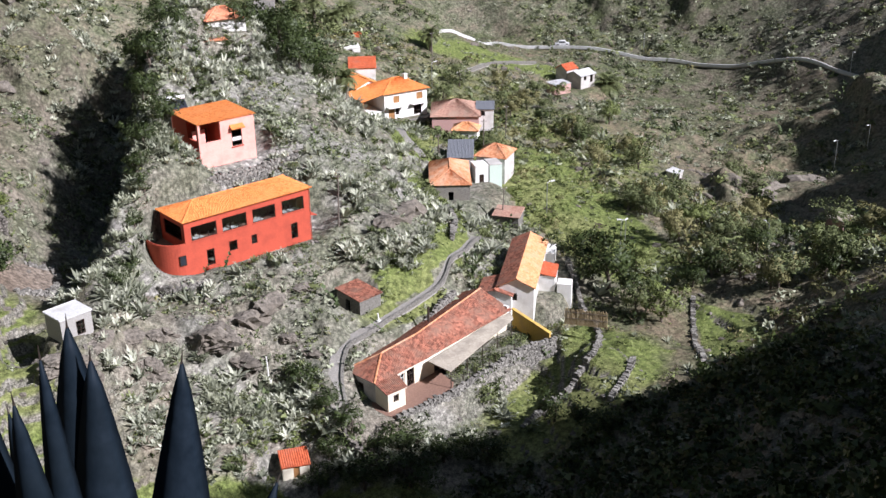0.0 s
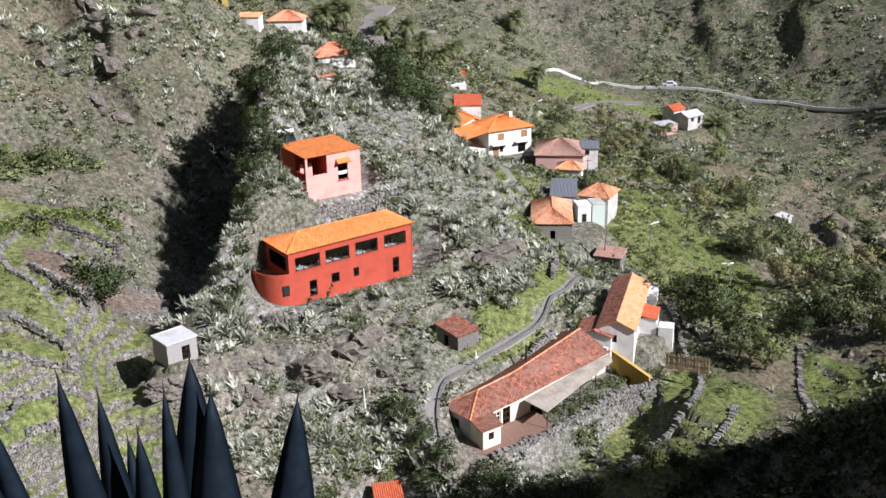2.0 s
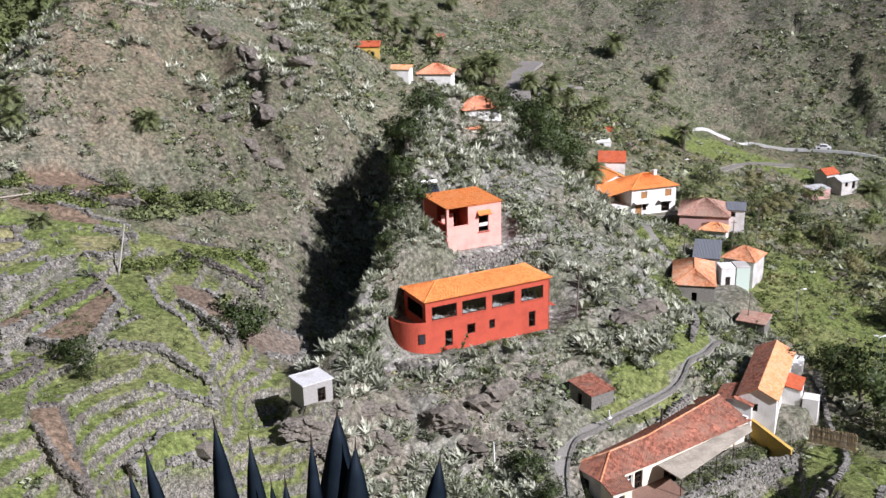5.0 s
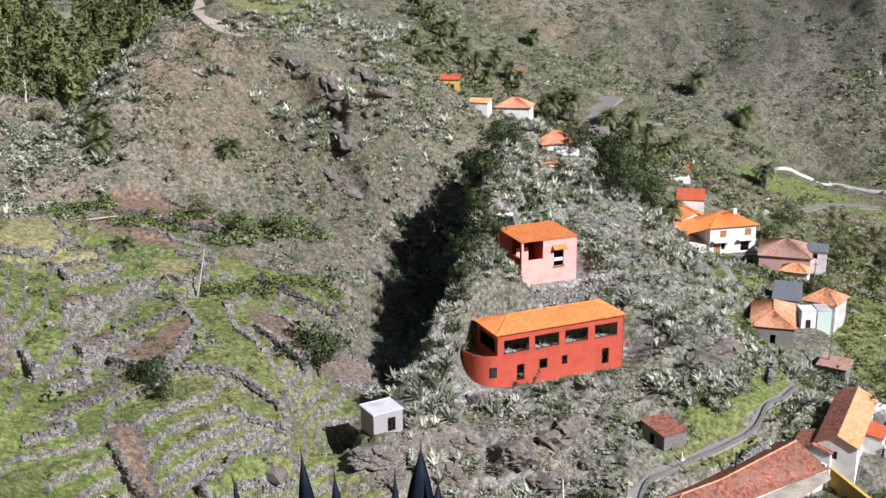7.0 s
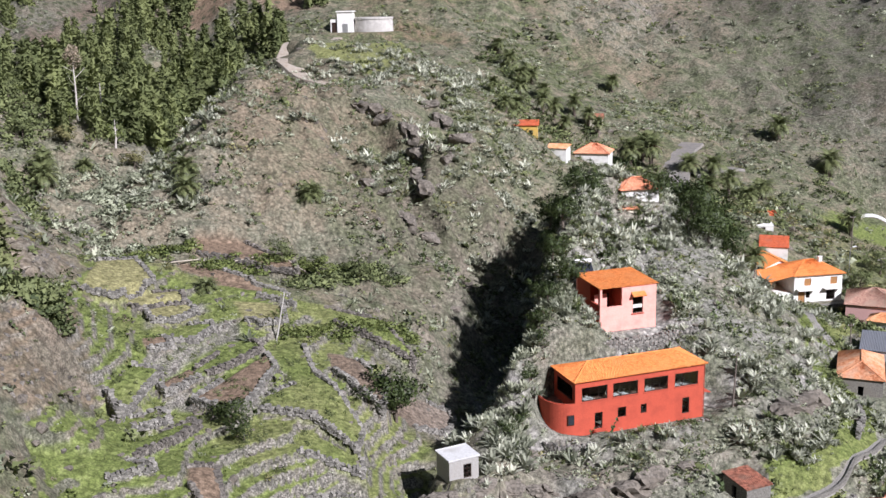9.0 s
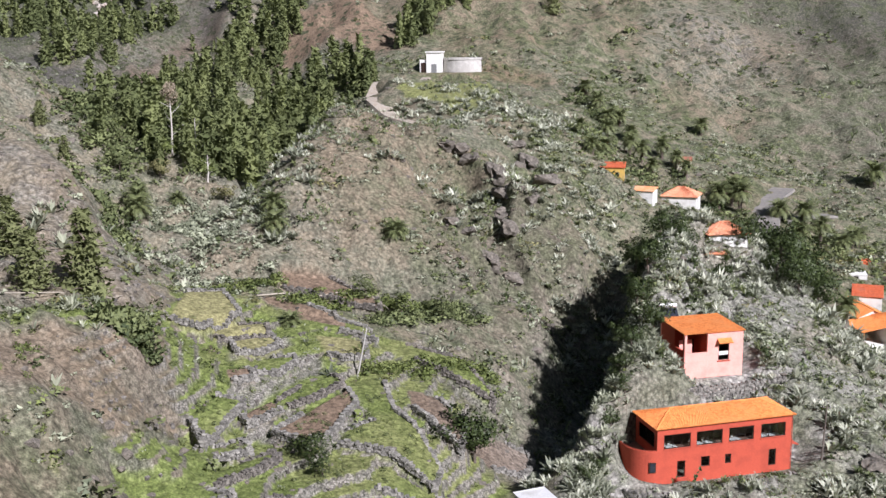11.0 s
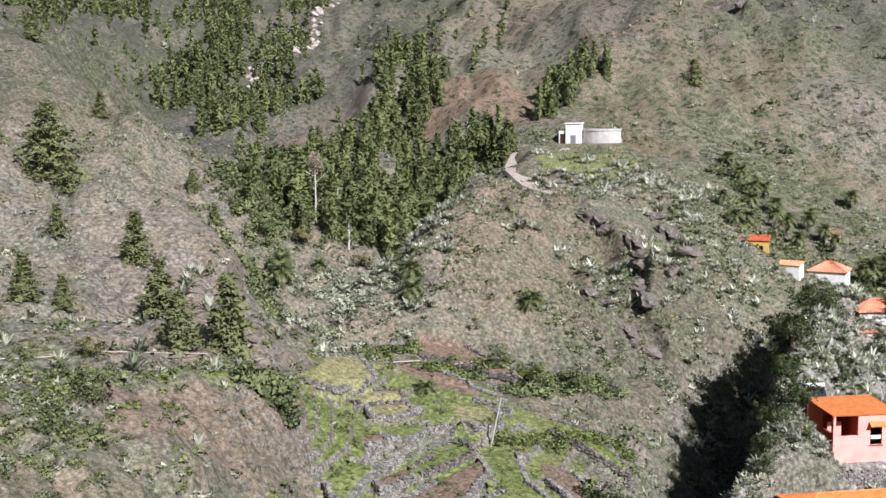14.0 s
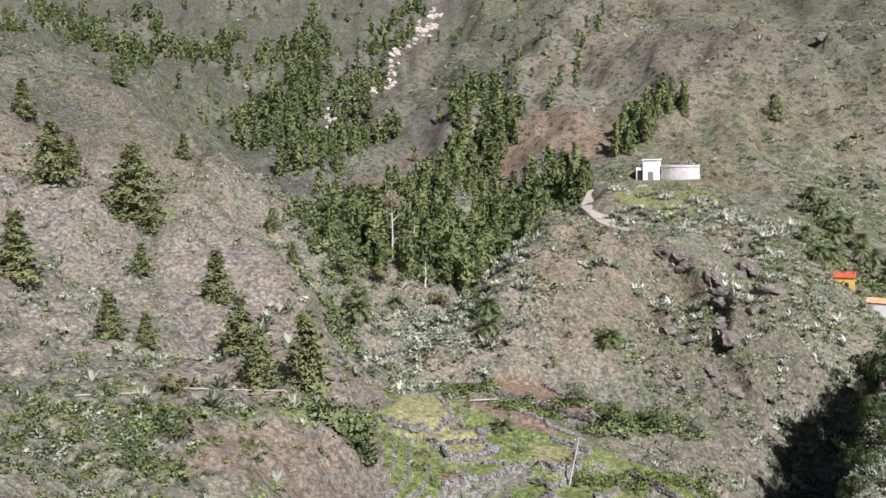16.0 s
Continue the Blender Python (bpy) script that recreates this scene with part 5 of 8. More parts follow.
    for k in range(5):
        s = k / 4
        x, y = 36.7 + 12.0 * s, 105.75 + 9.9 * s
        part("canopy_post", tube(bmesh.new(), [(x, y, -0.1), (x, y, 2.5)], 0.06, 6), DARK_METAL, ob)
    part("chimney_pipe", tube(bmesh.new(), [(37.2, 115.7, 3.6), (37.2, 115.7, 6.4)], 0.16, 8), DARK_METAL, ob, "dark iron stove pipe")


long_house()
solid("paved_terrace", slab(bmesh.new(), [(24.6, 105.0, 14.06), (28.5, 101.7, 14.06), (36.5, 104.8, 14.06), (37.5, 107.0, 14.06), (36.5, 110.6, 14.06), (34.5, 109.4, 14.06), (27.0, 106.0, 14.06)], 0.3), TILE_FLOOR,
      "brown tiled terrace before the long house", "terrace", kind="structure")
solid("yellow_garden_wall", slab(slab(bmesh.new(), [(49.7, 117.8, 16.9), (49.95, 117.95, 16.9), (53.1, 112.75, 15.2), (52.85, 112.6, 15.2)], 2.9), [(49.6, 117.9, 17.0), (50.05, 118.05, 17.0), (53.2, 112.7, 15.3), (52.75, 112.5, 15.3)], 0.08), YELLOW_WALL,
      "ochre yellow garden wall with a sloping top", "wall")
for k in range(9):
    s = k / 8
    x, y = 38.5 + 9.0 * s, 106.4 + 5.4 * s
    solid("fence_post", tube(bmesh.new(), [(x, y, 13.9), (x, y, 15.1)], 0.05, 6), DARK_METAL, "rusty iron fence post on the terrace edge", "fence post", "terrace fence posts")

# the house beyond, set across the slope, with white annexes
orange_house = house("orange_roofed_house", 53.25, 118.75, 16.05, 60.0, 16.6, 4.8, 3.0, "gable", 1.3, WHITE_WALL, PEACH_TILES, "narrow white house with a half-orange tiled gable roof", over=0.3,
                     front=[(2.0, 2.9, 0, 2.0, "door", FRAME_WOOD), (5.0, 6.0, 0.9, 2.0, "sash"), (9.0, 10.0, 0.9, 2.0, "sash")], left=[(1.2, 2.2, 0.9, 2.0, "sash")])
bm = bmesh.new()
tiled(bm, [(16.95, 5.13, 3.05), (-0.33, 5.13, 3.05)], [(16.95, 2.44, 4.38), (-0.33, 2.44, 4.38)])
part("old_roof_side", bm, OLD_TILES, orange_house, "dark weathered tiles on the back slope")
house("white_annexe", 53.6, 117.6, 18.2, 60.0, 4.2, 0.1 + 2.4, 2.5, "mono", 0.5, WHITE_WALL, RED_TILES, "small white annexe with a red lean-to roof", over=0.15, category="annexe").matrix_world = pose(58.2, 122.7, 15.75, 0, 0, 60.0)
house("white_annexe", 0, 0, 0, 0, 2.0, 2.0, 1.9, "flat", 0, WHITE_WALL, WHITE_WALL, "white cubic outbuilding on the terrace", over=0.02, category="annexe").matrix_world = pose(60.1, 121.3, 15.2, 0, 0, 60.0)
house("white_annexe", 0, 0, 0, 0, 3.6, 2.2, 1.5, "flat", 0, WHITE_WALL, WHITE_WALL, "white flat-roofed lean-to beside the orange roof", over=0.05, category="annexe").matrix_world = pose(62.2, 131.6, 15.9, 0, 0, 60.0)
house("low_tiled_link", 0, 0, 0, 0, 4.9, 4.6, 2.7, "gable", 0.8, WHITE_WALL, OLD_TILES, "low white outbuilding with old tiled roof", over=0.25, category="outbuilding").matrix_world = pose(50.3, 119.6, 15.3, 0, 0, 58.0)

house("orange_wing", 57.4, 206.6, 21.5, 102.6, 12.0, 5.8, 4.6, "gable", 1.4, WHITE_WALL, NEW_TILES, "white house wing with orange tiled gable roof", over=0.35)
house("red_roofed_house", 53.0, 216.0, 25.2, -14.0, 5.6, 4.2, 2.6, "mono", 1.5, WHITE_WALL, RED_TILES, "small white house with bright red lean-to roof", over=0.2)
house("white_flat_house", 51.6, 229.0, 26.9, -8.0, 7.2, 4.6, 2.4, "flat", 0, WHITE_WALL, WHITE_WALL, "flat-roofed white house among trees", over=0.05, front=[(1.0, 2.0, 0.8, 2.2, "sash"), (4.5, 5.5, 0.8, 2.2, "sash")])
house("brown_roofed_house", 62.9, 190.6, 21.9, -20.0, 9.2, 10.0, 1.0, "hip", 2.2, TERRACE_PINK, DULL_TILES, "pink-washed house with faded brown hip roof", over=0.35)
house("grey_roofed_house", 72.4, 191.2, 21.3, -22.0, 3.4, 4.6, 2.0, "mono", 0.4, WHITE_WALL, GREY_SHEET, "white house with grey sheet roof", over=0.2, front=[(0.8, 1.7, 0.6, 1.6, "sash")])
house("red_hip_house", 65.0, 184.6, 20.6, -28.0, 4.8, 3.6, 1.0, "hip", 1.2, WHITE_WALL, PEACH_TILES, "small house with red-orange hip roof", over=0.3)
house("faded_roofed_house", 56.4, 151.8, 19.4, 72.0, 12.0, 6.4, 3.1, "hip", 1.7, STONE_WALL, MIXED_TILES, "old stone house with faded orange hip roof", over=0.25, left=[(2.6, 3.4, 0.0, 1.9, "hole")])
house("slate_grey_house", 57.2, 165.2, 19.4, -21.0, 4.4, 9.0, 3.5, "mono", 0.5, GREY_WALL, GREY_SHEET, "house with flat slate-grey sheet roof", over=0.15)
house("tan_roofed_house", 62.4, 164.8, 20.2, -40.0, 5.2, 5.4, 2.6, "hip", 1.7, GREY_WALL, MIXED_TILES, "stone house with sun-faded tan hip roof", over=0.4, front=[(1.5, 2.5, 0.0, 2.0, "door", FRAME_DARK)])
house("white_house_small", 60.2, 159.4, 19.0, -4.0, 2.3, 3.0, 3.6, "flat", 0, WHITE_WALL, WHITE_WALL, "narrow white house with flat roof", over=0.03, front=[(0.7, 1.5, 0.4, 2.2, "door", FRAME_DARK)])
house("mint_house", 62.7, 159.2, 18.8, -4.0, 2.2, 3.2, 3.9, "flat", 0, MINT_WALL, GREY_WALL, "pale mint-washed house with flat roof", over=0.03)
house("red_roofed_shed", 58.2, 146.4, 17.6, -36.0, 4.2, 3.6, 1.3, "mono", 0.4, PALE_RUBBLE, DULL_TILES, "stone shed with red tiled roof", over=0.2, category="shed", left=[(1.0, 1.8, 0.0, 1.0, "hole")])
house("valley_cottage", 14.4, 98.4, 11.0, -3.0, 3.0, 2.5, 1.6, "mono", 0.6, CREAM_WALL, RED_TILES, "small cream cottage with red tile roof under trees", over=0.15, category="cottage", front=[(1.2, 1.9, 0.0, 1.4, "door", FRAME_WOOD)])
house("far_orange_house", 3.0, 243.2, 47.3, -4.0, 5.2, 4.0, 3.0, "mono", 0.8, YELLOW_WALL, RED_TILES, "small ochre house with red-orange roof", over=0.3, front=[(1.0, 1.9, 0.8, 1.9, "sash"), (3.2, 4.1, 0.8, 1.9, "sash")])
house("far_tiled_house", 17.2, 250.2, 40.2, -14.0, 8.0, 6.6, 2.5, "hip", 2.0, WHITE_WALL, SALMON_TILES, "white house with salmon-orange hip roof", over=0.4, right=[(1.5, 2.5, 0.8, 2.0, "sash")])
house("far_white_terrace", 9.8, 240.6, 44.3, -20.0, 5.0, 3.4, 1.1, "mono", 0.6, WHITE_WALL, PEACH_TILES, "low white terrace house with faded orange roof", over=0.2)
house("tree_hidden_house", 20.4, 179.5, 44.3, 12.0, 6.6, 5.0, 2.4, "hip", 1.8, WHITE_WALL, SALMON_TILES, "orange-roofed house half hidden by trees", over=0.4)
house("tree_hidden_annexe", 18.6, 177.0, 41.5, 8.0, 4.2, 3.2, 2.4, "mono", 0.7, CREAM_WALL, SALMON_TILES, "annexe with orange roof half hidden by trees", over=0.3, category="annexe")
house("pink_cottage", 58.6, 241.4, 26.6, -22.0, 3.4, 3.0, 2.5, "gable", 0.9, TERRACE_PINK, RED_TILES, "small pink cottage with red gable roof", over=0.2, category="cottage")
house("valley_house", 117.4, 235.8, 13.3, 22.0, 5.2, 4.6, 2.2, "gable", 1.0, GREY_WALL, PALE_SHEET, "grey two-storey valley house with pale roof", over=0.3, front=[(1.0, 2.0, 1.0, 2.2, "sash"), (3.4, 4.4, 0.2, 2.1, "sash")])
house("red_gable_house", 115.6, 240.4, 13.3, 22.0, 4.0, 3.8, 2.9, "gable", 1.2, GREY_WALL, RED_TILES, "small house with red gable roof", over=0.25)
house("pink_flat_house", 108.4, 231.8, 12.5, 14.0, 5.0, 3.4, 2.5, "mono", 0.3, TERRACE_PINK, PALE_SHEET, "pink flat-roofed valley house", over=0.15, front=[(2.0, 3.0, 0.8, 2.0, "sash")])
house("stream_shack", 108.2, 173.6, 8.8, 30.0, 2.6, 2.2, 2.0, "mono", 0.3, GREY_WALL, PALE_SHEET, "small grey shack by the stream", over=0.2, category="shack", front=[(0.6, 1.4, 0, 1.7, "hole")])
house("roadside_house", 22.0, 280.6, 44.6, -10.0, 4.4, 4.0, 2.7, "gable", 1.0, CREAM_WALL, OLD_TILES, "roadside house with dull tiled roof", over=0.3)
house("ruined_wall_house", 107.6, 124.0, 16.2, 20.0, 3.4, 3.0, 2.6, "flat", 0, TERRACE_PINK, CONCRETE, "small concrete water house among bushes", over=0.05, category="hut", front=[(0.4, 3.0, 0.8, 2.4, "hole")])


def tank_building():
    ob = thing("water_tank_building", pose(-46.2, 325.6, 69.3, 0, 0, -3), "white water tank building on the hill shoulder", "tank building")
    part("tower", boxed(-3.2, 1.4, 0, 4.4, -2, 6.0), WHITE_WALL, ob)
    part("tower_roof", boxed(-3.5, 1.7, -0.3, 4.7, 6.0, 6.35), WHITE_WALL, ob)
    part("tower_door", boxed(-1.6, 0.0, -0.08, -0.003, 0.0, 2.6), GALVANISED, ob)
    part("porch", boxed(-5.4, -3.2, 0.6, 4.0, -2, 3.9), WHITE_WALL, ob)
    # Dark panel on the solid porch; its colour stands for the shaded inside.
    part("porch_opening", boxed(-5.0, -3.5, 0.5, 0.597, 0.0, 3.0), FRAME_DARK, ob)
    bm = bmesh.new()
    n = 40
    lo, hi, wide, top = [], [], [], []
    for k in range(n):
        a = 2 * math.pi * k / n
        x, y = 7.2 + 5.9 * math.cos(a), 4.6 + 4.4 * math.sin(a)
        lo.append(bm.verts.new((7.2 + (x - 7.2) * 1.04, y, -2)))
        hi.append(bm.verts.new((x, y, 3.7)))
        wide.append(bm.verts.new((7.2 + (x - 7.2) * 1.04, 4.6 + (y - 4.6) * 1.04, 3.75)))
        top.append(bm.verts.new((7.2 + (x - 7.2) * 1.04, 4.6 + (y - 4.6) * 1.04, 4.3)))
    for r0, r1 in ((lo, hi), (hi, wide), (wide, top)):
        for k in range(n):
            bm.faces.new((r0[k], r0[(k + 1) % n], r1[(k + 1) % n], r1[k]))
    bm.faces.new(top)
    part("round_tank", bm, GREY_WALL, ob, "round stained tank wall")


tank_building()


# ---- roads and paths ----
def strip(name, pts, half, material, label, lift=0.12, kerb=None, category="road", every=2.0):
    """A way laid on the land, level across."""
    line = []
    for (ax, ay), (bx, by) in zip(pts, pts[1:]):
        n = max(1, int(math.hypot(bx - ax, by - ay) / every))
        line += [(ax + (bx - ax) * k / n, ay + (by - ay) * k / n) for k in range(n)]
    line = np.array(line + [pts[-1]], float)
    for _ in range(3):
        line[1:-1] = (line[:-2] + 2 * line[1:-1] + line[2:]) / 4
    d = np.gradient(line, axis=0)
    d /= np.linalg.norm(d, axis=1)[:, None]
    side = np.stack([d[:, 1], -d[:, 0]], 1)
    z = np.mean([land(*(line + side * s).T) for s in (-half, 0, half)], 0) + 0.1
    for _ in range(3):
        z[1:-1] = np.maximum((z[:-2] + 2 * z[1:-1] + z[2:]) / 4, z[1:-1] - 0.1)
    bm = bmesh.new()
    rows = []
    for p, s, h in zip(line, side, z + lift):
        rows.append([bm.verts.new((p[0] + s[0] * q, p[1] + s[1] * q, h - drop)) for q, drop in ((-half - 0.3, 1.0), (-half, 0), (half, 0), (half + 0.25, 0.6))])
    for r0, r1 in zip(rows, rows[1:]):
        for k in range(3):
            bm.faces.new((r0[k], r0[k + 1], r1[k + 1], r1[k]))
    bmesh.ops.recalc_face_normals(bm, faces=bm.faces)
    way = solid(name, bm, material, label, category, kind="structure")
    CLEAR.append(([tuple(p) for p in line], half + 0.4))
    if kerb:
        sgn, tall, km, kl = kerb
        bm = bmesh.new()
        rows = []
        for p, s, h in zip(line, side, z + lift):
            c = [(sgn * half, 0), (sgn * (half + 0.35), 0), (sgn * (half + 0.35), tall), (sgn * half, tall)]
            rows.append([bm.verts.new((p[0] + s[0] * q, p[1] + s[1] * q, h + e - 0.3 * (e == 0))) for q, e in c])
        for r0, r1 in zip(rows, rows[1:]):
            for k in range(4):
                bm.faces.new((r0[k], r0[(k + 1) % 4], r1[(k + 1) % 4], r1[k]))
        bm.faces.new(rows[0][::-1])
        bm.faces.new(rows[-1])
        bmesh.ops.recalc_face_normals(bm, faces=bm.faces)
        solid("road_parapet", bm, km, kl, "parapet", kind="structure")


strip("valley_road", [(86, 257), (95, 266), (108, 276), (123, 271), (136, 263), (154, 250.5), (168, 237), (175, 222), (178, 207), (176, 190)], 0.75, CONCRETE, "narrow grey valley road cut into the slope", kerb=(1, 0.5, PALE_SHEET, "low pale parapet along the valley road"))
strip("lower_lane", [(82, 230), (92.5, 241.5), (103, 250), (113, 256)], 0.9, PATHSTONE, "narrow stone lane between fields", kerb=(1, 0.4, PALE_RUBBLE, "low stone kerb of the lane"), category="lane")
strip("village_road", [(38, 238), (40.3, 249), (42.5, 262), (45.5, 274), (50, 284)], 3.6, ASPHALT, "grey asphalt village road climbing the hill", lift=0.4)
strip("turning_place", [(47, 262), (55, 266), (60, 270)], 2.0, ASPHALT, "grey asphalt turning place", lift=0.4)
strip("tank_track", [(-30, 254), (-38, 261), (-49, 270), (-57, 281), (-59, 292), (-57, 304), (-54, 313), (-50, 321)], 3.0, EARTH, "pale dirt track to the water tank", category="track")
strip("village_path", [(22.2, 103.5), (22.6, 107.5), (24.0, 111.5), (29.2, 115.6), (33.8, 118.6), (41.5, 123.8), (43.6, 127.5), (47, 131), (52, 138.5)], 0.75, PATHSTONE, "cobbled village path between stone walls", lift=0.02, kerb=(1, 0.28, PALE_RUBBLE, "low whitewashed path wall"), category="path", every=1.0)
strip("upper_path", [(52.5, 165), (52, 174), (54, 184), (55, 190)], 0.8, PATHSTONE, "pale footpath to the upper houses", category="path", every=1.0)


# ---- dry stone walls ----
def stone_block(r):
    c = np.array([(x, y, z) for x in (-1, 1) for y in (-1, 1) for z in (-1, 1)], float) * 0.5
    return c * r.uniform(0.75, 1.1, (8, 3)) + r.normal(size=(8, 3)) * 0.05


BLOCK_FACES = np.array([(0, 1, 3), (0, 3, 2), (4, 6, 7), (4, 7, 5), (0, 4, 5), (0, 5, 1), (2, 3, 7), (2, 7, 6), (0, 2, 6), (0, 6, 4), (1, 5, 7), (1, 7, 3)])


def stone_wall(pts, tall, label, top=None, thick=0.5, course=0.23, seed=1, material=None):
    """Courses of rough stones along a line on the land; top: one height for its crown."""
    r = np.random.default_rng(seed)
    vs, fs, n = [], [], 0
    for (ax, ay), (bx, by) in zip(pts, pts[1:]):
        L = math.hypot(bx - ax, by - ay)
        turn = math.atan2(by - ay, bx - ax)
        c, s = math.cos(turn), math.sin(turn)
        run = np.arange(0.15, L, 0.33)
        rx, ry = ax + (bx - ax) * run / L, ay + (by - ay) * run / L
        zs, zd = land(rx, ry), land(rx + s * 0.9, ry - c * 0.9)
        for k0, a in enumerate(run):
            x, y = ax + (bx - ax) * a / L, ay + (by - ay) * a / L
            g = float(zs[k0]) - 0.4
            hi = (top if top is not None else g + 0.4 + tall) + r.normal() * 0.1
            lo = min(g, float(zd[k0]) - 0.4, hi - 0.6)
            lo = max(lo, hi - 4.5)
            for z in np.arange(lo, hi, course):
                v = stone_block(r) * np.array([r.uniform(0.28, 0.5), thick * r.uniform(0.85, 1.2), course * 1.12])
                jx, jy = r.normal() * 0.06, r.normal() * 0.06
                w = np.stack([v[:, 0] * c - v[:, 1] * s + x + jx, v[:, 0] * s + v[:, 1] * c + y + jy, v[:, 2] + z + course / 2], 1)
                vs.append(w)
                fs.append(BLOCK_FACES + 8 * n)
                n += 1
    me = mesh_from("dry_stone_wall", np.concatenate(vs), np.concatenate(fs), material or PALE_RUBBLE)
    return tagged(new("dry_stone_wall", me), label, "stone wall", "dry stone walls")


DARK_DRY = "dark basalt dry-stone terrace wall"
PALE_DRY = "pale lichen-grey dry-stone terrace wall"
stone_wall([(28.6, 101.6), (36.6, 104.6), (48.4, 111.8), (53.8, 112.8)], 1.0, "rough stone retaining wall below the paved terrace", top=14.3, seed=2)
stone_wall([(8.0, 134.6), (10.9, 135.6), (15.6, 137.7), (22.5, 140.6), (27.0, 143.0)], 1.6, "rubble retaining wall below the pink house", top=33.9, seed=3)
stone_wall([(3.8, 124.5), (4.6, 122.6), (6.4, 121.6), (9.0, 121.6), (13.0, 123.4), (19.0, 126.3), (26.5, 129.6)], 0.9, "low stone kerb wall round the red house", top=25.6, seed=4)
for k, (pts, tall, mat) in enumerate([
    ([(43.7, 100.2), (50.5, 101.9), (55.5, 105.0), (59.5, 111.0), (62.1, 117.6)], 0.35, PALE_RUBBLE), ([(53.4, 96.4), (57.8, 100.0), (60.5, 104)], 0.35, PALE_RUBBLE),
    ([(76.8, 116.5), (71.5, 107.0), (67.6, 98.5)], 0.25, PALE_RUBBLE),
    ([(22, 101), (24, 98), (29, 96)], 1.2, RUBBLE),
    ([(46.5, 133.0), (49.5, 139.5), (50.8, 147.0)], 1.2, PALE_RUBBLE), ([(31.5, 113.0), (36.5, 116.6), (43.0, 122.0)], 1.4, PALE_RUBBLE), ([(61.0, 118.5), (62.5, 124.0), (64.0, 131)], 1.2, PALE_RUBBLE),
]):
    stone_wall(pts, tall, PALE_DRY if mat is PALE_RUBBLE else DARK_DRY, thick=0.5 if tall > 1 else 0.65, seed=10 + k, material=mat)


# the walls that hold up the beds stand along their lower edges
for k, (kind, height, outline) in enumerate(BEDS):
    q = np.array(outline)
    mid = q.mean(0)
    ends = np.roll(q, -1, 0)
    half = (q + ends) / 2
    away = (half - mid) / np.linalg.norm(half - mid, axis=1)[:, None]
    drop = land(*(half - away * 0.6).T) - land(*(half + away * 1.3).T)
    for j in np.where(drop > 0.3)[0]:
        stone_wall([tuple(q[j] - away[j] * 0.25), tuple(ends[j] - away[j] * 0.25)], 0.3, PALE_DRY if k % 4 else DARK_DRY, thick=0.6, seed=40 + 9 * k + int(j), material=PALE_RUBBLE if k % 4 else RUBBLE)


# ---- posts, lamps, pipes, fences ----
def utility_pole(x, y, tall, lean=0.0, pale=False):
    ob = thing("utility_pole", pose(x, y, ground_z(x, y) - 0.3, lean * 0.4, lean, 0), "pale leaning cable pole" if pale else "weathered wooden cable pole", "pole", "cable poles")
    part("pole", tube(bmesh.new(), [(0, 0, 0), (0, 0, tall * 0.5), (0, 0, tall)], 0.13, 8, 0.08), PALE_BARK_POLE if pale else POLE_WOOD, ob)
    part("crossarm", boxed(-0.5, 0.5, -0.05, 0.05, tall - 0.5, tall - 0.4), POLE_WOOD, ob)
    for s in (-0.42, 0.42):
        part("insulator", tube(bmesh.new(), [(s, 0, tall - 0.4), (s, 0, tall - 0.25)], 0.04, 6), WHITE_ENAMEL, ob)


def street_lamp(x, y, tall, turn):
    ob = thing("street_lamp", pose(x, y, ground_z(x, y) - 0.2, 0, 0, turn), "grey steel street lamp with a short arm", "street lamp", "street lamps")
    part("post", tube(bmesh.new(), [(0, 0, 0), (0, 0, tall)], 0.09, 8, 0.06), GALVANISED, ob)
    part("arm", tube(bmesh.new(), [(0, 0, tall - 0.05), (0.5, 0, tall + 0.1), (0.9, 0, tall + 0.12)], 0.04, 6), GALVANISED, ob)
    head = bmesh.new()
    tube(head, [(0.75, 0, tall + 0.1), (0.95, 0, tall + 0.12), (1.25, 0, tall + 0.12), (1.4, 0, tall + 0.1)], 0.09, 8, 0.13)
    part("lamp_head", head, WHITE_ENAMEL, ob, "pale lamp head")


PALE_BARK_POLE = surface("bleached_pole_wood", (0.40, 0.38, 0.35), (0.56, 0.54, 0.50), 2, 0.9, None, 0.4, 0.01)
for x, y, tall, turn in [(69.8, 151.2, 5.6, 10), (77.1, 137.3, 4.8, 160), (75.8, 136.4, 5.0, 20), (92.1, 153.5, 4.4, 30), (144.0, 171.0, 6.5, 200), (151.0, 170.2, 5.5, 200), (147.8, 258.8, 5.0, 240), (177.7, 209.9, 5.5, 250), (71.9, 217.4, 6.0, 20), (97, 128, 4, 90)]:
    street_lamp(x, y, tall, turn)
for x, y, tall, lean, pale in [(29.9, 132.2, 8.0, 2, False), (79.0, 191.9, 7.5, 1, False), (-29.7, 130.2, 7.2, 13, True), (76.6, 231.1, 8.0, 0, False), (60.2, 147.5, 6.5, 3, False), (56.5, 167.5, 5.0, -2, False), (40.4, 203.0, 5.0, 0, False), (68.0, 176.0, 7, 1, False)]:
    utility_pole(x, y, tall, lean, pale)


def white_post(x, y, tall):
    ob = thing("marker_post", pose(x, y, ground_z(x, y) - 0.1), "whitewashed marker post with a wide foot", "post", "white posts")
    part("foot", tube(bmesh.new(), [(0, 0, 0), (0, 0, 0.5)], 0.36, 8, 0.3), WHITE_WALL, ob)
    part("shaft", tube(bmesh.new(), [(0, 0, 0.5), (-0.1, 0, tall)], 0.11, 8, 0.08), WHITE_WALL, ob)


white_post(15.5, 110.4, 3.6)
white_post(30.8, 116.4, 1.5)


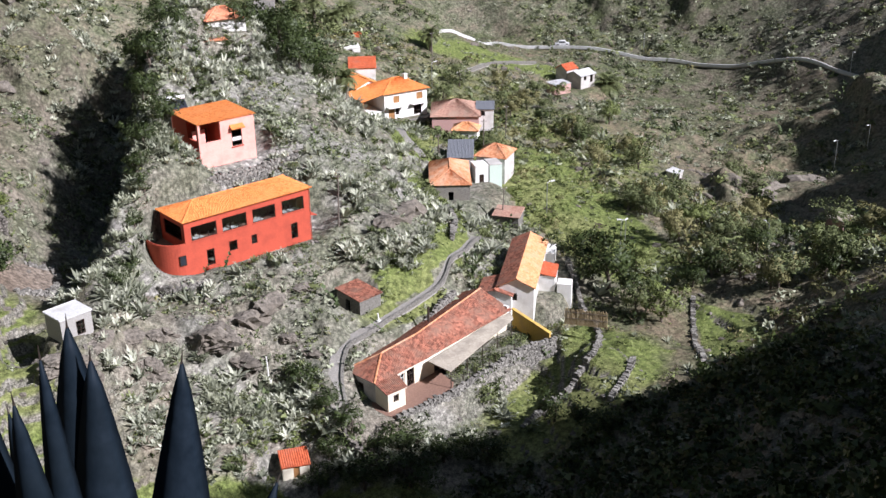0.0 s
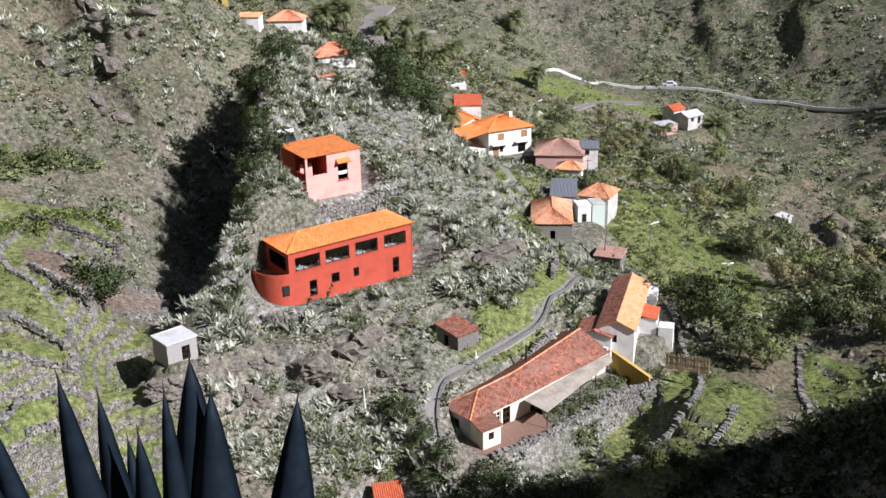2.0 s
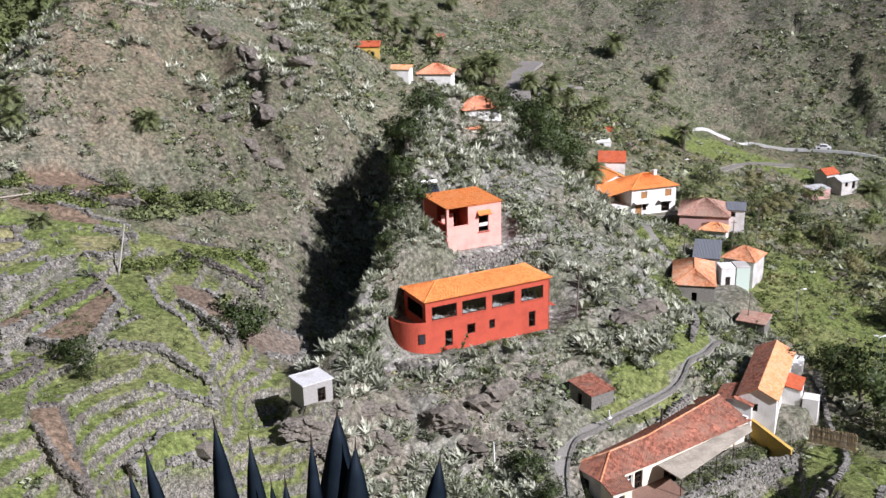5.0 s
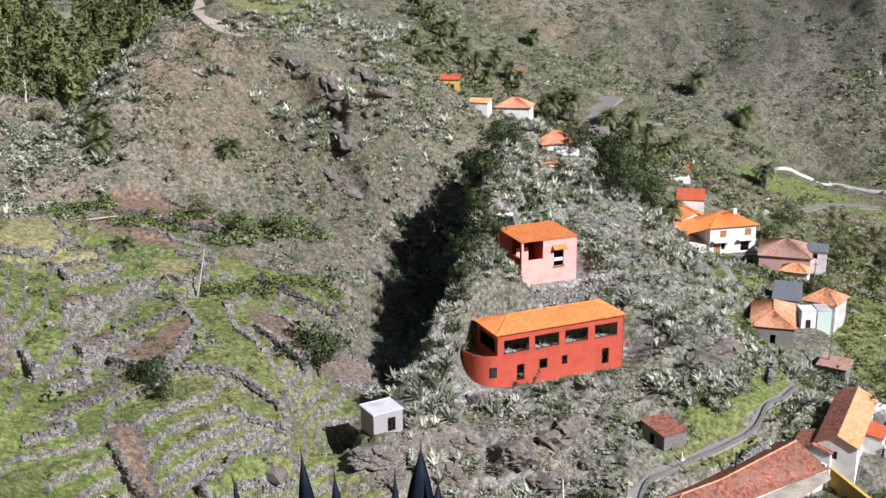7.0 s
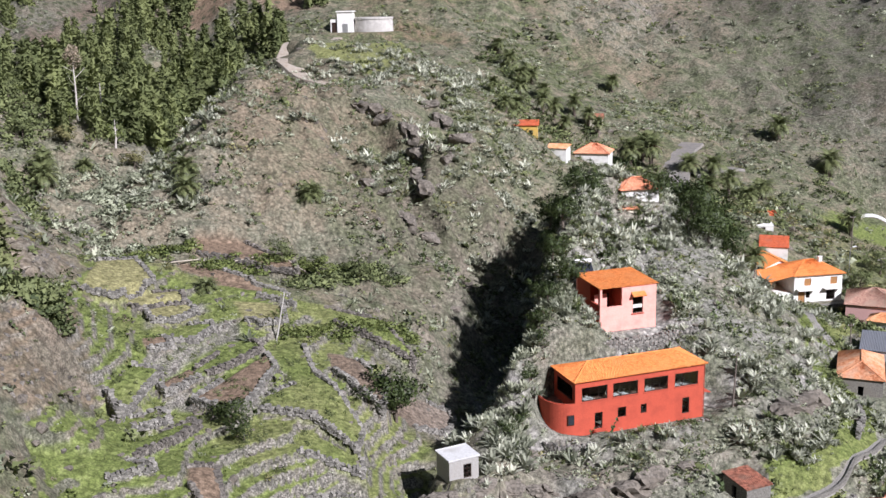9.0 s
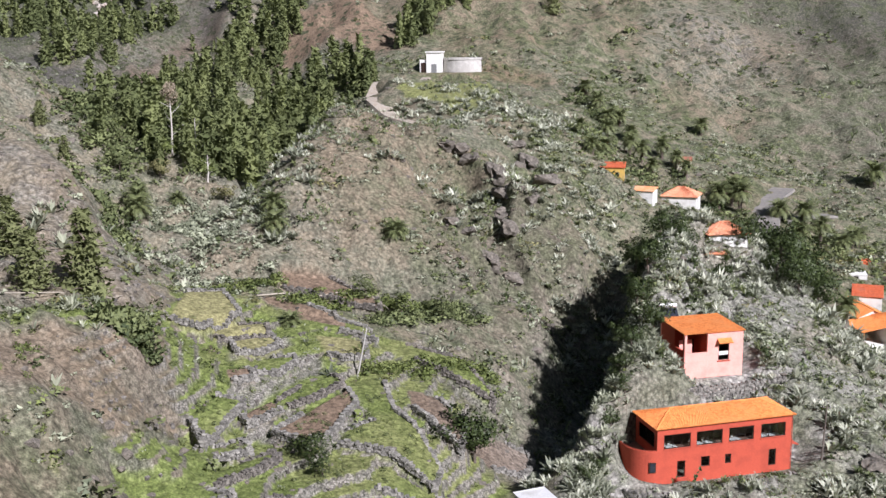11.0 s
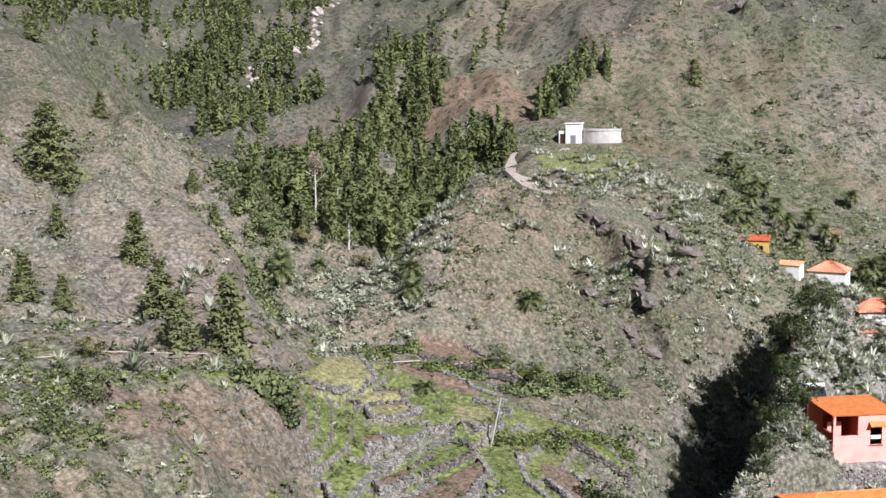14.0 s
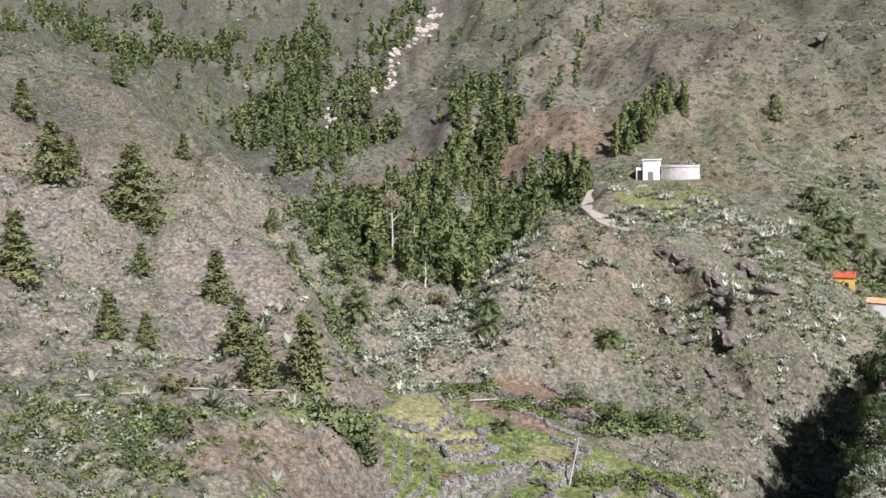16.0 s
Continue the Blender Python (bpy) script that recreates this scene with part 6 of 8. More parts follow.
def pipe_run(pts, lift, radius, material, label):
    line = [(x, y, ground_z(x, y) + lift) for x, y in pts]
    solid("water_pipe", tube(bmesh.new(), line, radius, 8), material, label, "pipe", "water pipes")


pipe_run([(-47.5, 144.6), (-44.5, 147.5), (-41.2, 150.4), (-37, 151.8), (-32.1, 152.3), (-29, 152.5)], 0.3, 0.10, CONCRETE, "pale water pipe along the terrace")
pipe_run([(-71.3, 87.7), (-67.5, 92), (-63.9, 96.8), (-61, 102.5), (-58.4, 108.2), (-57, 118), (-56.8, 129.1)], 0.15, 0.06, CONCRETE, "thin pale water pipe across the slope")


def cane_fence():
    ob = thing("cane_fence", pose(0, 0, 0), "dry split-cane garden fence", "fence")
    r = random.Random(5)
    a, b = Vector((56.0, 114.6, 0)), Vector((60.6, 111.4, 0))
    n = 46
    for k in range(n):
        p = a.lerp(b, k / (n - 1))
        z = 15.6
        part("cane", tube(bmesh.new(), [(p.x, p.y, z - 0.5), (p.x + r.uniform(-0.05, 0.05), p.y, z + 1.75 + r.uniform(-0.15, 0.15))], 0.06, 5), CANE, ob)
    for h in (0.5, 1.4):
        part("rail", tube(bmesh.new(), [(a.x, a.y - 0.08, 15.6 + h), (b.x, b.y - 0.08, 15.6 + h)], 0.04, 5), POLE_WOOD, ob)


cane_fence()


def parked_car(x, y, turn):
    ob = thing("parked_car", pose(x, y, ground_z(x, y) + 0.25, 0, 0, turn), "small white car parked beside the road", "car")
    body = bmesh.new()
    side = [(-2.0, 0.3), (-2.0, 0.75), (-1.5, 0.85), (-0.9, 1.42), (0.7, 1.42), (1.25, 0.9), (1.95, 0.75), (2.0, 0.3)]
    lo = [body.verts.new((px, -0.8, pz)) for px, pz in side]
    hi = [body.verts.new((px, 0.8, pz)) for px, pz in side]
    body.faces.new(lo)
    body.faces.new(hi[::-1])
    for k in range(len(side)):
        body.faces.new((lo[k], hi[k], hi[(k + 1) % len(side)], lo[(k + 1) % len(side)]))
    bmesh.ops.recalc_face_normals(body, faces=body.faces)
    part("body", body, CAR_PAINT, ob)
    for s in (-1, 1):
        part("side_window", boxed(-0.95, 0.85, s * 0.805 - 0.004, s * 0.805 + 0.004, 0.92, 1.32), PANEL_GLASS, ob)
        for px in (-1.25, 1.25):
            part("wheel", tube(bmesh.new(), [(px, s * 0.68, 0.32), (px, s * 0.83, 0.32)], 0.32, 12), TYRE, ob)


parked_car(127.5, 268.6, -25)


# ---- the agave beside the viewpoint ----
def near_agave():
    heart = Vector((-0.19, 2.45, 76.78))
    ob = thing("large_agave", pose(*heart), "large dark agave in shade with pointed sword leaves", "agave")
    # Leaf colour set far below agave green: the shade on it is painted in.
    blade = surface("shade_dark_agave_blade", (0.006, 0.011, 0.017), (0.014, 0.022, 0.032), 3, 0.6, (0.008, 0.013, 0.017), 0.3, 0.006, spec=0.08)
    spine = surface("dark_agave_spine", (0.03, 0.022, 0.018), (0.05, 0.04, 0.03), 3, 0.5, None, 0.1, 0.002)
    leaves = [((-0.38, 2.268, 78.898), 0.17), ((-0.321, 2.429, 78.76), 0.16), ((-0.232, 2.338, 78.692), 0.17), ((-0.170, 2.490, 78.722), 0.13), ((-0.102, 2.605, 78.742), 0.26), ((-0.057, 2.551, 78.666), 0.24), ((0.165, 2.50, 78.64), 0.23),
              ((-0.577, 2.226, 78.806), 0.15), ((-0.547, 2.285, 78.825), 0.15), ((0.42, 2.75, 78.05), 0.16), ((-0.75, 2.5, 78.2), 0.16), ((0.2, 3.1, 78.1), 0.16), ((-0.35, 3.2, 78.2), 0.15), ((0.55, 2.2, 77.7), 0.16), ((-0.2, 1.6, 77.75), 0.15), ((-0.95, 2.1, 77.8), 0.15)]
    for k, (tip, wide) in enumerate(leaves):
        tip = Vector(tip) - heart + (Vector((0.0, 0, 0.006)) if k < 9 else Vector((0, 0, 0)))
        flat = Vector((tip.x, tip.y, 0))
        root = flat * 0.22
        bend = flat * -0.10 if k < 9 else flat * 0.12
        up = tip.normalized()
        side = up.cross(Vector((0, 1, 0.0)) if abs(up.y) < 0.85 else Vector((1, 0, 0))).normalized()
        side = Vector((side.x, side.y * 0.4, side.z * 0.3)).normalized()
        out = side.cross(up).normalized()
        bm = bmesh.new()
        rows = []
        n = 22
        for j in range(n + 1):
            t = j / n
            c = root.lerp(tip, t) - bend * 4 * t * (1 - t) * 0.5
            w = wide * 0.74 * min(1.0, (1 - t) / 0.62) ** 0.78 + 0.001
            deep = w * 0.32
            rows.append([bm.verts.new(c + side * w * q + out * deep * (q * q - 1) * e) for q, e in ((-1, 1), (-0.5, 1), (0, 1), (0.5, 1), (1, 1), (0.5, 1.7), (0, 2.0), (-0.5, 1.7))])
        for r0, r1 in zip(rows, rows[1:]):
            for q in range(8):
                bm.faces.new((r0[q], r0[(q + 1) % 8], r1[(q + 1) % 8], r1[q]))
        bm.faces.new(rows[0][::-1])
        bm.faces.new(rows[-1])
        for f in bm.faces:
            f.smooth = True
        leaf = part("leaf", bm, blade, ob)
        part("spine", tube(bmesh.new(), [tip - up * 0.012, tip + up * 0.028], 0.0035, 5, 0.0006), spine, leaf, "dark spine at the tip")
    bm = bmesh.new()
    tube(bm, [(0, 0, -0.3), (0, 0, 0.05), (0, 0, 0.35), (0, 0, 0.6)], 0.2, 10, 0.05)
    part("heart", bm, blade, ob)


near_agave()

# ---- plants ----
RNG = np.random.default_rng(7)
AGAVE_GREY = leafy("grey_green_agave_leaf", (0.125, 0.143, 0.09), (0.47, 0.485, 0.355), 0.5)
SCRUB_GREY = leafy("silvery_scrub_leaf", (0.13, 0.15, 0.092), (0.46, 0.485, 0.345), 0.7)
SCRUB_GREEN = leafy("dull_green_scrub_leaf", (0.04, 0.058, 0.02), (0.22, 0.25, 0.105), 0.7)
LUSH_GREEN = leafy("fresh_green_leaf", (0.06, 0.085, 0.02), (0.24, 0.28, 0.092), 0.6)
CACTUS = leafy("prickly_pear_pad", (0.05, 0.08, 0.03), (0.20, 0.24, 0.11), 0.6)
OLIVE = leafy("olive_brown_leaf", (0.085, 0.085, 0.032), (0.33, 0.31, 0.14), 0.7)
DRY = leafy("dry_brown_twig", (0.09, 0.07, 0.055), (0.22, 0.18, 0.14), 0.8)
PINE_LEAF = leafy("pine_needles", (0.100, 0.122, 0.050), (0.232, 0.262, 0.108), 0.8, 0.2, 0.30)
# Brighter copy of the needles: sunlight put into the colour of the spur's pines.
PINE_BRIGHT = leafy("sunlit_pine_needles", (0.122, 0.138, 0.060), (0.265, 0.288, 0.127), 0.8, 0.2, 0.30)
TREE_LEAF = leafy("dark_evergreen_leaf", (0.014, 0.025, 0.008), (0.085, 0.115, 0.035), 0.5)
PALM_LEAF = leafy("palm_frond", (0.04, 0.062, 0.022), (0.23, 0.25, 0.11), 0.5)
PALM_DEAD = leafy("dead_palm_frond", (0.10, 0.075, 0.045), (0.24, 0.19, 0.12), 0.8)
TAN = leafy("dry_tan_tuft", (0.22, 0.175, 0.12), (0.46, 0.39, 0.29), 0.8)
BARK = surface("grey_brown_bark", (0.07, 0.055, 0.045), (0.19, 0.155, 0.125), 2, 0.95, None, 0.8, 0.03)
PALE_BARK = surface("bleached_dead_wood", (0.38, 0.35, 0.31), (0.55, 0.52, 0.47), 2, 0.9, None, 0.5, 0.02)
BOULDER = surface("basalt_boulder", (0.038, 0.033, 0.028), (0.265, 0.236, 0.196), 1.1, 0.95, (0.165, 0.142, 0.113), 0.9, 0.08)


def unit(v):
    return v / (np.linalg.norm(v, axis=-1, keepdims=True) + 1e-9)


def rosette(seed, leaves=10):
    """Sword leaves round a heart: 5 points and 3 triangles a leaf."""
    r = np.random.default_rng(seed)
    v, f = [], []
    for k in range(leaves):
        a, e = 2.4 * k + r.uniform(-0.2, 0.2), radians(r.uniform(18, 80))
        length, w = r.uniform(0.75, 1.1), r.uniform(0.07, 0.12)
        d, s = np.array([math.cos(a), math.sin(a), 0]), np.array([-math.sin(a), math.cos(a), 0])
        p0 = d * 0.06
        p1 = p0 + length * 0.55 * (d * math.cos(e) + np.array([0, 0, math.sin(e)]))
        e2 = e - radians(r.uniform(0, 30))
        p2 = p1 + length * 0.45 * (d * math.cos(e2) + np.array([0, 0, math.sin(e2)]))
        b = len(v)
        v += [p0 - s * w * 0.8, p0 + s * w * 0.8, p1 + s * w, p1 - s * w, p2]
        f += [(b, b + 1, b + 2), (b, b + 2, b + 3), (b + 3, b + 2, b + 4)]
    return np.array(v), np.array(f)


def rosette_clump(seed):
    """A shrub of several heads of narrow pale leaves."""
    r = np.random.default_rng(seed)
    vs, fs, n = [], [], 0
    for k in range(4):
        v, f = rosette(seed * 9 + k, 9)
        a, q = r.uniform(0, 6.28), r.uniform(0.1, 0.6)
        v = v * r.uniform(0.6, 0.92) * np.array([1, 1, 0.9]) + np.array([math.cos(a) * q, math.sin(a) * q, r.uniform(0.0, 0.55)])
        vs.append(v)
        fs.append(f + n)
        n += len(v)
    return np.concatenate(vs), np.concatenate(fs)


def plant_knoll():
    """Pale succulent shrubs crowding the knoll and the hill behind the terraces."""
    x, y = seeds_over(-8, 60, 98, 205, 0.7)
    keep = (RNG.random(len(x)) < knoll(x, y) * smooth(-0.12, 0.02, fbm(x, y, 8, 2, 281)) * (1 - 0.9 * zone(x, y, "knoll_rock", "front_rock", "knoll_lawn", "path_lawn", soft=2.0))) & (pad_weight(x, y) < 0.12) & clear_of(x, y) & ((y < 124) | (x > 4.5 + 0.12 * (y - 118)))
    s = at_ground(x[keep], y[keep])
    u, v = seeds_over(-62, 6, 160, 290, 0.26)
    hold = (RNG.random(len(u)) < smooth(-0.1, 0.12, fbm(u, v, 14, 2, 291))) & (terrace_zone(u, v) < 0.3)
    s = np.concatenate([s, at_ground(u[hold], v[hold])])
    pale = leafy("pale_succulent_leaf", (0.135, 0.152, 0.098), (0.66, 0.67, 0.535), 0.5)
    part_green = RNG.random(len(s)) < 0.3
    g = s[part_green]
    scattered("green_succulents", [rosette_clump(k + 13) for k in range(4)], g, RNG.uniform(0.6, 1.4, len(g)), SCRUB_GREEN, "dull green succulent shrubs among the pale ones", "succulents", sink=0.08)
    s = s[~part_green]
    scattered("succulent_scrub", [rosette_clump(k + 3) for k in range(6)], s, np.clip(RNG.lognormal(0.22, 0.36, len(s)), 0.6, 2.6), pale, "crowded pale grey-green succulent shrubs on the knoll", "succulents", sink=0.08)


def cards(centres, spread, size, count, r, long=1.0, droop=0.0):
    """Loose leaf triangles round centres."""
    c = np.repeat(np.asarray(centres, float), count, 0)
    sp = np.repeat(np.broadcast_to(np.asarray(spread, float), (len(centres),)), count)[:, None]
    out = unit(r.normal(size=c.shape))
    p = c + out * sp * r.uniform(0.55, 1.05, (len(c), 1)) * np.array([1, 1, 0.8])
    a = unit(r.normal(size=c.shape) + out * 0.8 + np.array([0, 0, -droop]))
    b = unit(np.cross(a, r.normal(size=c.shape)))
    s = size * r.uniform(0.6, 1.3, (len(c), 1))
    v = np.stack([p - b * s * 0.5, p + b * s * 0.5, p + a * s * long], 1).reshape(-1, 3)
    return v, np.arange(len(v)).reshape(-1, 3)


def rounded(v, f, low=0.35):
    """Leaf triangles turned outwards, with normals that follow the form of the crown."""
    v = v.copy()
    heart = np.array([v[:, 0].mean(), v[:, 1].mean(), v[:, 2].min() + low * np.ptp(v[:, 2])])
    tri = v.reshape(-1, 3, 3)
    out = tri.mean(1) - heart
    flat = np.cross(tri[:, 1] - tri[:, 0], tri[:, 2] - tri[:, 0])
    turned = (flat * out).sum(1) < 0
    tri[turned] = tri[turned][:, [0, 2, 1]]
    flat[turned] *= -1
    n = unit(unit(out) + 0.55 * unit(flat) + np.array([0, 0, 0.15]))
    return tri.reshape(-1, 3), f, np.repeat(n, 3, 0)


def bush(seed, n=46, size=0.34, flat=0.75):
    r = np.random.default_rng(seed)
    lumps = r.normal(size=(5, 3)) * np.array([0.42, 0.42, 0.16]) + np.array([0, 0, 0.45])
    v, f = cards(lumps, 0.46, size, n // 5, r)
    v[:, 2] = np.maximum(v[:, 2] * flat, -0.15)
    return rounded(v, f)


def cactus(seed):
    r = np.random.default_rng(seed)
    v, f = [], []
    tips = [np.array([0, 0, 0.0])]
    for k in range(11):
        base = tips[r.integers(max(0, len(tips) - 6), len(tips))]
        up = unit(np.array([r.normal() * 0.6, r.normal() * 0.6, 1.0]))
        side = unit(np.cross(up, r.normal(size=3)))
        h, w = r.uniform(0.3, 0.45), r.uniform(0.12, 0.18)
        b = len(v)
        v += [base, base + up * h * 0.45 - side * w, base + up * h, base + up * h * 0.45 + side * w, base + up * h * 0.5 + np.cross(up, side) * 0.05]
        f += [(b, b + 1, b + 4), (b + 1, b + 2, b + 4), (b + 2, b + 3, b + 4), (b + 3, b, b + 4)]
        tips.append(base + up * h)
    return np.array(v), np.array(f)


def tuft(seed, n=9):
    r = np.random.default_rng(seed)
    v = []
    for k in range(n):
        a = r.uniform(0, 6.28)
        d, s = np.array([math.cos(a), math.sin(a), 0]), np.array([-math.sin(a), math.cos(a), 0])
        p = d * r.uniform(0, 0.5)
        v += [p - s * 0.09, p + s * 0.09, p + d * r.uniform(0.1, 0.5) + np.array([0, 0, r.uniform(0.5, 1.0)])]
    return np.array(v), np.arange(3 * n).reshape(-1, 3)


def stone_shape(seed):
    r = np.random.default_rng(seed)
    c = np.array([(x, y, z) for x in (-1, 1) for y in (-1, 1) for z in (-1, 1)], float) * 0.5
    c = c * r.uniform(0.65, 1.1, (8, 3)) + r.normal(size=(8, 3)) * 0.07
    f = [(0, 1, 3), (0, 3, 2), (4, 6, 7), (4, 7, 5), (0, 4, 5), (0, 5, 1), (2, 3, 7), (2, 7, 6), (0, 2, 6), (0, 6, 4), (1, 5, 7), (1, 7, 3)]
    return c, np.array(f)


def boulder_shape(seed, fine=2):
    r = np.random.default_rng(seed)
    bm = bmesh.new()
    bmesh.ops.create_icosphere(bm, subdivisions=fine, radius=1.0)
    v = np.array([p.co[:] for p in bm.verts])
    f = np.array([[q.index for q in face.verts] for face in bm.faces])
    bm.free()
    for k in range(7):
        n = unit(r.normal(size=3))
        d = v @ n
        v = v - np.outer(np.maximum(d - r.uniform(0.45, 0.75), 0), n)
    return v * np.array([1.2, 0.9, 0.75]) + r.normal(size=v.shape) * 0.02, f


def scattered(name, shapes, spots, sizes, material, label, category, sink=0.05, tilt=0.15, tall=(1, 1)):
    """Many plants or stones joined into one object."""
    vs, fs, tones, ns, base = [], [], [], [], 0
    which = RNG.integers(0, len(shapes), len(spots))
    for k, (v, f, *normals) in enumerate(shapes):
        idx = np.where(which == k)[0]
        if not len(idx):
            continue
        n, turn = len(idx), RNG.uniform(0, 2 * math.pi, len(idx))
        c, s = np.cos(turn)[:, None], np.sin(turn)[:, None]
        size = sizes[idx][:, None]
        x = (v[None, :, 0] * c - v[None, :, 1] * s) * size
        y = (v[None, :, 0] * s + v[None, :, 1] * c) * size
        z = v[None, :, 2] * size * RNG.uniform(tall[0], tall[1], (n, 1))
        lean = RNG.normal(size=(n, 2)) * tilt
        p = np.stack([x + z * lean[:, :1] + spots[idx, 0:1], y + z * lean[:, 1:] + spots[idx, 1:2], z + spots[idx, 2:3] - sink * size], -1)
        vs.append(p.reshape(-1, 3))
        fs.append((f[None] + (np.arange(n) * len(v))[:, None, None] + base).reshape(-1, 3))
        tones.append(np.repeat(RNG.uniform(0, 1, n), len(v)))
        base += n * len(v)
        if normals:
            q = normals[0]
            ns.append(np.stack([q[None, :, 0] * c - q[None, :, 1] * s, q[None, :, 0] * s + q[None, :, 1] * c, np.repeat(q[None, :, 2], n, 0)], -1).reshape(-1, 3))
    me = mesh_from(name, np.concatenate(vs), np.concatenate(fs), material, bool(ns))
    if ns:
        me.normals_split_custom_set_from_vertices(np.concatenate(ns))
    add_attr(me, "tone", np.concatenate(tones))
    return tagged(new(name, me), label, category, kind="stuff")


def at_ground(x, y):
    return np.stack([x, y, land(x, y)], 1)


def in_view(x, y):
    """The wedge of land before the viewpoint."""
    a = np.degrees(np.arctan2(x, y))
    return (a > -48) & (a < 52)


def seeds_over(x0, x1, y0, y1, per_m2):
    n = int((x1 - x0) * (y1 - y0) * per_m2)
    x, y = RNG.uniform(x0, x1, n), RNG.uniform(y0, y1, n)
    keep = in_view(x, y)
    return x[keep], y[keep]




def clear_of(x, y):
    free = np.ones(len(x), bool)
    for pts, half in CLEAR:
        for (ax, ay), (bx, by) in zip(pts, pts[1:]):
            L2 = (bx - ax) ** 2 + (by - ay) ** 2
            s = np.clip(((x - ax) * (bx - ax) + (y - ay) * (by - ay)) / L2, 0, 1)
            free &= np.hypot(x - ax - s * (bx - ax), y - ay - s * (by - ay)) > half
    return free


def wooded(x, y):
    """The pine woods in the gully and on the slopes above it."""
    dense = zone(x, y, "wood_main", "wood_bright", "wood_edge", "wood_gorge", soft=6.0)
    loose = zone(x, y, "wood_mid", "wood_dark", "wood_right", "wood_top", soft=8.0)
    return np.maximum(dense * smooth(-0.25, -0.1, fbm(x, y, 30, 2, 101)), 0.75 * loose * smooth(-0.16, 0.02, fbm(x, y, 26, 2, 103)))


def valley_green(x, y):
    return np.clip(blob(x, y, 88, 160, 24, 70, 12) + blob(x, y, 84, 120, 34, 22, 0) + 0.8 * blob(x, y, 70, 235, 30, 26, 0), 0, 1)


def plant_scrub():
    groups = {k: [] for k in ("agave", "grey", "green", "lush", "cactus", "dry", "olive")}
    for x0, x1, y0, y1, per, big in ((-75, 120, 78, 205, 0.6, 1.25), (-130, 200, 205, 345, 0.46, 1.2), (-420, 260, 345, 660, 0.045, 2.2), (-230, -75, 80, 345, 0.24, 1.1), (120, 230, 120, 330, 0.3, 1.35), (-4, 60, 98, 200, 0.8, 0.8), (66, 122, 95, 215, 0.5, 1.0), (-62, 8, 160, 262, 0.6, 0.95)):
        x, y = seeds_over(x0, x1, y0, y1, per)
        e = 0.6
        z = land(x, y)
        slope = np.hypot(land(x + e, y) - z, land(x, y + e) - z) / e
        kn, vg, tz, gz, pw = knoll(x, y), valley_green(x, y), terrace_zone(x, y), grass_zone(x, y), pad_weight(x, y)
        lot, patch = fbm(x, y, 16, 3, 111), fbm(x, y, 40, 2, 121)
        dens = np.clip(0.55 + 1.6 * lot + 0.9 * fbm(x, y, 38, 3, 271) + 0.5 * kn + 0.25 * vg, 0.05, 1) * (1 - 0.88 * gz) * (1 - smooth(1.1, 2.2, slope)) * (1 - 0.7 * tz) * (pw < 0.25) * (bed_weight(x, y) < 0.1) * (1 - 0.9 * zone(x, y, "pale_ridge", "pink_slope", soft=6.0))
        dens = dens * np.where(x < -62, 0.7, 1.0) * (1 - 0.85 * bare(x, y))
        keep = (RNG.random(len(x)) < dens) & clear_of(x, y)
        x, y, z, kn, vg, patch, gz = x[keep], y[keep], z[keep], kn[keep], vg[keep], patch[keep], gz[keep]
        size = np.clip(RNG.lognormal(-0.5, 0.42, len(x)), 0.25, 1.6) * big * (1 + 0.35 * vg - 0.15 * kn)
        pick = RNG.random(len(x))
        w = np.stack([0.26 + 0.1 * kn + 0.5 * patch - 0.2 * vg, 0.46 + 0.2 * kn - 0.2 * patch, 0.45 + 0.2 * vg - 0.25 * kn + 0.3 * (y > 300), 0.10 + 0.55 * gz + 0.55 * vg, 0.08 + 0.04 * kn, 0.12 + 0.2 * vg, 0.05 + 0.6 * vg])
        w = np.cumsum(np.clip(w, 0.02, None), 0)
        kind = (pick[None] > w / w[-1]).sum(0)
        for k, name in enumerate(groups):
            m = kind == k
            groups[name].append(np.stack([x[m], y[m], z[m], size[m]], 1))
    g = {k: np.concatenate(v) for k, v in groups.items()}
    scattered("agave_scrub", [rosette(s) for s in range(5)], g["agave"][:, :3], g["agave"][:, 3] * 1.15, AGAVE_GREY, "grey-green agaves dotted over the rocky slope", "agave")
    scattered("grey_scrub", [bush(s + 10, 25, 0.46) for s in range(6)], g["grey"][:, :3], g["grey"][:, 3] * 0.85, SCRUB_GREY, "silvery dry scrub over the slopes", "scrub")
    scattered("green_scrub", [bush(s + 20, 25, 0.46) for s in range(6)], g["green"][:, :3], g["green"][:, 3] * 0.95, SCRUB_GREEN, "dull green bushes over the slopes", "scrub")
    scattered("lush_scrub", [bush(s + 30, 40, 0.31) for s in range(4)], g["lush"][:, :3], g["lush"][:, 3] * 0.8, LUSH_GREEN, "fresh green weeds and low bushes", "scrub")
    scattered("prickly_pear_scrub", [cactus(s) for s in range(5)], g["cactus"][:, :3], g["cactus"][:, 3] * 1.35, CACTUS, "prickly pear clumps on the slope", "cactus")
    scattered("olive_scrub", [bush(s + 36, 45, 0.27) for s in range(4)], g["olive"][:, :3], g["olive"][:, 3], OLIVE, "olive-brown bushes on the valley floor", "scrub")
    scattered("dry_scrub", [bush(s + 40, 20, 0.32) for s in range(3)], g["dry"][:, :3], g["dry"][:, 3] * 0.7, DRY, "leafless brown brush on the slope", "scrub")


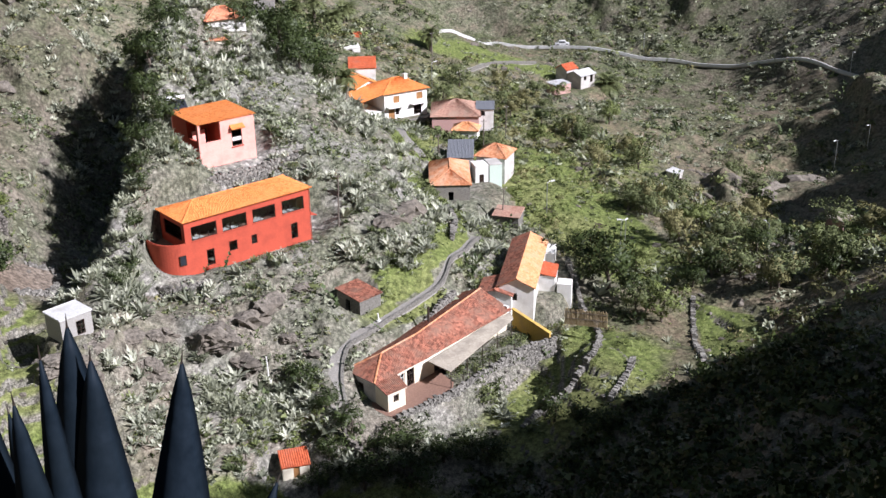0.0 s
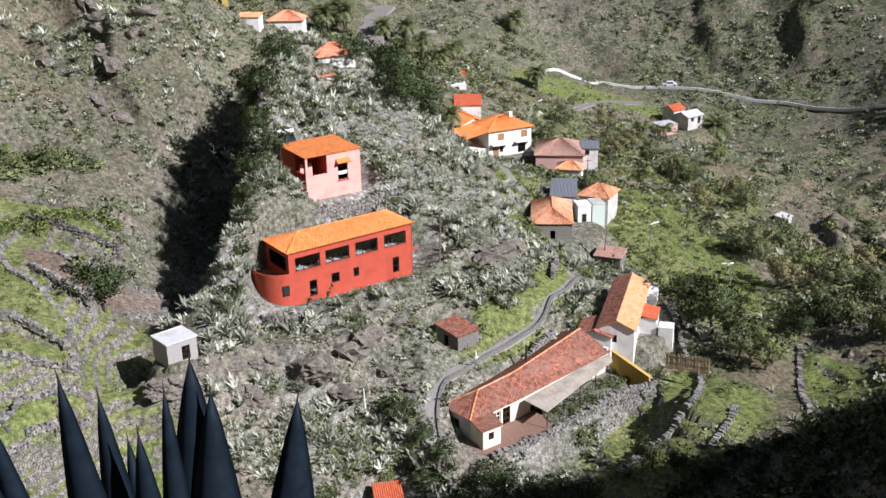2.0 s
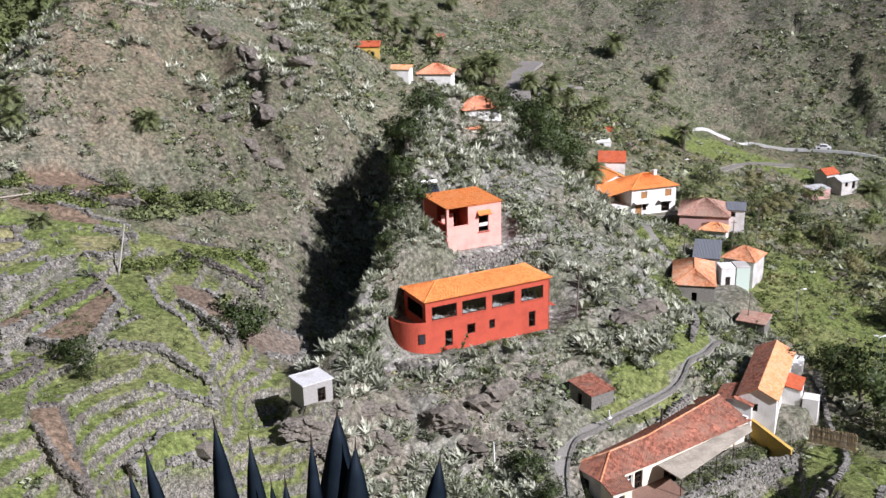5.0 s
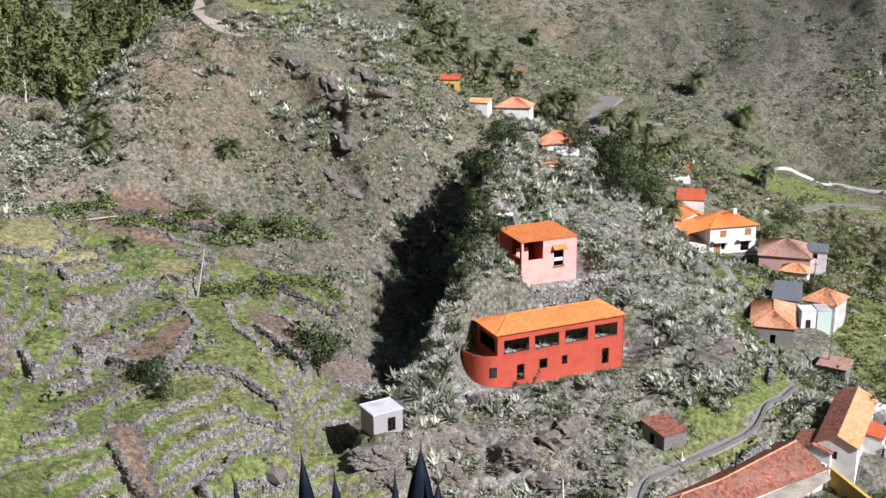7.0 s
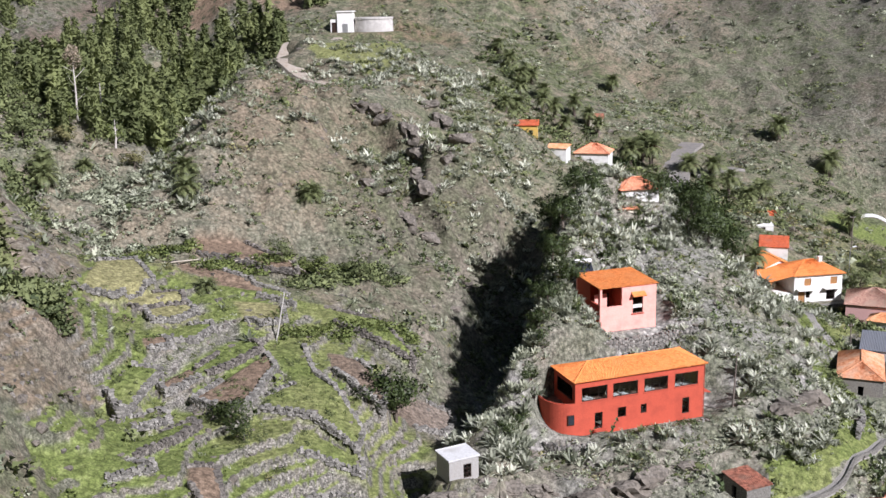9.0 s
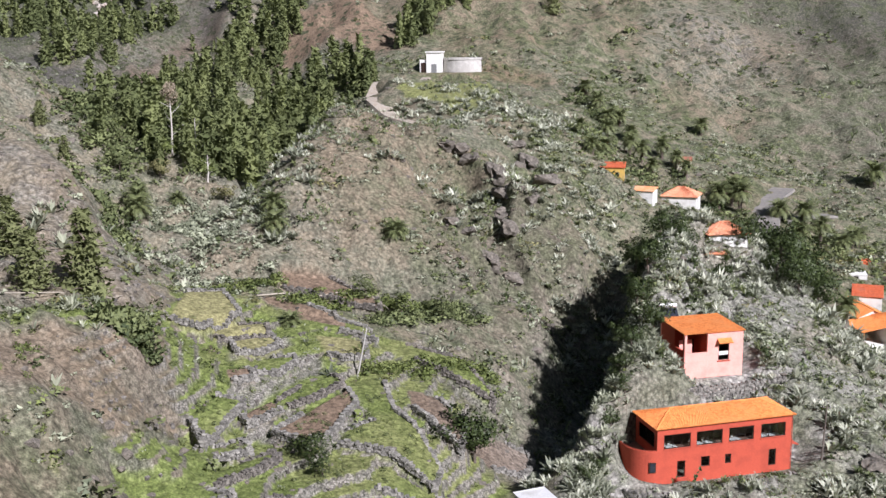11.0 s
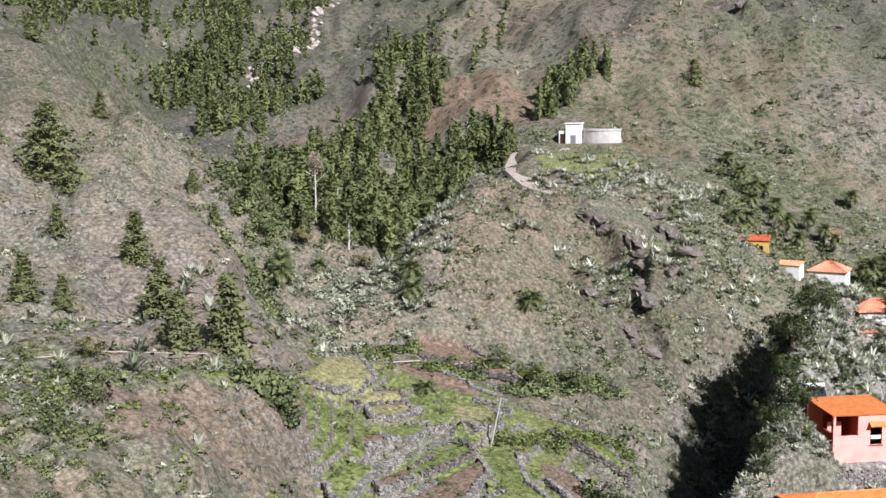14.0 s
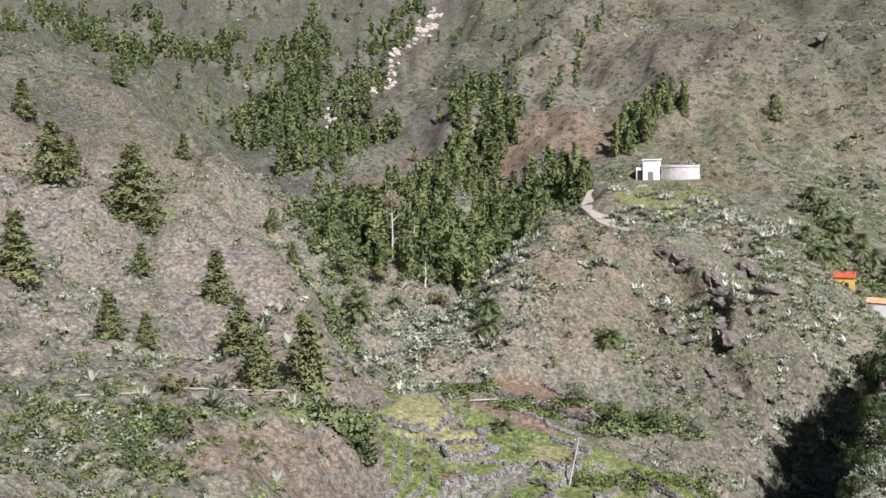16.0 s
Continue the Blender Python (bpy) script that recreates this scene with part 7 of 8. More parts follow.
def plant_turf():
    x, y = seeds_over(-70, 110, 76, 200, 1.5)
    z = land(x, y)
    e = 0.6
    slope = np.hypot(land(x + e, y) - z, land(x, y + e) - z) / e
    keep = (RNG.random(len(x)) < np.maximum(grass_zone(x, y), bed_weight(x, y, "grass")) * (bed_weight(x, y, "soil", "dry", "yellow") < 0.2) * (0.3 + 1.4 * np.clip(fbm(x, y, 9, 2, 131) + 0.2, 0, 1))) & (slope < 0.8) & (pad_weight(x, y) < 0.3) & clear_of(x, y)
    s = at_ground(x[keep], y[keep])
    scattered("turf_tufts", [tuft(k) for k in range(5)], s, RNG.uniform(0.2, 0.55, len(s)), LUSH_GREEN, "tufts of bright green grass on the terraces", "grass", tall=(0.6, 1.2))


def lay_stones():
    x, y = seeds_over(-70, 95, 76, 170, 2.6)
    z = land(x, y)
    e = 0.4
    slope = np.hypot(land(x + e, y) - z, land(x, y + e) - z) / e
    keep = (terrace_zone(x, y) > 0.4) & (slope > 0.75) & (slope < 2.2) & (RNG.random(len(x)) < 0.2)
    s = at_ground(x[keep], y[keep])
    scattered("terrace_wall_stones", [stone_shape(k) for k in range(6)], s, RNG.uniform(0.25, 0.55, len(s)), RUBBLE, "grey field stones of the dry terrace walls", "stones", sink=-0.05, tilt=0.3)
    x, y = seeds_over(-210, 130, 80, 330, 0.05)
    keep = (RNG.random(len(x)) < 0.2 + 0.8 * (fbm(x, y, 20, 2, 141) > 0.05)) & (pad_weight(x, y) < 0.2) & clear_of(x, y)
    s = at_ground(x[keep], y[keep])
    scattered("boulders", [boulder_shape(k, 1) for k in range(6)], s, np.clip(RNG.lognormal(-0.7, 0.5, len(s)), 0.2, 2.2), BOULDER, "weathered basalt boulders on the slope", "boulders", sink=0.25)
    bed = np.array([(83, 115), (92, 121), (99, 129), (106, 142), (112, 165), (113, 185)], float)
    t = RNG.uniform(0, len(bed) - 1.001, 130)
    i = t.astype(int)
    p = bed[i] + (bed[i + 1] - bed[i]) * (t - i)[:, None] + RNG.normal(size=(130, 2)) * 3.0
    s = at_ground(p[:, 0], p[:, 1])
    scattered("stream_boulders", [boulder_shape(k + 9) for k in range(4)], s, np.clip(RNG.lognormal(-0.25, 0.5, len(s)), 0.3, 2.6), BOULDER, "grey boulders along the stream bed", "boulders", sink=0.3)


def pine_shape(seed, wide, levels, per, n, size):
    """A crown of needle sprays along whorls of branches that droop a little; height 1."""
    r = np.random.default_rng(seed)
    pts, spread = [], []
    for k in range(levels):
        t = 0.14 + 0.84 * k / (levels - 1)
        reach = wide * min(1.0, 0.55 + 2.0 * t) * (1 - t) ** 0.62 * r.uniform(0.55, 1.3) + 0.012
        m = max(3, int(per * (1.1 - 0.6 * t)))
        first = r.uniform(0, 6.28)
        for j in range(m):
            a, far = first + 6.283 * j / m + r.normal() * 0.3, reach * r.uniform(0.5, 1.15)
            for q in (0.3, 0.65, 0.95):
                pts.append((math.cos(a) * q * far, math.sin(a) * q * far, t + r.normal() * 0.012 - q * q * far * 0.22))
                spread.append(0.03 + 0.14 * far * (1.1 - 0.6 * q))
    v, f = cards(np.array(pts), np.array(spread), size, n, r, long=1.6, droop=0.15)
    tri = v.reshape(-1, 3, 3)
    out = tri.mean(1) * np.array([1, 1, 0]) / wide + np.array([0, 0, 0.7])
    flat = np.cross(tri[:, 1] - tri[:, 0], tri[:, 2] - tri[:, 0])
    turned = (flat * out).sum(1) < 0
    tri[turned] = tri[turned][:, [0, 2, 1]]
    flat[turned] *= -1
    return tri.reshape(-1, 3), f, np.repeat(unit(unit(out) + 0.2 * unit(flat)), 3, 0)


def crown_object(name, v, f, material, parent, seed, normals=None):
    me = mesh_from(name, v, f, material, normals is not None)
    if normals is not None:
        me.normals_split_custom_set_from_vertices(normals)
    h = (v[:, 2] - v[:, 2].min()) / (np.ptp(v[:, 2]) + 1e-6)
    r = np.random.default_rng(seed)
    add_attr(me, "tone", np.repeat(r.uniform(0.25, 0.75, len(v) // 3 + 1), 3)[:len(v)] if len(v) % 3 == 0 else h)
    ob = new(name, me)
    ob.parent = parent
    return ob


def trunk_mesh(bm, h, r0, seed, limbs=5, start=0.35, reach=0.2):
    r = random.Random(seed)
    pts = [(0.02 * h * r.uniform(-1, 1) * k, 0.02 * h * r.uniform(-1, 1) * k, h * k / 4 - 0.06 * h * (k == 0)) for k in range(5)]
    tube(bm, pts, r0, 7, r0 * 0.25)
    for k in range(limbs):
        t = start + (0.95 - start) * k / max(1, limbs)
        a = 2.4 * k + r.uniform(-0.4, 0.4)
        q = reach * h * (1.1 - t)
        tube(bm, [(0, 0, h * t), (math.cos(a) * q * 0.6, math.sin(a) * q * 0.6, h * t + q * 0.25), (math.cos(a) * q, math.sin(a) * q, h * t + q * 0.3)], r0 * 0.35, 5, r0 * 0.1)
    return bm


def pine_tree(seed, wide):
    ob = thing("pine_tree", Matrix(), "green pine tree on the bare slope", "tree", "pines on the spur")
    part("trunk", trunk_mesh(bmesh.new(), 0.9, 0.022, seed, 7, 0.15, wide * 1.6), BARK, ob)
    v, f, n = pine_shape(seed, wide, 13, 6, 13, 0.034)
    crown_object("crown", v, f, PINE_BRIGHT, ob, seed, n)
    return ob


def broad_tree(seed, label, material=None, lumps=14, n=95):
    r = np.random.default_rng(seed)
    ob = thing("broadleaf_tree", Matrix(), label, "tree")
    part("trunk", trunk_mesh(bmesh.new(), 0.6, 0.035, seed, 6, 0.4, 0.5), BARK, ob)
    c = r.normal(size=(lumps, 3)) * np.array([0.20, 0.20, 0.17]) + np.array([0, 0, 0.60])
    c[:, 2] = np.clip(c[:, 2], 0.2, 0.86)
    size = r.uniform(0.11, 0.2, lumps)
    v, f = cards(c, size, 0.045, n, r)
    v, f, soft = rounded(v, f, 0.3)
    own = v.reshape(-1, 3, 3).mean(1) - np.repeat(c, n, 0)
    soft = unit(soft + 0.8 * np.repeat(unit(own), 3, 0))
    crown_object("crown", v, f, material or TREE_LEAF, ob, seed, soft)
    return ob


def palm_shape(seed, fronds=40, leaflets=13, low=-0.5):
    r = np.random.default_rng(seed)
    v = []
    for k in range(fronds):
        a, e = 2.399 * k + r.uniform(-0.2, 0.2), radians(80 - 105 * (k / fronds) + r.uniform(-8, 8))
        length = r.uniform(0.85, 1.1)
        d, s = np.array([math.cos(a), math.sin(a), 0]), np.array([-math.sin(a), math.cos(a), 0])
        p, ang, step = np.zeros(3), e, length / leaflets
        for j in range(leaflets):
            q = p + step * (d * math.cos(ang) + np.array([0, 0, math.sin(ang)]))
            w = 0.26 * math.sin(math.pi * min(1, 0.18 + j / leaflets)) + 0.02
            for sg in (-1, 1):
                tip = p + sg * s * w + (q - p) * 1.6 + np.array([0, 0, -0.25 * w])
                v += [p, q, tip]
            p, ang = q, ang - radians(5.5 + 5 * j / leaflets)
    return np.array(v), np.arange(len(v)).reshape(-1, 3)


def palm_tree(seed, trunk):
    """trunk: its height in crown radii."""
    ob = thing("palm_tree", Matrix(), "date palm with arching green fronds", "palm", "palms of the valley")
    bm = bmesh.new()
    tube(bm, [(0, 0, -0.2), (0.02, 0, trunk * 0.3), (0.03, 0.01, trunk * 0.7), (0, 0, trunk)], 0.10, 9, 0.13)
    part("trunk", bm, BARK, ob)
    v, f = palm_shape(seed)
    crown_object("crown", v + np.array([0, 0, trunk]), f, PALM_LEAF, ob, seed)
    r = np.random.default_rng(seed + 50)
    dv, df = cards(np.array([[0, 0, trunk - 0.12]]), 0.22, 0.3, 26, r, 1.3, 1.6)
    crown_object("dead_fronds", dv, df, PALM_DEAD, ob, seed)
    return ob


def stand(ob, x, y, size, wide=1.0):
    z = float(land(np.array([x]), np.array([y]))[0])
    return copy_thing(ob, pose(x, y, z - 0.05 * size, 0, 0, RNG.uniform(0, 360)) @ Matrix.Diagonal((size * wide, size * wide, size, 1)))


def drop_models(*obs):
    for ob in obs:
        for o in (*ob.children_recursive, ob):
            bpy.data.objects.remove(o)


def plant_trees():
    pines = [pine_tree(s, w) for s, w in ((1, 0.24), (2, 0.30), (3, 0.36), (4, 0.20))]
    for k, (x, y, h) in enumerate([(-81.2, 132, 7.1), (-69.5, 118, 6.6), (-60.7, 107, 6.2), (-57.6, 113.2, 9.6), (-81.2, 107.2, 5.4), (-119.8, 145.5, 9.5), (-107.6, 150.5, 11.5), (-96.6, 109.5, 8.6),
                                    (-77.5, 109.3, 4.0), (-95.3, 134.1, 4.4), (-108.6, 199.9, 4.6), (-101.5, 195.2, 4.1), (-155, 180.5, 7.6), (-157, 217, 5.7), (-13, 384, 8.6), (-122.6, 154, 6.3), (-133, 205, 5.2), (-102, 147.7, 5.4)]):
        stand(pines[k % 4], x, y, h * 1.1, 1.6)
    drop_models(*pines)
    dark = [broad_tree(s, "dense dark evergreen tree above the village") for s in (11, 12, 13)]
    for k, (x, y, h) in enumerate([(29, 203, 3.5), (36, 206, 9), (39, 195, 8.5), (34, 190, 8), (40, 206, 8), (9, 196, 6), (13, 206, 6), (9, 186, 5.5), (12, 178, 5.5), (9, 161, 4.5), (10, 166, 5), (11, 171, 5.5), (13, 176, 6), (11, 183, 6), (13, 192, 6), (16, 199, 6), (15, 170, 5), (8, 153, 5), (-13.5, 123, 6.2),
                                    (67.6, 124.5, 9.5), (67.0, 130, 6.5), (69.5, 120.5, 6.5), (68.5, 135, 5), (31, 176, 6), (35, 178, 6.5), (39, 181, 6), (33, 183, 6.5), (8.8, 140.6, 5.4), (9, 156, 5.5), (5, 131, 3.4), (3.2, 127, 3.2), (6, 137, 3.6), (5.2, 142, 4), (7, 146, 4), (7.5, 150, 4.5), (2, 122, 3), (0, 118, 2.4), (4.5, 134, 3.2)]):
        stand(dark[k % 3], x, y, h * 1.1, 1.05)
    # Trees from (19, 109) to (49, 94) also darken ground the ridge's shadow misses.
    for k, (x, y, h, wide) in enumerate([(-14, 123.5, 6.6, 1.3), (-29.5, 105, 4.2, 1.3), (-27.5, 102.5, 3.0, 1.3), (19, 109, 3.6, 1.2), (21, 104, 3.4, 1.2), (23, 101, 4.0, 1.2), (20, 100, 3.6, 1.2), (27, 99, 4.2, 1.3), (30, 99, 3.8, 1.3), (18, 97, 4, 1.2), (23, 96, 5, 1.3), (28, 95, 5, 1.3), (33, 98, 4.2, 1.3), (38, 97, 4.5, 1.3), (47, 98, 4.5, 1.3), (49, 94, 5, 1.3),
                                        (32, 196, 8.5, 1.2), (38, 199, 10, 1.2), (41, 197, 9, 1.2), (35, 202, 9, 1.2), (41, 190, 8, 1.2), (38, 191, 7, 1.2), (22, 201, 9, 0.7), (19, 172, 4.2, 1.0), (22.5, 174.5, 4.0, 1.0), (16.5, 174, 4.5, 1.0), (26, 181, 6, 1.0), (15, 178, 6, 0.9)]):
        stand(dark[k % 3], x, y, h, wide)
    green = [broad_tree(s, "rounded green tree in the valley", SCRUB_GREEN, 15, 95) for s in (21, 22)] + [broad_tree(24, "olive-brown tree in the valley", OLIVE, 15, 95), broad_tree(25, "bright green tree in the valley", LUSH_GREEN, 15, 90)]
    for k, (x, y, h) in enumerate([(-93, 201, 5), (-99, 209, 5.5), (-86, 204, 4.5), (-80, 213, 5), (-104, 218, 6), (-96, 218, 5.5), (-74, 208, 4), (-88, 212, 5), (-49.5, 107.5, 4.6), (-56.8, 84, 3.6), (-63.7, 94, 2.6), (-27.5, 151.6, 4.6), (-22, 155, 4), (-33, 152, 3.6), (66, 194, 4.5), (105, 223, 5), (96, 112, 5), (119, 162, 5.5),
                                    (86, 136, 6), (94, 142, 5.5), (88, 152, 5), (98, 158, 6), (92, 176, 5), (84, 188, 5.5), (96, 196, 6), (102, 178, 5.5), (104, 140, 6), (112, 150, 5), (72, 210, 5), (80, 222, 6), (92, 226, 5), (74, 128, 4.5), (100, 118, 5), (108, 126, 6), (86, 206, 5), (110, 206, 5.5), (124, 178, 5), (70, 178, 4.5)]):
        stand(green[k % 4], x, y, h, 1.2)
    # the wooded floor of the valley
    x, y = seeds_over(66, 135, 108, 225, 0.035)
    keep = (RNG.random(len(x)) < valley_green(x, y) * smooth(-0.1, 0.1, fbm(x, y, 18, 2, 331))) & (grass_zone(x, y) < 0.45) & (pad_weight(x, y) < 0.05) & clear_of(x, y) & ((x > 85) | (y < 122))
    for k, (u, v) in enumerate(zip(x[keep][:56], y[keep][:56])):
        stand((green + dark)[(0, 4, 2, 1, 3, 5, 0, 2)[k % 8]], u, v, RNG.uniform(3.0, 6.5), RNG.uniform(0.9, 1.25))
    drop_models(*green, *dark)
    palms = [palm_tree(s, t) for s, t in ((31, 0.8), (32, 1.15), (33, 0.35))]
    for x, y, r, k in [(-85, 190, 3.4, 0), (-81, 200, 2.2, 2), (-88, 198, 2.0, 2), (-50, 163, 2.7, 0), (-32, 173.5, 2.6, 2), (-41, 139.5, 2.0, 2), (8.6, 304, 3.2, 0), (2.4, 320, 3, 0), (-2, 262, 2.6, 0), (16, 268, 2.8, 1), (31.8, 262, 3.6, 1), (36.8, 262, 3.8, 1), (79, 306, 4.4, 0), (46.8, 240, 3.6, 1),
                       (52.9, 248, 3.4, 1), (89.7, 293, 4.6, 0), (62.7, 254, 3, 0), (80.5, 243.6, 3.2, 1), (10.4, 272, 2.8, 1), (22.8, 280, 2.6, 1), (25, 276, 2.6, 1), (126, 238, 5.0, 2), (5, 290, 3, 0), (48, 200, 3.2, 1), (2.5, 312, 3, 0), (-1, 327, 3, 0), (5.5, 300, 3.2, 0), (1, 248.5, 2.6, 0), (4, 256, 2.8, 0), (11.5, 293, 3, 0), (13.5, 274, 3, 1), (19.5, 285, 3, 1), (33, 320, 3.2, 0), (31.5, 262, 3.6, 1), (35.5, 268, 3.6, 1), (38, 274, 3, 0), (46, 262, 3.6, 0), (52, 262, 3.4, 0), (61, 252, 3, 0), (57.5, 247, 3, 0), (-86.5, 193.5, 3.0, 0), (-52.0, 169.5, 2.8, 0), (-32.0, 174.5, 2.2, 2)]:
        stand(palms[k], x, y, r * 1.25)
    drop_models(*palms)


def plant_wood():
    shapes = [pine_shape(s + 60, w, 10, 4, 4, 0.066) for s, w in enumerate((0.19, 0.23, 0.27, 0.21, 0.29, 0.17))]
    x, y = seeds_over(-400, -30, 205, 660, 0.046)
    keep = RNG.random(len(x)) < wooded(x, y)
    s = at_ground(x[keep], y[keep])
    far = s[:, 1] > 400
    thin = [pine_shape(q + 160, w, 6, 3, 2, 0.12) for q, w in enumerate((0.15, 0.2, 0.24, 0.13))]
    scattered("far_pine_wood", thin, s[far], RNG.uniform(6, 11, far.sum()), PINE_LEAF, "distant pine wood on the upper slopes", "pine wood", sink=0.08, tilt=0.03)
    s = s[~far]
    scattered("pine_wood", shapes, s, RNG.uniform(7.0, 13.0, len(s)), PINE_LEAF, "dense stand of green pines in the gully", "pine wood", sink=0.08, tilt=0.03)
    x, y = seeds_over(-420, -95, 330, 680, 0.0025)
    s = at_ground(x, y)
    scattered("scattered_pines", thin, s, RNG.uniform(4, 9, len(s)), PINE_LEAF, "single pines on the far slopes", "pine trees", sink=0.08, tilt=0.03)


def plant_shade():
    """Rank growth on the shaded slope below the viewpoint, and unseen bushes added along the ridge that shades it."""
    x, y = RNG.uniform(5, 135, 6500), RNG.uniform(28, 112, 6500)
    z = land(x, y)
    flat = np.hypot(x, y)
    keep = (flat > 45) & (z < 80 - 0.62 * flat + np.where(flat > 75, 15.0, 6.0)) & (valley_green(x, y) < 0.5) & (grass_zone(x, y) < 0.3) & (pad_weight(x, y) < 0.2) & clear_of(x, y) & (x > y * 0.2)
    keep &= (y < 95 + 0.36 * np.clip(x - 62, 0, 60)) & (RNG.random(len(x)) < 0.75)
    s = np.stack([x[keep], y[keep], z[keep]], 1)
    # Dense dark cover, laid here also to deepen the slope's shade.
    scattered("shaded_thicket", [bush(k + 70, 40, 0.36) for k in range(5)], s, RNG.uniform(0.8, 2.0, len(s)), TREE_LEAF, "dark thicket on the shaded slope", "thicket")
    # Out of view: these only make the ridge's shadow edge ragged.
    pts = np.array([(250, 72), (182, 32), (154, 18), (135, 14), (120, 11), (95, 11), (60, -25)], float)
    u = RNG.uniform(0, len(pts) - 1.001, 190)
    i = u.astype(int)
    p = pts[i] + (pts[i + 1] - pts[i]) * (u - i)[:, None] + RNG.normal(size=(190, 2)) * 3
    s = at_ground(p[:, 0], p[:, 1])
    scattered("ridge_bushes", [bush(k + 80, 60, 0.35, 1.0) for k in range(4)], s, RNG.uniform(0.8, 2.4, len(s)), TREE_LEAF, "unseen dark bushes added to roughen the ridge's shadow edge", "bushes", tall=(0.8, 1.5))


def outcrop_shape(seed, fine=3):
    """A craggy block of rock: split faces, tilted ledges and clefts; about 1 high."""
    r = np.random.default_rng(seed)
    bm = bmesh.new()
    bmesh.ops.create_icosphere(bm, subdivisions=fine, radius=1.0)
    v = np.array([p.co[:] for p in bm.verts])
    f = np.array([[q.index for q in face.verts] for face in bm.faces])
    bm.free()
    for k in range(16):
        n = unit(r.normal(size=3) * np.array([1, 1, 0.8]))
        v = v - np.outer(np.maximum(v @ n - r.uniform(0.5, 0.85), 0), n)
    bed = unit(np.array([0.35, -0.25, 1.0]))
    k = (v @ bed) * 5.0 + 0.8 * fbm(v[:, 0], v[:, 1], 0.6, 2, seed + 601)
    ledge = (k - np.floor(k)) ** 2
    side = unit(v * np.array([1, 1, 0.15]))
    v = v - side * (0.16 * ledge)[:, None]
    a, b = v[:, 0] + 0.7 * v[:, 2], v[:, 1] - 0.6 * v[:, 2]
    v = v + unit(v) * (0.28 * fbm(a, b, 0.5, 4, seed * 7 + 301) + 0.14 * fbm(b * 2.1, v[:, 2], 0.22, 2, seed * 5 + 401))[:, None]
    cleft = np.abs(fbm(a + 3.1, b - 1.7, 0.8, 2, seed * 3 + 501))
    v = v - unit(v) * (0.4 * np.exp(-(cleft / 0.035) ** 2))[:, None]
    return v * np.array([1.35, 0.85, 0.75]), f


def set_outcrops():
    models = []
    for k in range(10):
        v, f = outcrop_shape(k % 5, 3 + k // 5)
        models.append(mesh_from("rock_outcrop", v, f, BOULDER))
    # x, y, size, turn: along the ribs of the hill, on the knoll's face, by the stream, on the far heights
    spots = [(-29, 213, 2.4, -30), (-25.5, 212, 2.2, -40), (-23, 208.5, 2.6, -50), (-17.5, 204, 2.6, -60), (-15.5, 198, 3.0, -80), (-15, 192, 2.8, -85), (-13.5, 186, 2.4, -70), (-15.5, 234, 2.6, -50), (-12.5, 228, 3.0, -50), (-9, 217, 3.0, -60),
             (-10, 195, 2.4, -80), (-24, 185, 1.8, -40), (-20.5, 180.5, 2.0, -40), (-16.5, 178, 2.2, -40), (-13.5, 179, 2.0, -30), (-135, 210, 2.2, 20), (-122, 171, 2.0, 40), (-6, 480, 3.6, 0), (4, 468, 4.2, 30), (22, 466, 4.0, 10), (38, 464, 4.4, 0), (-125, 222, 3.6, 30),
             (0.5, 111, 2.2, -10), (4.5, 113.5, 2.6, 10), (9, 112, 3.2, -25), (12.5, 111.5, 2.6, -35), (14, 116.5, 2.6, 15), (17.5, 117, 2.4, 10), (2, 109, 2.2, -20), (18.5, 114.5, 2.0, -30), (20.5, 112.5, 1.8, -30), (21.5, 120.5, 1.8, 20), (-2.5, 108.5, 2.2, 30), (-6, 105.8, 2.4, 10), (-4, 104.5, 2.0, 50),
             (37.5, 133.5, 3.6, 30), (41, 138, 2.6, 10), (94, 122, 2.4, 40), (99, 127, 2.8, 10), (90, 119, 2.0, 70), (103, 134, 2.6, 30), (86, 117, 1.6, 0), (121, 160, 4.5, 20), (133, 164, 5.0, -20), (-23.3, 121.8, 1.1, 0)]
    for k, (x, y, s, turn) in enumerate(spots):
        ob = new("rock_outcrop", models[k % 5 + (5 if y < 116 and x < 40 else 0)])
        ob.matrix_world = pose(x, y, ground_z(x, y) - 0.25 * s, RNG.uniform(-8, 8), RNG.uniform(-8, 8), turn + RNG.uniform(-12, 12)) @ Matrix.Diagonal((s, s, s * RNG.uniform(0.8, 1.15), 1)) @ Matrix.Scale(1.18 if 170 < y < 240 and x < 0 else 1.0, 4)
        tagged(ob, "craggy grey-brown rock outcrop on the slope", "rock", "rock outcrops")


def set_scar():
    """The pale vein of broken rock that climbs the far slope."""
    pts = np.array([(-195.8, 404), (-207, 449.6), (-210.4, 490.8), (-214.8, 532.8), (-227.4, 611.6), (-226.4, 646.5)], float)
    u = RNG.uniform(0, len(pts) - 1.001, 230)
    i = u.astype(int)
    p = pts[i] + (pts[i + 1] - pts[i]) * (u - i)[:, None] + RNG.normal(size=(230, 2)) * np.array([2.2, 2.0])
    s = at_ground(p[:, 0], p[:, 1])
    pale = surface("pale_broken_rock", (0.30, 0.26, 0.225), (0.52, 0.48, 0.43), 0.3, 0.95, (0.30, 0.21, 0.16), 0.8, 0.1)
    scattered("pale_rock_vein", [boulder_shape(k + 30, 1) for k in range(4)], s, RNG.uniform(0.9, 3.2, len(s)), pale, "vein of pale broken rock up the far slope", "rocks", sink=0.2)


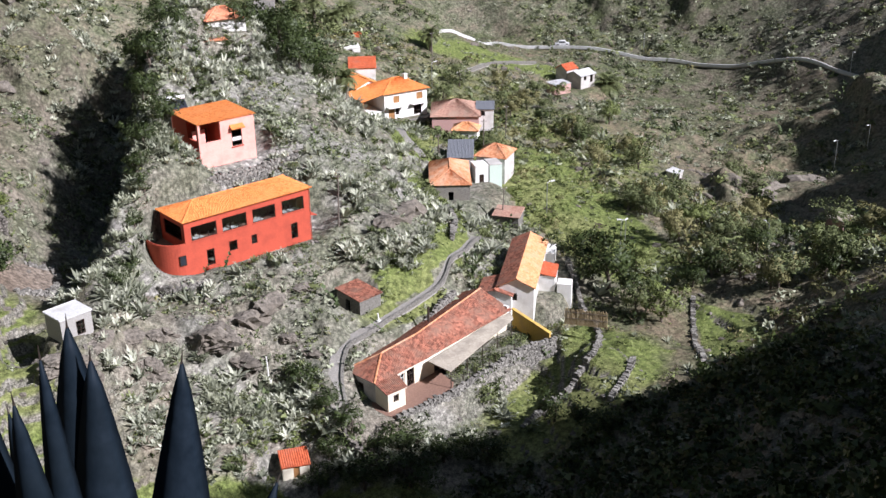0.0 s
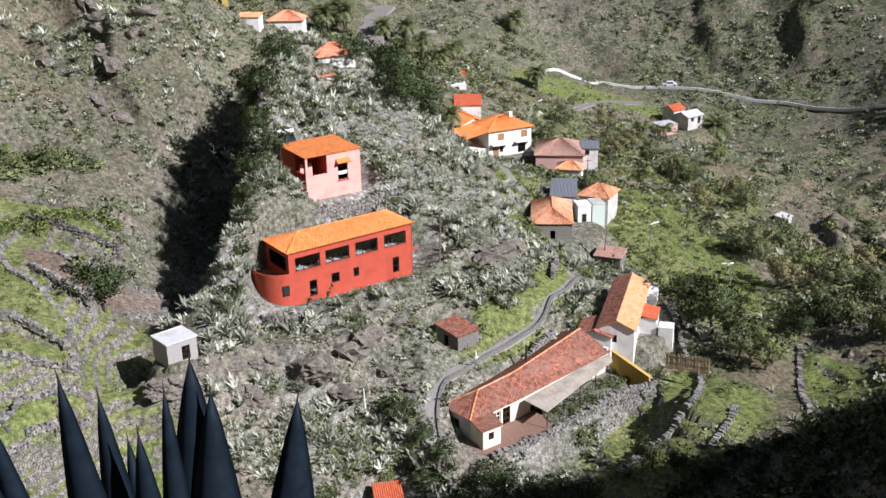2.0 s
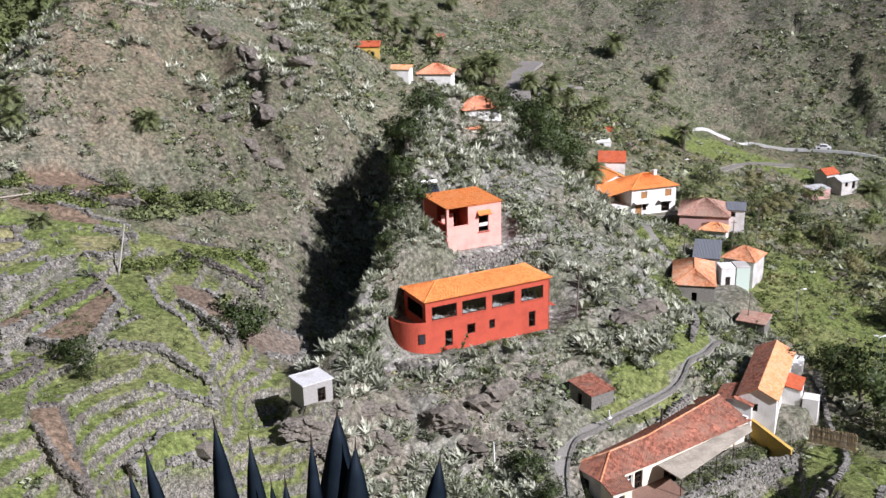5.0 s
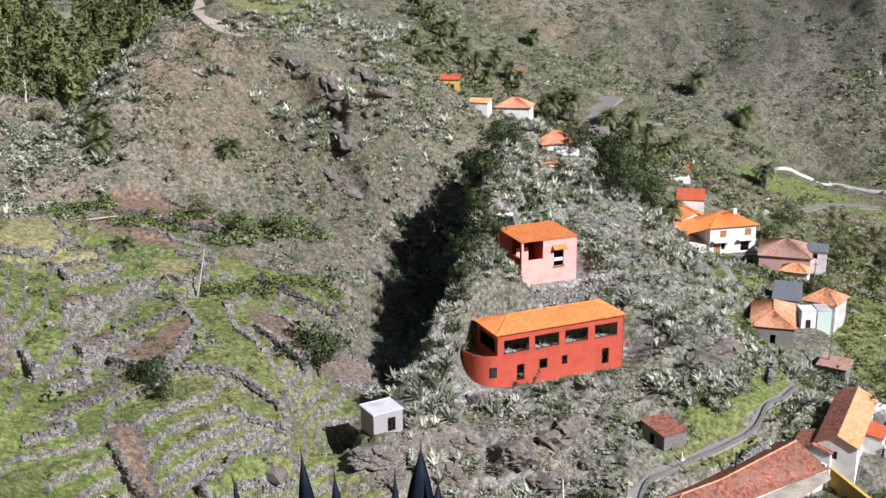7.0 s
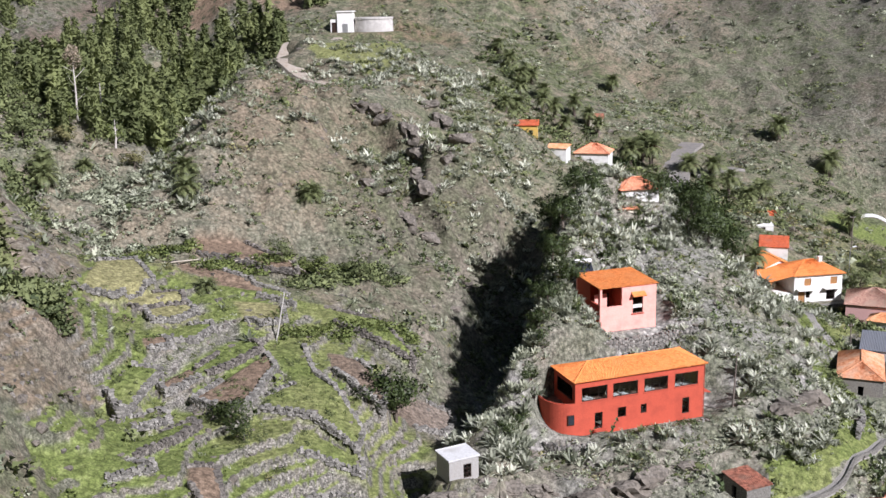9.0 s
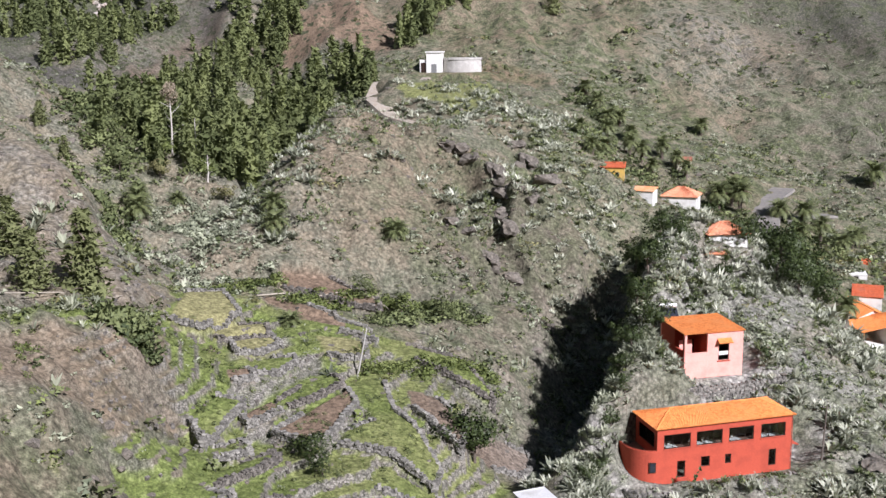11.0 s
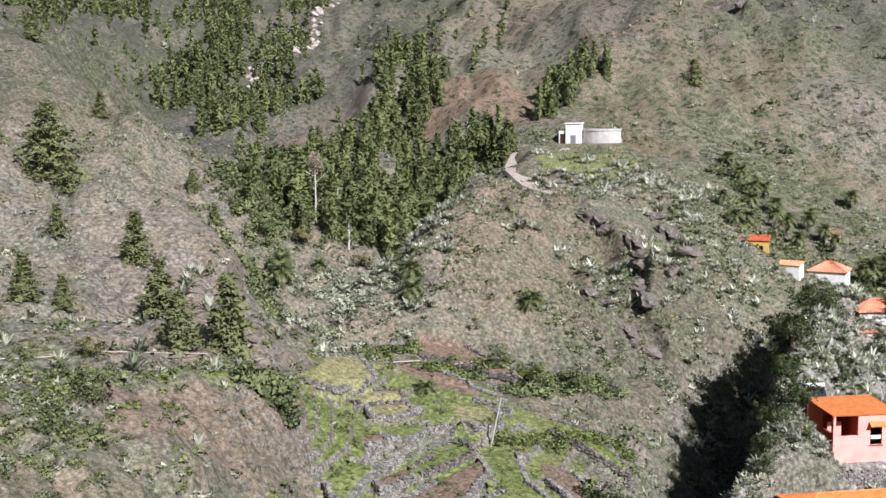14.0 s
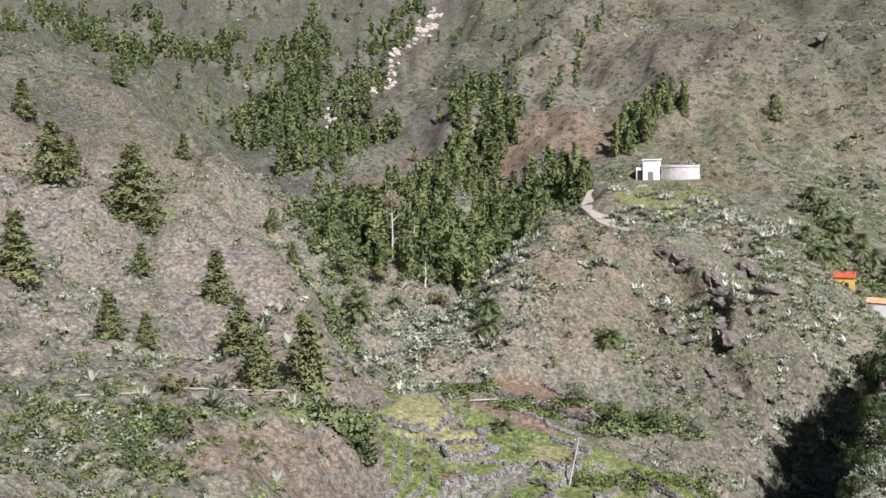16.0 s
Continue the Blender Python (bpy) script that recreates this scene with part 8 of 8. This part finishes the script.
def clump(name, shapes, pts, spread, count, sizes, material, label, category="bushes", tall=(0.8, 1.2), beside=False):
    """Bushes gathered along a line."""
    pts = np.array(pts, float)
    u = RNG.uniform(0, max(len(pts) - 1.001, 0.0), count)
    i = u.astype(int)
    p = pts[i] + (pts[np.minimum(i + 1, len(pts) - 1)] - pts[i]) * (u - i)[:, None] + RNG.normal(size=(count, 2)) * spread
    if not beside:
        p = p[clear_of(p[:, 0], p[:, 1]) & (pad_weight(p[:, 0], p[:, 1]) < 0.5)]
    if not len(p):
        return
    s = at_ground(p[:, 0], p[:, 1])
    scattered(name, shapes, s, RNG.uniform(*sizes, len(s)), material, label, category, tall=tall)


def plant_rows():
    dense = [bush(k + 90, 60, 0.26) for k in range(4)]
    clump("hedge", dense, [(-56, 141.4), (-51, 147), (-46, 154)], 0.7, 60, (0.8, 1.4), LUSH_GREEN, "thick green hedge beside the track", "hedge")
    clump("terrace_bushes", dense, [(-31, 147.5), (-24, 154), (-17, 160)], 1.3, 70, (1.0, 2.2), SCRUB_GREEN, "green bushes along the terrace", "bushes")
    clump("bramble_bank", dense, [(-30, 131.5), (-24, 135), (-18, 139.8), (-13, 145)], 0.8, 130, (0.8, 1.4), LUSH_GREEN, "bank of bright green brambles", "brambles")
    clump("silver_scrub", [bush(k + 95, 45, 0.34) for k in range(4)], [(-58, 150), (-60, 166), (-64, 178), (-72, 190), (-78, 198)], 4.5, 420, (0.7, 1.8), SCRUB_GREY, "silvery scrub filling the gully floor", "scrub")
    clump("yellow_scrub", dense, [(-97, 186), (-104, 200), (-92, 178)], 4.0, 60, (0.8, 1.6), LUSH_GREEN, "yellow-green scrub at the gully edge", "scrub")
    clump("low_slope_scrub", [bush(k + 99, 35, 0.36) for k in range(4)], [(-58, 66), (-64, 76), (-70, 88)], 6.0, 80, (0.5, 1.1), SCRUB_GREY, "grey scrub over the low slope", "scrub")
    clump("low_slope_greens", dense, [(-57, 72), (-58, 80), (-62, 90), (-66, 84)], 5.0, 200, (0.4, 1.0), LUSH_GREEN, "green weeds over the low slope", "scrub")
    clump("low_slope_bushes", dense, [(-58, 66), (-64, 76), (-70, 88)], 6.5, 300, (0.5, 1.2), SCRUB_GREEN, "dull green bushes over the low slope", "scrub")
    clump("pink_house_shrubs", dense, [(16, 138.8), (20, 140.4), (24.5, 142.4)], 0.35, 26, (0.5, 0.9), SCRUB_GREEN, "shrubs along the wall of the pink house", "shrubs", beside=True)
    clump("red_house_shrubs", dense, [(13.5, 122.6), (16, 124.4), (22, 127.6), (25, 129)], 0.4, 26, (0.4, 0.9), SCRUB_GREEN, "shrubs at the foot of the red house", "shrubs", beside=True)
    clump("knoll_edge_growth", [rosette(k + 50, 16) for k in range(4)], [(-2, 117), (1, 125), (3.5, 132), (5, 138), (6, 146), (8, 156)], 1.2, 100, (0.8, 1.5), AGAVE_GREY, "large pale agaves on the edge of the knoll", "agave")
    clump("pink_house_bank", [bush(k + 130, 30, 0.4) for k in range(4)], [(7, 141), (6.5, 148), (10, 155), (18, 157), (25, 156), (28, 150)], 0.9, 150, (0.5, 1.2), SCRUB_GREY, "silvery scrub on the bank behind the pink house", "scrub", beside=True)
    clump("pink_house_greens", dense, [(7, 141), (6.5, 148), (10, 155), (18, 157), (25, 156), (28, 150)], 0.9, 90, (0.5, 1.3), SCRUB_GREEN, "green bushes on the bank behind the pink house", "bushes", beside=True)
    clump("spur_foot_bushes", dense, [(-110, 222), (-105, 214), (-97, 206), (-92, 201)], 3.0, 170, (1.4, 3.0), SCRUB_GREEN, "green bushes along the foot of the spur", "bushes")
    clump("spur_crest_bushes", dense, [(-65.5, 143), (-72.5, 151.5), (-80, 159), (-87, 166.5)], 0.8, 90, (1.3, 2.6), SCRUB_GREEN, "dark bushes behind the crest of the spur", "bushes", tall=(0.9, 1.4))
    clump("upper_village_bushes", dense, [(-2, 322), (3, 305), (1, 270), (3, 250), (14, 262), (22, 272), (33, 258), (36, 246)], 2.6, 110, (1.2, 3.0), SCRUB_GREEN, "dark green bushes among the palms above the village", "bushes", beside=True)
    clump("road_bushes", dense, [(30, 250), (33, 242), (42, 230), (50, 240), (60, 246), (80, 262), (92, 280)], 2.6, 90, (1.2, 2.6), SCRUB_GREEN, "green bushes along the village road", "bushes")
    clump("lower_house_bushes", dense, [(60.5, 187.2), (63.5, 183.2), (68.5, 181), (74, 185)], 0.8, 70, (1.2, 2.4), SCRUB_GREEN, "green bushes hiding the walls of the lower houses", "bushes", beside=True)
    big = [rosette_clump(k + 23) for k in range(5)]
    clump("house_side_succulents", big, [(0.5, 117.5), (1.5, 122), (3, 128), (5.5, 134), (8, 138), (9, 142)], 0.8, 64, (1.2, 2.2), AGAVE_GREY, "large pale succulents crowding the side of the red house", "succulents", beside=True)
    clump("house_foot_succulents", big, [(9, 118), (14, 119.5), (20, 122), (26, 126), (30, 130)], 1.0, 44, (0.6, 1.1), AGAVE_GREY, "pale succulents below the red house", "succulents", beside=True)
    clump("slope_succulents", big, [(6, 107), (12, 107.5), (17, 107), (8, 104.5), (14, 105)], 1.6, 110, (0.9, 1.6), AGAVE_GREY, "dense grey-green succulents below the rock face", "succulents")
    clump("foot_greens", dense, [(10, 101.5), (16, 103), (20, 106), (13, 99)], 1.6, 110, (0.4, 1.0), LUSH_GREEN, "bright green weeds at the foot of the knoll", "weeds")
    clump("great_agaves", [rosette(k + 60, 30) for k in range(3)], [(-44.5, 87.5), (-78.5, 143.5), (-58.0, 84.0)], 1.2, 12, (1.4, 2.6), AGAVE_GREY, "very large silvery agaves below the bare bank", "agave")
    clump("garden_greens", dense, [(39, 107.6), (44, 111), (49, 114.5), (51.5, 114.5)], 1.3, 90, (0.4, 1.0), SCRUB_GREEN, "overgrown garden before the long house", "bushes", beside=True)
    clump("ruin_hedge", dense, [(50.5, 150.5), (51.5, 146.5), (54, 142.5)], 0.7, 46, (0.8, 1.5), LUSH_GREEN, "green hedge below the faded roof", "hedge", beside=True)
    clump("village_slope_grass", dense, [(66, 140), (70, 152), (73, 168), (74, 185)], 4.0, 260, (0.3, 0.8), LUSH_GREEN, "bright weeds on the slope below the village", "weeds")
    clump("gully_yellow_bushes", dense, [(-112, 226), (-104, 218), (-99, 212)], 2.4, 40, (1.0, 2.2), LUSH_GREEN, "yellow-green bushes in the gully", "bushes")
    clump("terrace_hedges", dense, [(-43, 147), (-37, 150.5), (-30, 155), (-22, 160)], 0.8, 120, (0.9, 1.7), LUSH_GREEN, "bright green hedge along the upper terrace", "hedge")
    clump("terrace_weeds", dense, [(-48, 118), (-38, 112), (-30, 120), (-24, 108), (-34, 98)], 6.0, 200, (0.25, 0.7), SCRUB_GREEN, "low weeds dotted over the terraces", "weeds")
    clump("village_greens", dense, [(60, 185.5), (66, 183.5), (74, 184)], 1.0, 60, (0.8, 1.8), SCRUB_GREEN, "green bushes below the village houses", "bushes", beside=True)
    clump("house_foot_bushes", dense, [(63, 186.5), (70, 185), (76, 188)], 0.8, 46, (1.0, 2.0), OLIVE, "olive bushes before the house walls", "bushes", beside=True)
    clump("lane_bushes", dense, [(50.5, 146), (49, 152), (51, 160), (53.5, 168)], 0.8, 60, (0.7, 1.5), SCRUB_GREEN, "green bushes beside the village lane", "bushes", beside=True)
    clump("slope_bushes", dense, [(66, 150), (67, 160), (69, 170), (72, 180)], 1.4, 26, (0.8, 1.6), LUSH_GREEN, "bright bushes under the village walls", "bushes", beside=True)
    clump("porch_bushes", dense, [(56, 194.5), (62, 195.5), (66, 197)], 0.6, 34, (0.7, 1.5), SCRUB_GREEN, "green bushes before the white house", "bushes", beside=True)
    clump("large_round_bush", dense, [(-51.5, 105.2), (-50, 106), (-48.3, 107)], 1.0, 70, (1.3, 2.4), SCRUB_GREEN, "large rounded green bush beside the terraces", "bush", tall=(0.9, 1.5))
    clump("terrace_shrub", dense, [(40, 105.5), (43, 107.2)], 0.6, 14, (0.8, 1.5), SCRUB_GREEN, "round shrub on the terrace edge", "shrubs", beside=True)
    clump("path_greens", dense, [(51, 150), (50.5, 160), (52, 172), (53, 182)], 1.4, 120, (0.4, 0.9), LUSH_GREEN, "bright weeds along the upper path", "weeds")


def plant_low():
    """Knee-high tufts between the larger plants."""
    tiny = [bush(k + 120, 15, 0.5) for k in range(6)]
    allp, alls = [], []
    for x0, x1, y0, y1, per, a, b in ((-78, 110, 80, 205, 0.4, 0.2, 0.45), (-120, 150, 205, 320, 0.22, 0.3, 0.6), (-130, -75, 85, 230, 0.3, 0.25, 0.5)):
        x, y = seeds_over(x0, x1, y0, y1, per)
        keep = (RNG.random(len(x)) < np.clip(0.45 + 1.5 * fbm(x, y, 7, 2, 151), 0, 1)) & (pad_weight(x, y) < 0.3) & clear_of(x, y) & (RNG.random(len(x)) > 0.85 * bare(x, y)) & (bed_weight(x, y) < 0.1)
        s = at_ground(x[keep], y[keep])
        allp.append(s)
        alls.append(RNG.uniform(a, b, len(s)))
    p, s = np.concatenate(allp), np.concatenate(alls)
    pick = RNG.random(len(p))
    scattered("low_grey_tufts", tiny, p[pick < 0.55], s[pick < 0.55], SCRUB_GREY, "low silvery tufts between the rocks", "tufts")
    scattered("low_green_tufts", tiny, p[pick >= 0.55], s[pick >= 0.55], SCRUB_GREEN, "low green tufts between the rocks", "tufts")


def dead_tree(x, y, tall, seed, tufts=False):
    r = random.Random(seed)
    ob = thing("dead_tree", pose(x, y, ground_z(x, y) - 0.3), "bleached dead tree with bare branches" if not tufts else "tall pale tree with dry brown tufts", "tree", "dead trees")
    part("trunk", tube(bmesh.new(), [(0, 0, 0), (0.2, 0.1, tall * 0.4), (0.1, 0.3, tall * 0.8), (0.2, 0.2, tall)], 0.24, 8, 0.06), PALE_BARK, ob)
    for k in range(6):
        a, h = 2.4 * k, tall * (0.3 + 0.6 * k / 6)
        q = tall * r.uniform(0.16, 0.28)
        part("branch", tube(bmesh.new(), [(0.15, 0.15, h), (math.cos(a) * q * 0.5, math.sin(a) * q * 0.5, h + q * 0.3), (math.cos(a) * q, math.sin(a) * q, h + q * 0.75)], 0.09, 6, 0.02), PALE_BARK, ob)
    if tufts:
        g = np.random.default_rng(seed)
        c = np.array([(0.2, 0.2, tall), (-0.6, 0.2, tall * 0.9), (0.9, 0, tall * 0.88), (0.2, 0.6, tall * 0.8), (0.2, -0.5, tall * 0.96)])
        v, f = cards(c, 1.25, 0.3, 220, g)
        crown_object("crown", v, f, TAN, ob, seed)


for x, y, tall, seed, tufts in [(-88, 216, 15, 1, True), (-84, 219, 10, 2, False), (-96, 222, 7, 3, False), (-79, 212, 6, 4, False)]:
    dead_tree(x, y, tall, seed, tufts)

plant_scrub()
plant_knoll()
plant_low()
plant_rows()
set_outcrops()
set_scar()
plant_turf()
plant_shade()
lay_stones()
plant_trees()
plant_wood()
